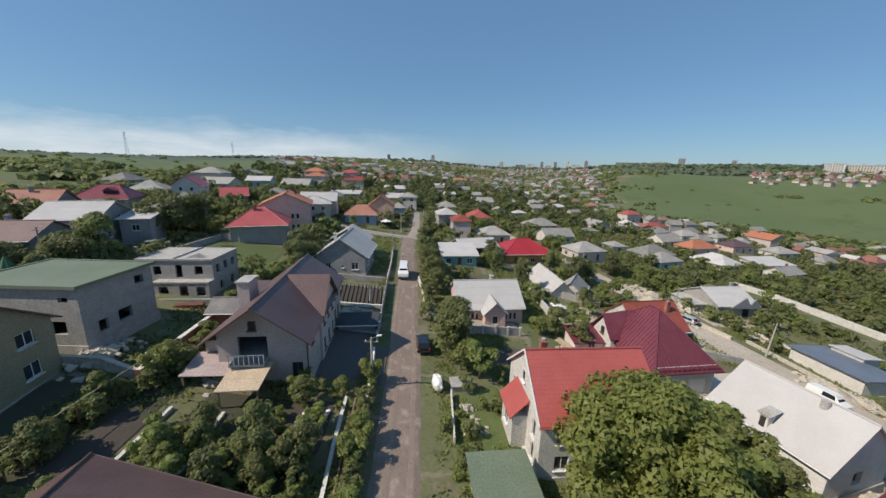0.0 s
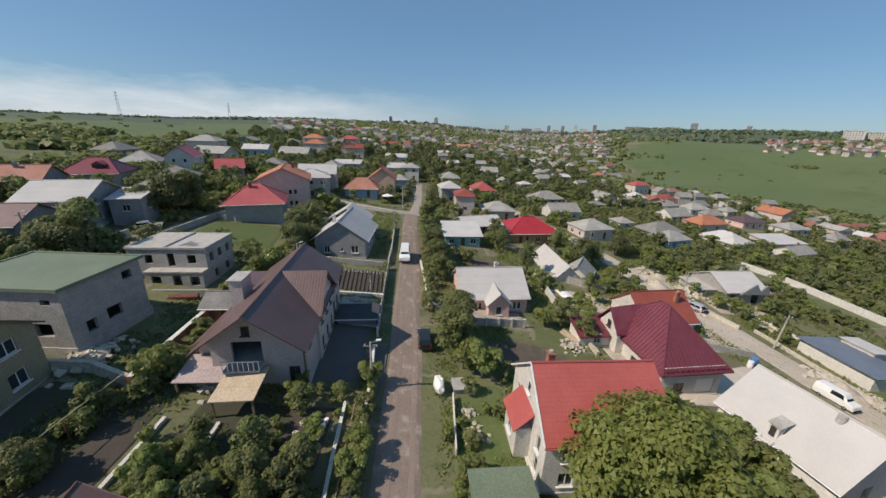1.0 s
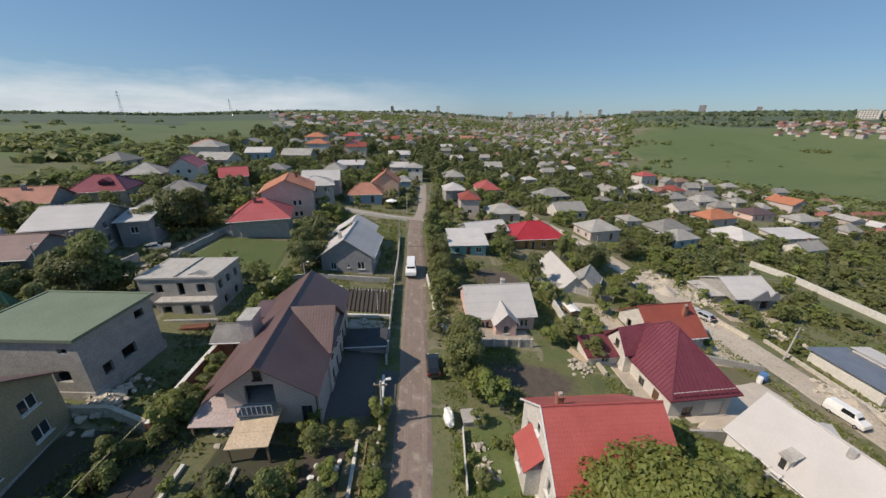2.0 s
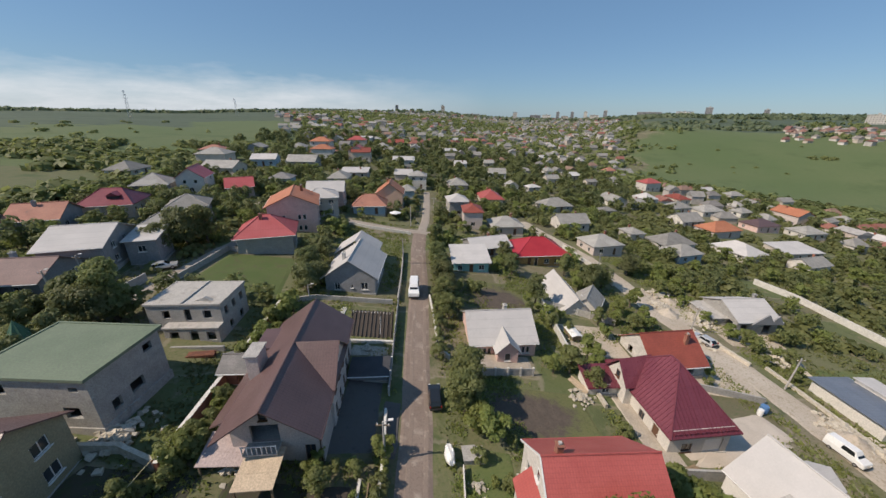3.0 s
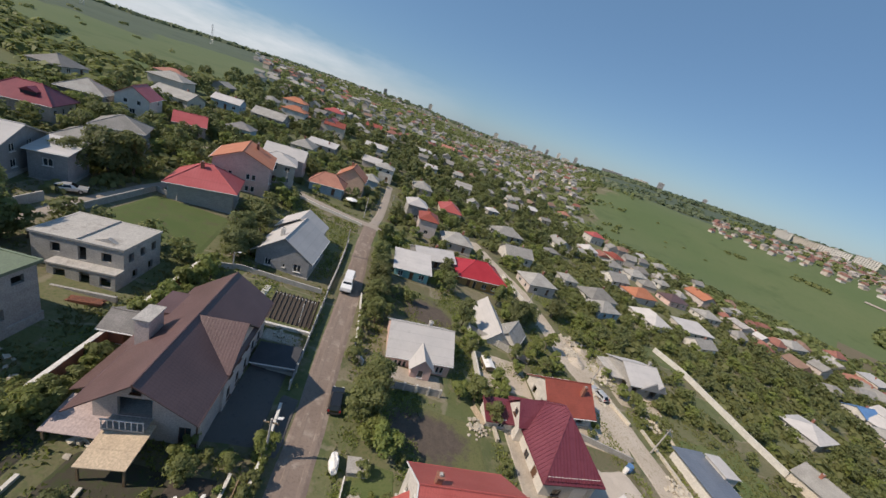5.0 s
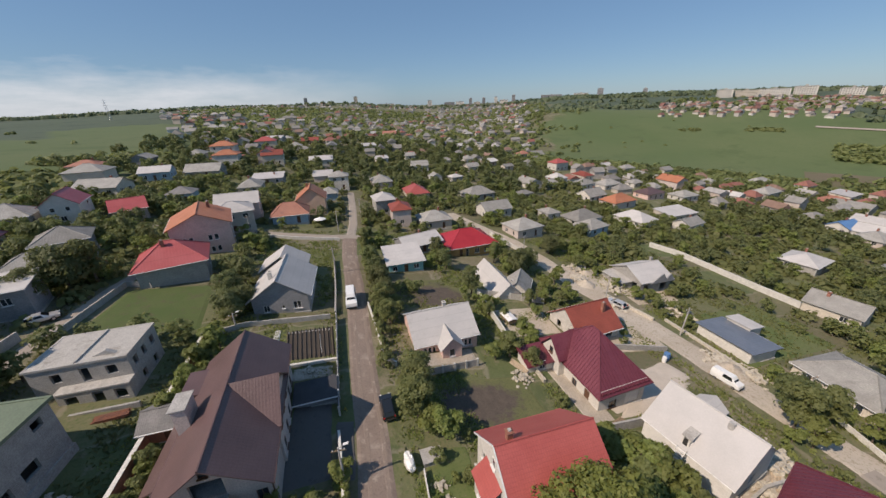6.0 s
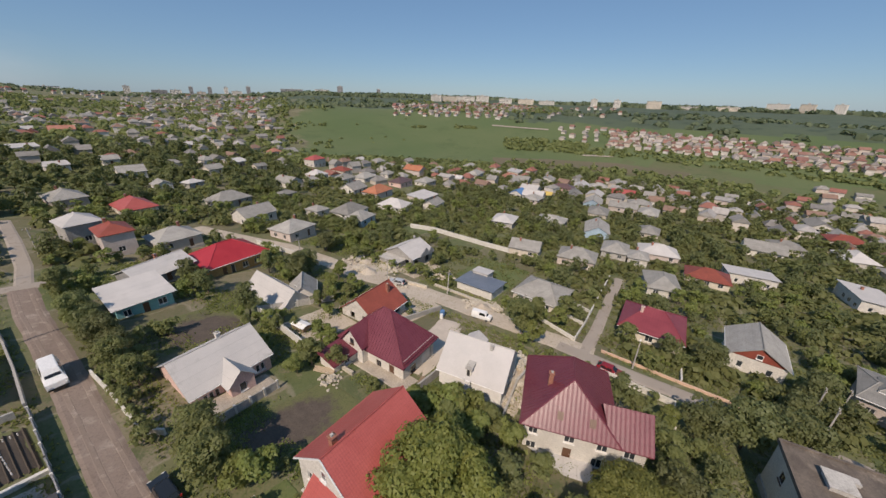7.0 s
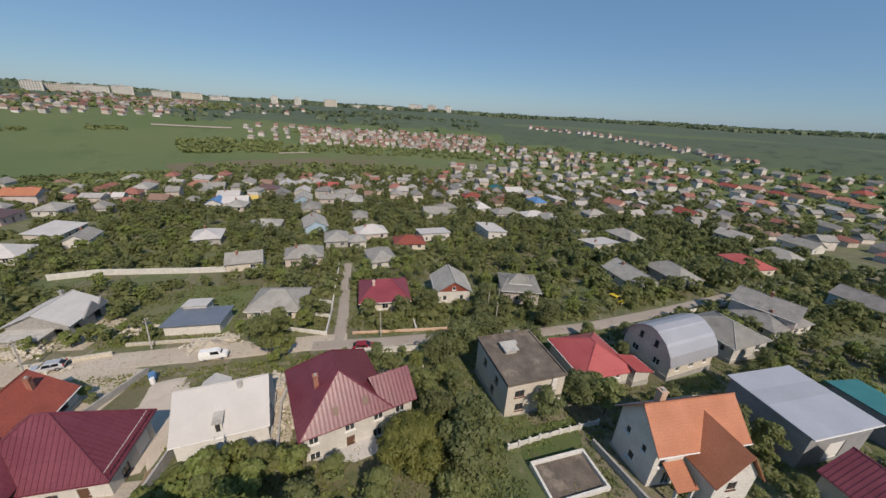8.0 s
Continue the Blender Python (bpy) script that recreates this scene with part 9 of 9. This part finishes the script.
def trailer(x, y, rz):
    t = thing("trailer", x, y, gz(x, y), rz, "small trailer under a white cover in a yard", "trailer")
    bm = bmesh.new()
    box(bm, -1.5, 1.5, -0.85, 0.85, 0.55, 1.2)
    part("body", bm, timber, t)
    bm = bmesh.new()
    prism(bm, [(-1.6, -0.95, 1.2), (1.6, -0.95, 1.2), (1.6, 0, 1.45), (-1.6, 0, 1.45)], (0, 0, 0.06))
    prism(bm, [(-1.6, 0.95, 1.2), (1.6, 0.95, 1.2), (1.6, 0, 1.45), (-1.6, 0, 1.45)], (0, 0, 0.06))
    weld(bm)
    part("cover", bm, tarp_white, t)
    for sy in (-1, 1):
        bm = bmesh.new()
        tube(bm, (0, sy * 0.75, 0.33), (0, sy * 0.95, 0.33), 0.33, 0.33, 12)
        part("wheel", bm, black_rubber, t)


trailer(20.9, 57.6, 100)


def barrel(x, y, material, label, r=0.35, hgt=0.95):
    b = thing("barrel", x, y, gz(x, y) + 0.05, 0, label, "barrel")
    bm = bmesh.new()
    for z0, z1, ra, rb in ((0, 0.1, r * 0.95, r), (0.1, hgt * 0.5, r, r * 1.05), (hgt * 0.5, hgt - 0.1, r * 1.05, r), (hgt - 0.1, hgt, r, r * 0.95)):
        tube(bm, (0, 0, z0), (0, 0, z1), ra, rb, 14)
    weld(bm)
    part("drum", bm, material, b)


barrel(43.6, 44.6, PAINT["white"], "white plastic water barrel")
barrel(44.6, 45.2, ROOF["blue"], "blue plastic water barrel beside a drive", 0.5, 1.2)
rb = random.Random(4)
for i in range(14):
    bx, by = -10.9 + rb.uniform(-1.2, 1.4), 25.2 + rb.uniform(-1.0, 1.3)
    t = thing("bucket", bx, by, gz(bx, by) + 0.08, rb.uniform(0, 90), "white plastic bucket in a garden bed", "bucket", "garden buckets")
    bm = bmesh.new()
    tube(bm, (0, 0, 0), (0, 0, 0.3), 0.13, 0.17, 12)
    part("tub", bm, tarp_white, t)


def plank_stack(x, y, rz, n, material, label):
    p = thing("plank_stack", x, y, gz(x, y), rz, label, "planks")
    rng = random.Random(int(x * 10))
    for k in range(n):
        bm = bmesh.new()
        o = rng.uniform(-0.2, 0.2)
        box(bm, -1.6 + o, 1.6 + o, -0.5 + (k % 4) * 0.26, -0.28 + (k % 4) * 0.26, 0.05 + (k // 4) * 0.09, 0.12 + (k // 4) * 0.09)
        part("plank", bm, material, p)


plank_stack(-32.6, 41.6, 10, 16, rust, "stack of reddish-brown boards on a lawn")
plank_stack(18.0, 45.6, 120, 12, pale_timber, "stack of pale planks beside a plot")
plank_stack(40.6, 24.6, 40, 10, pale_timber, "loose pale timber beside a barn")
plank_stack(26.6, 33.9, 20, 8, timber, "weathered planks by a wall")
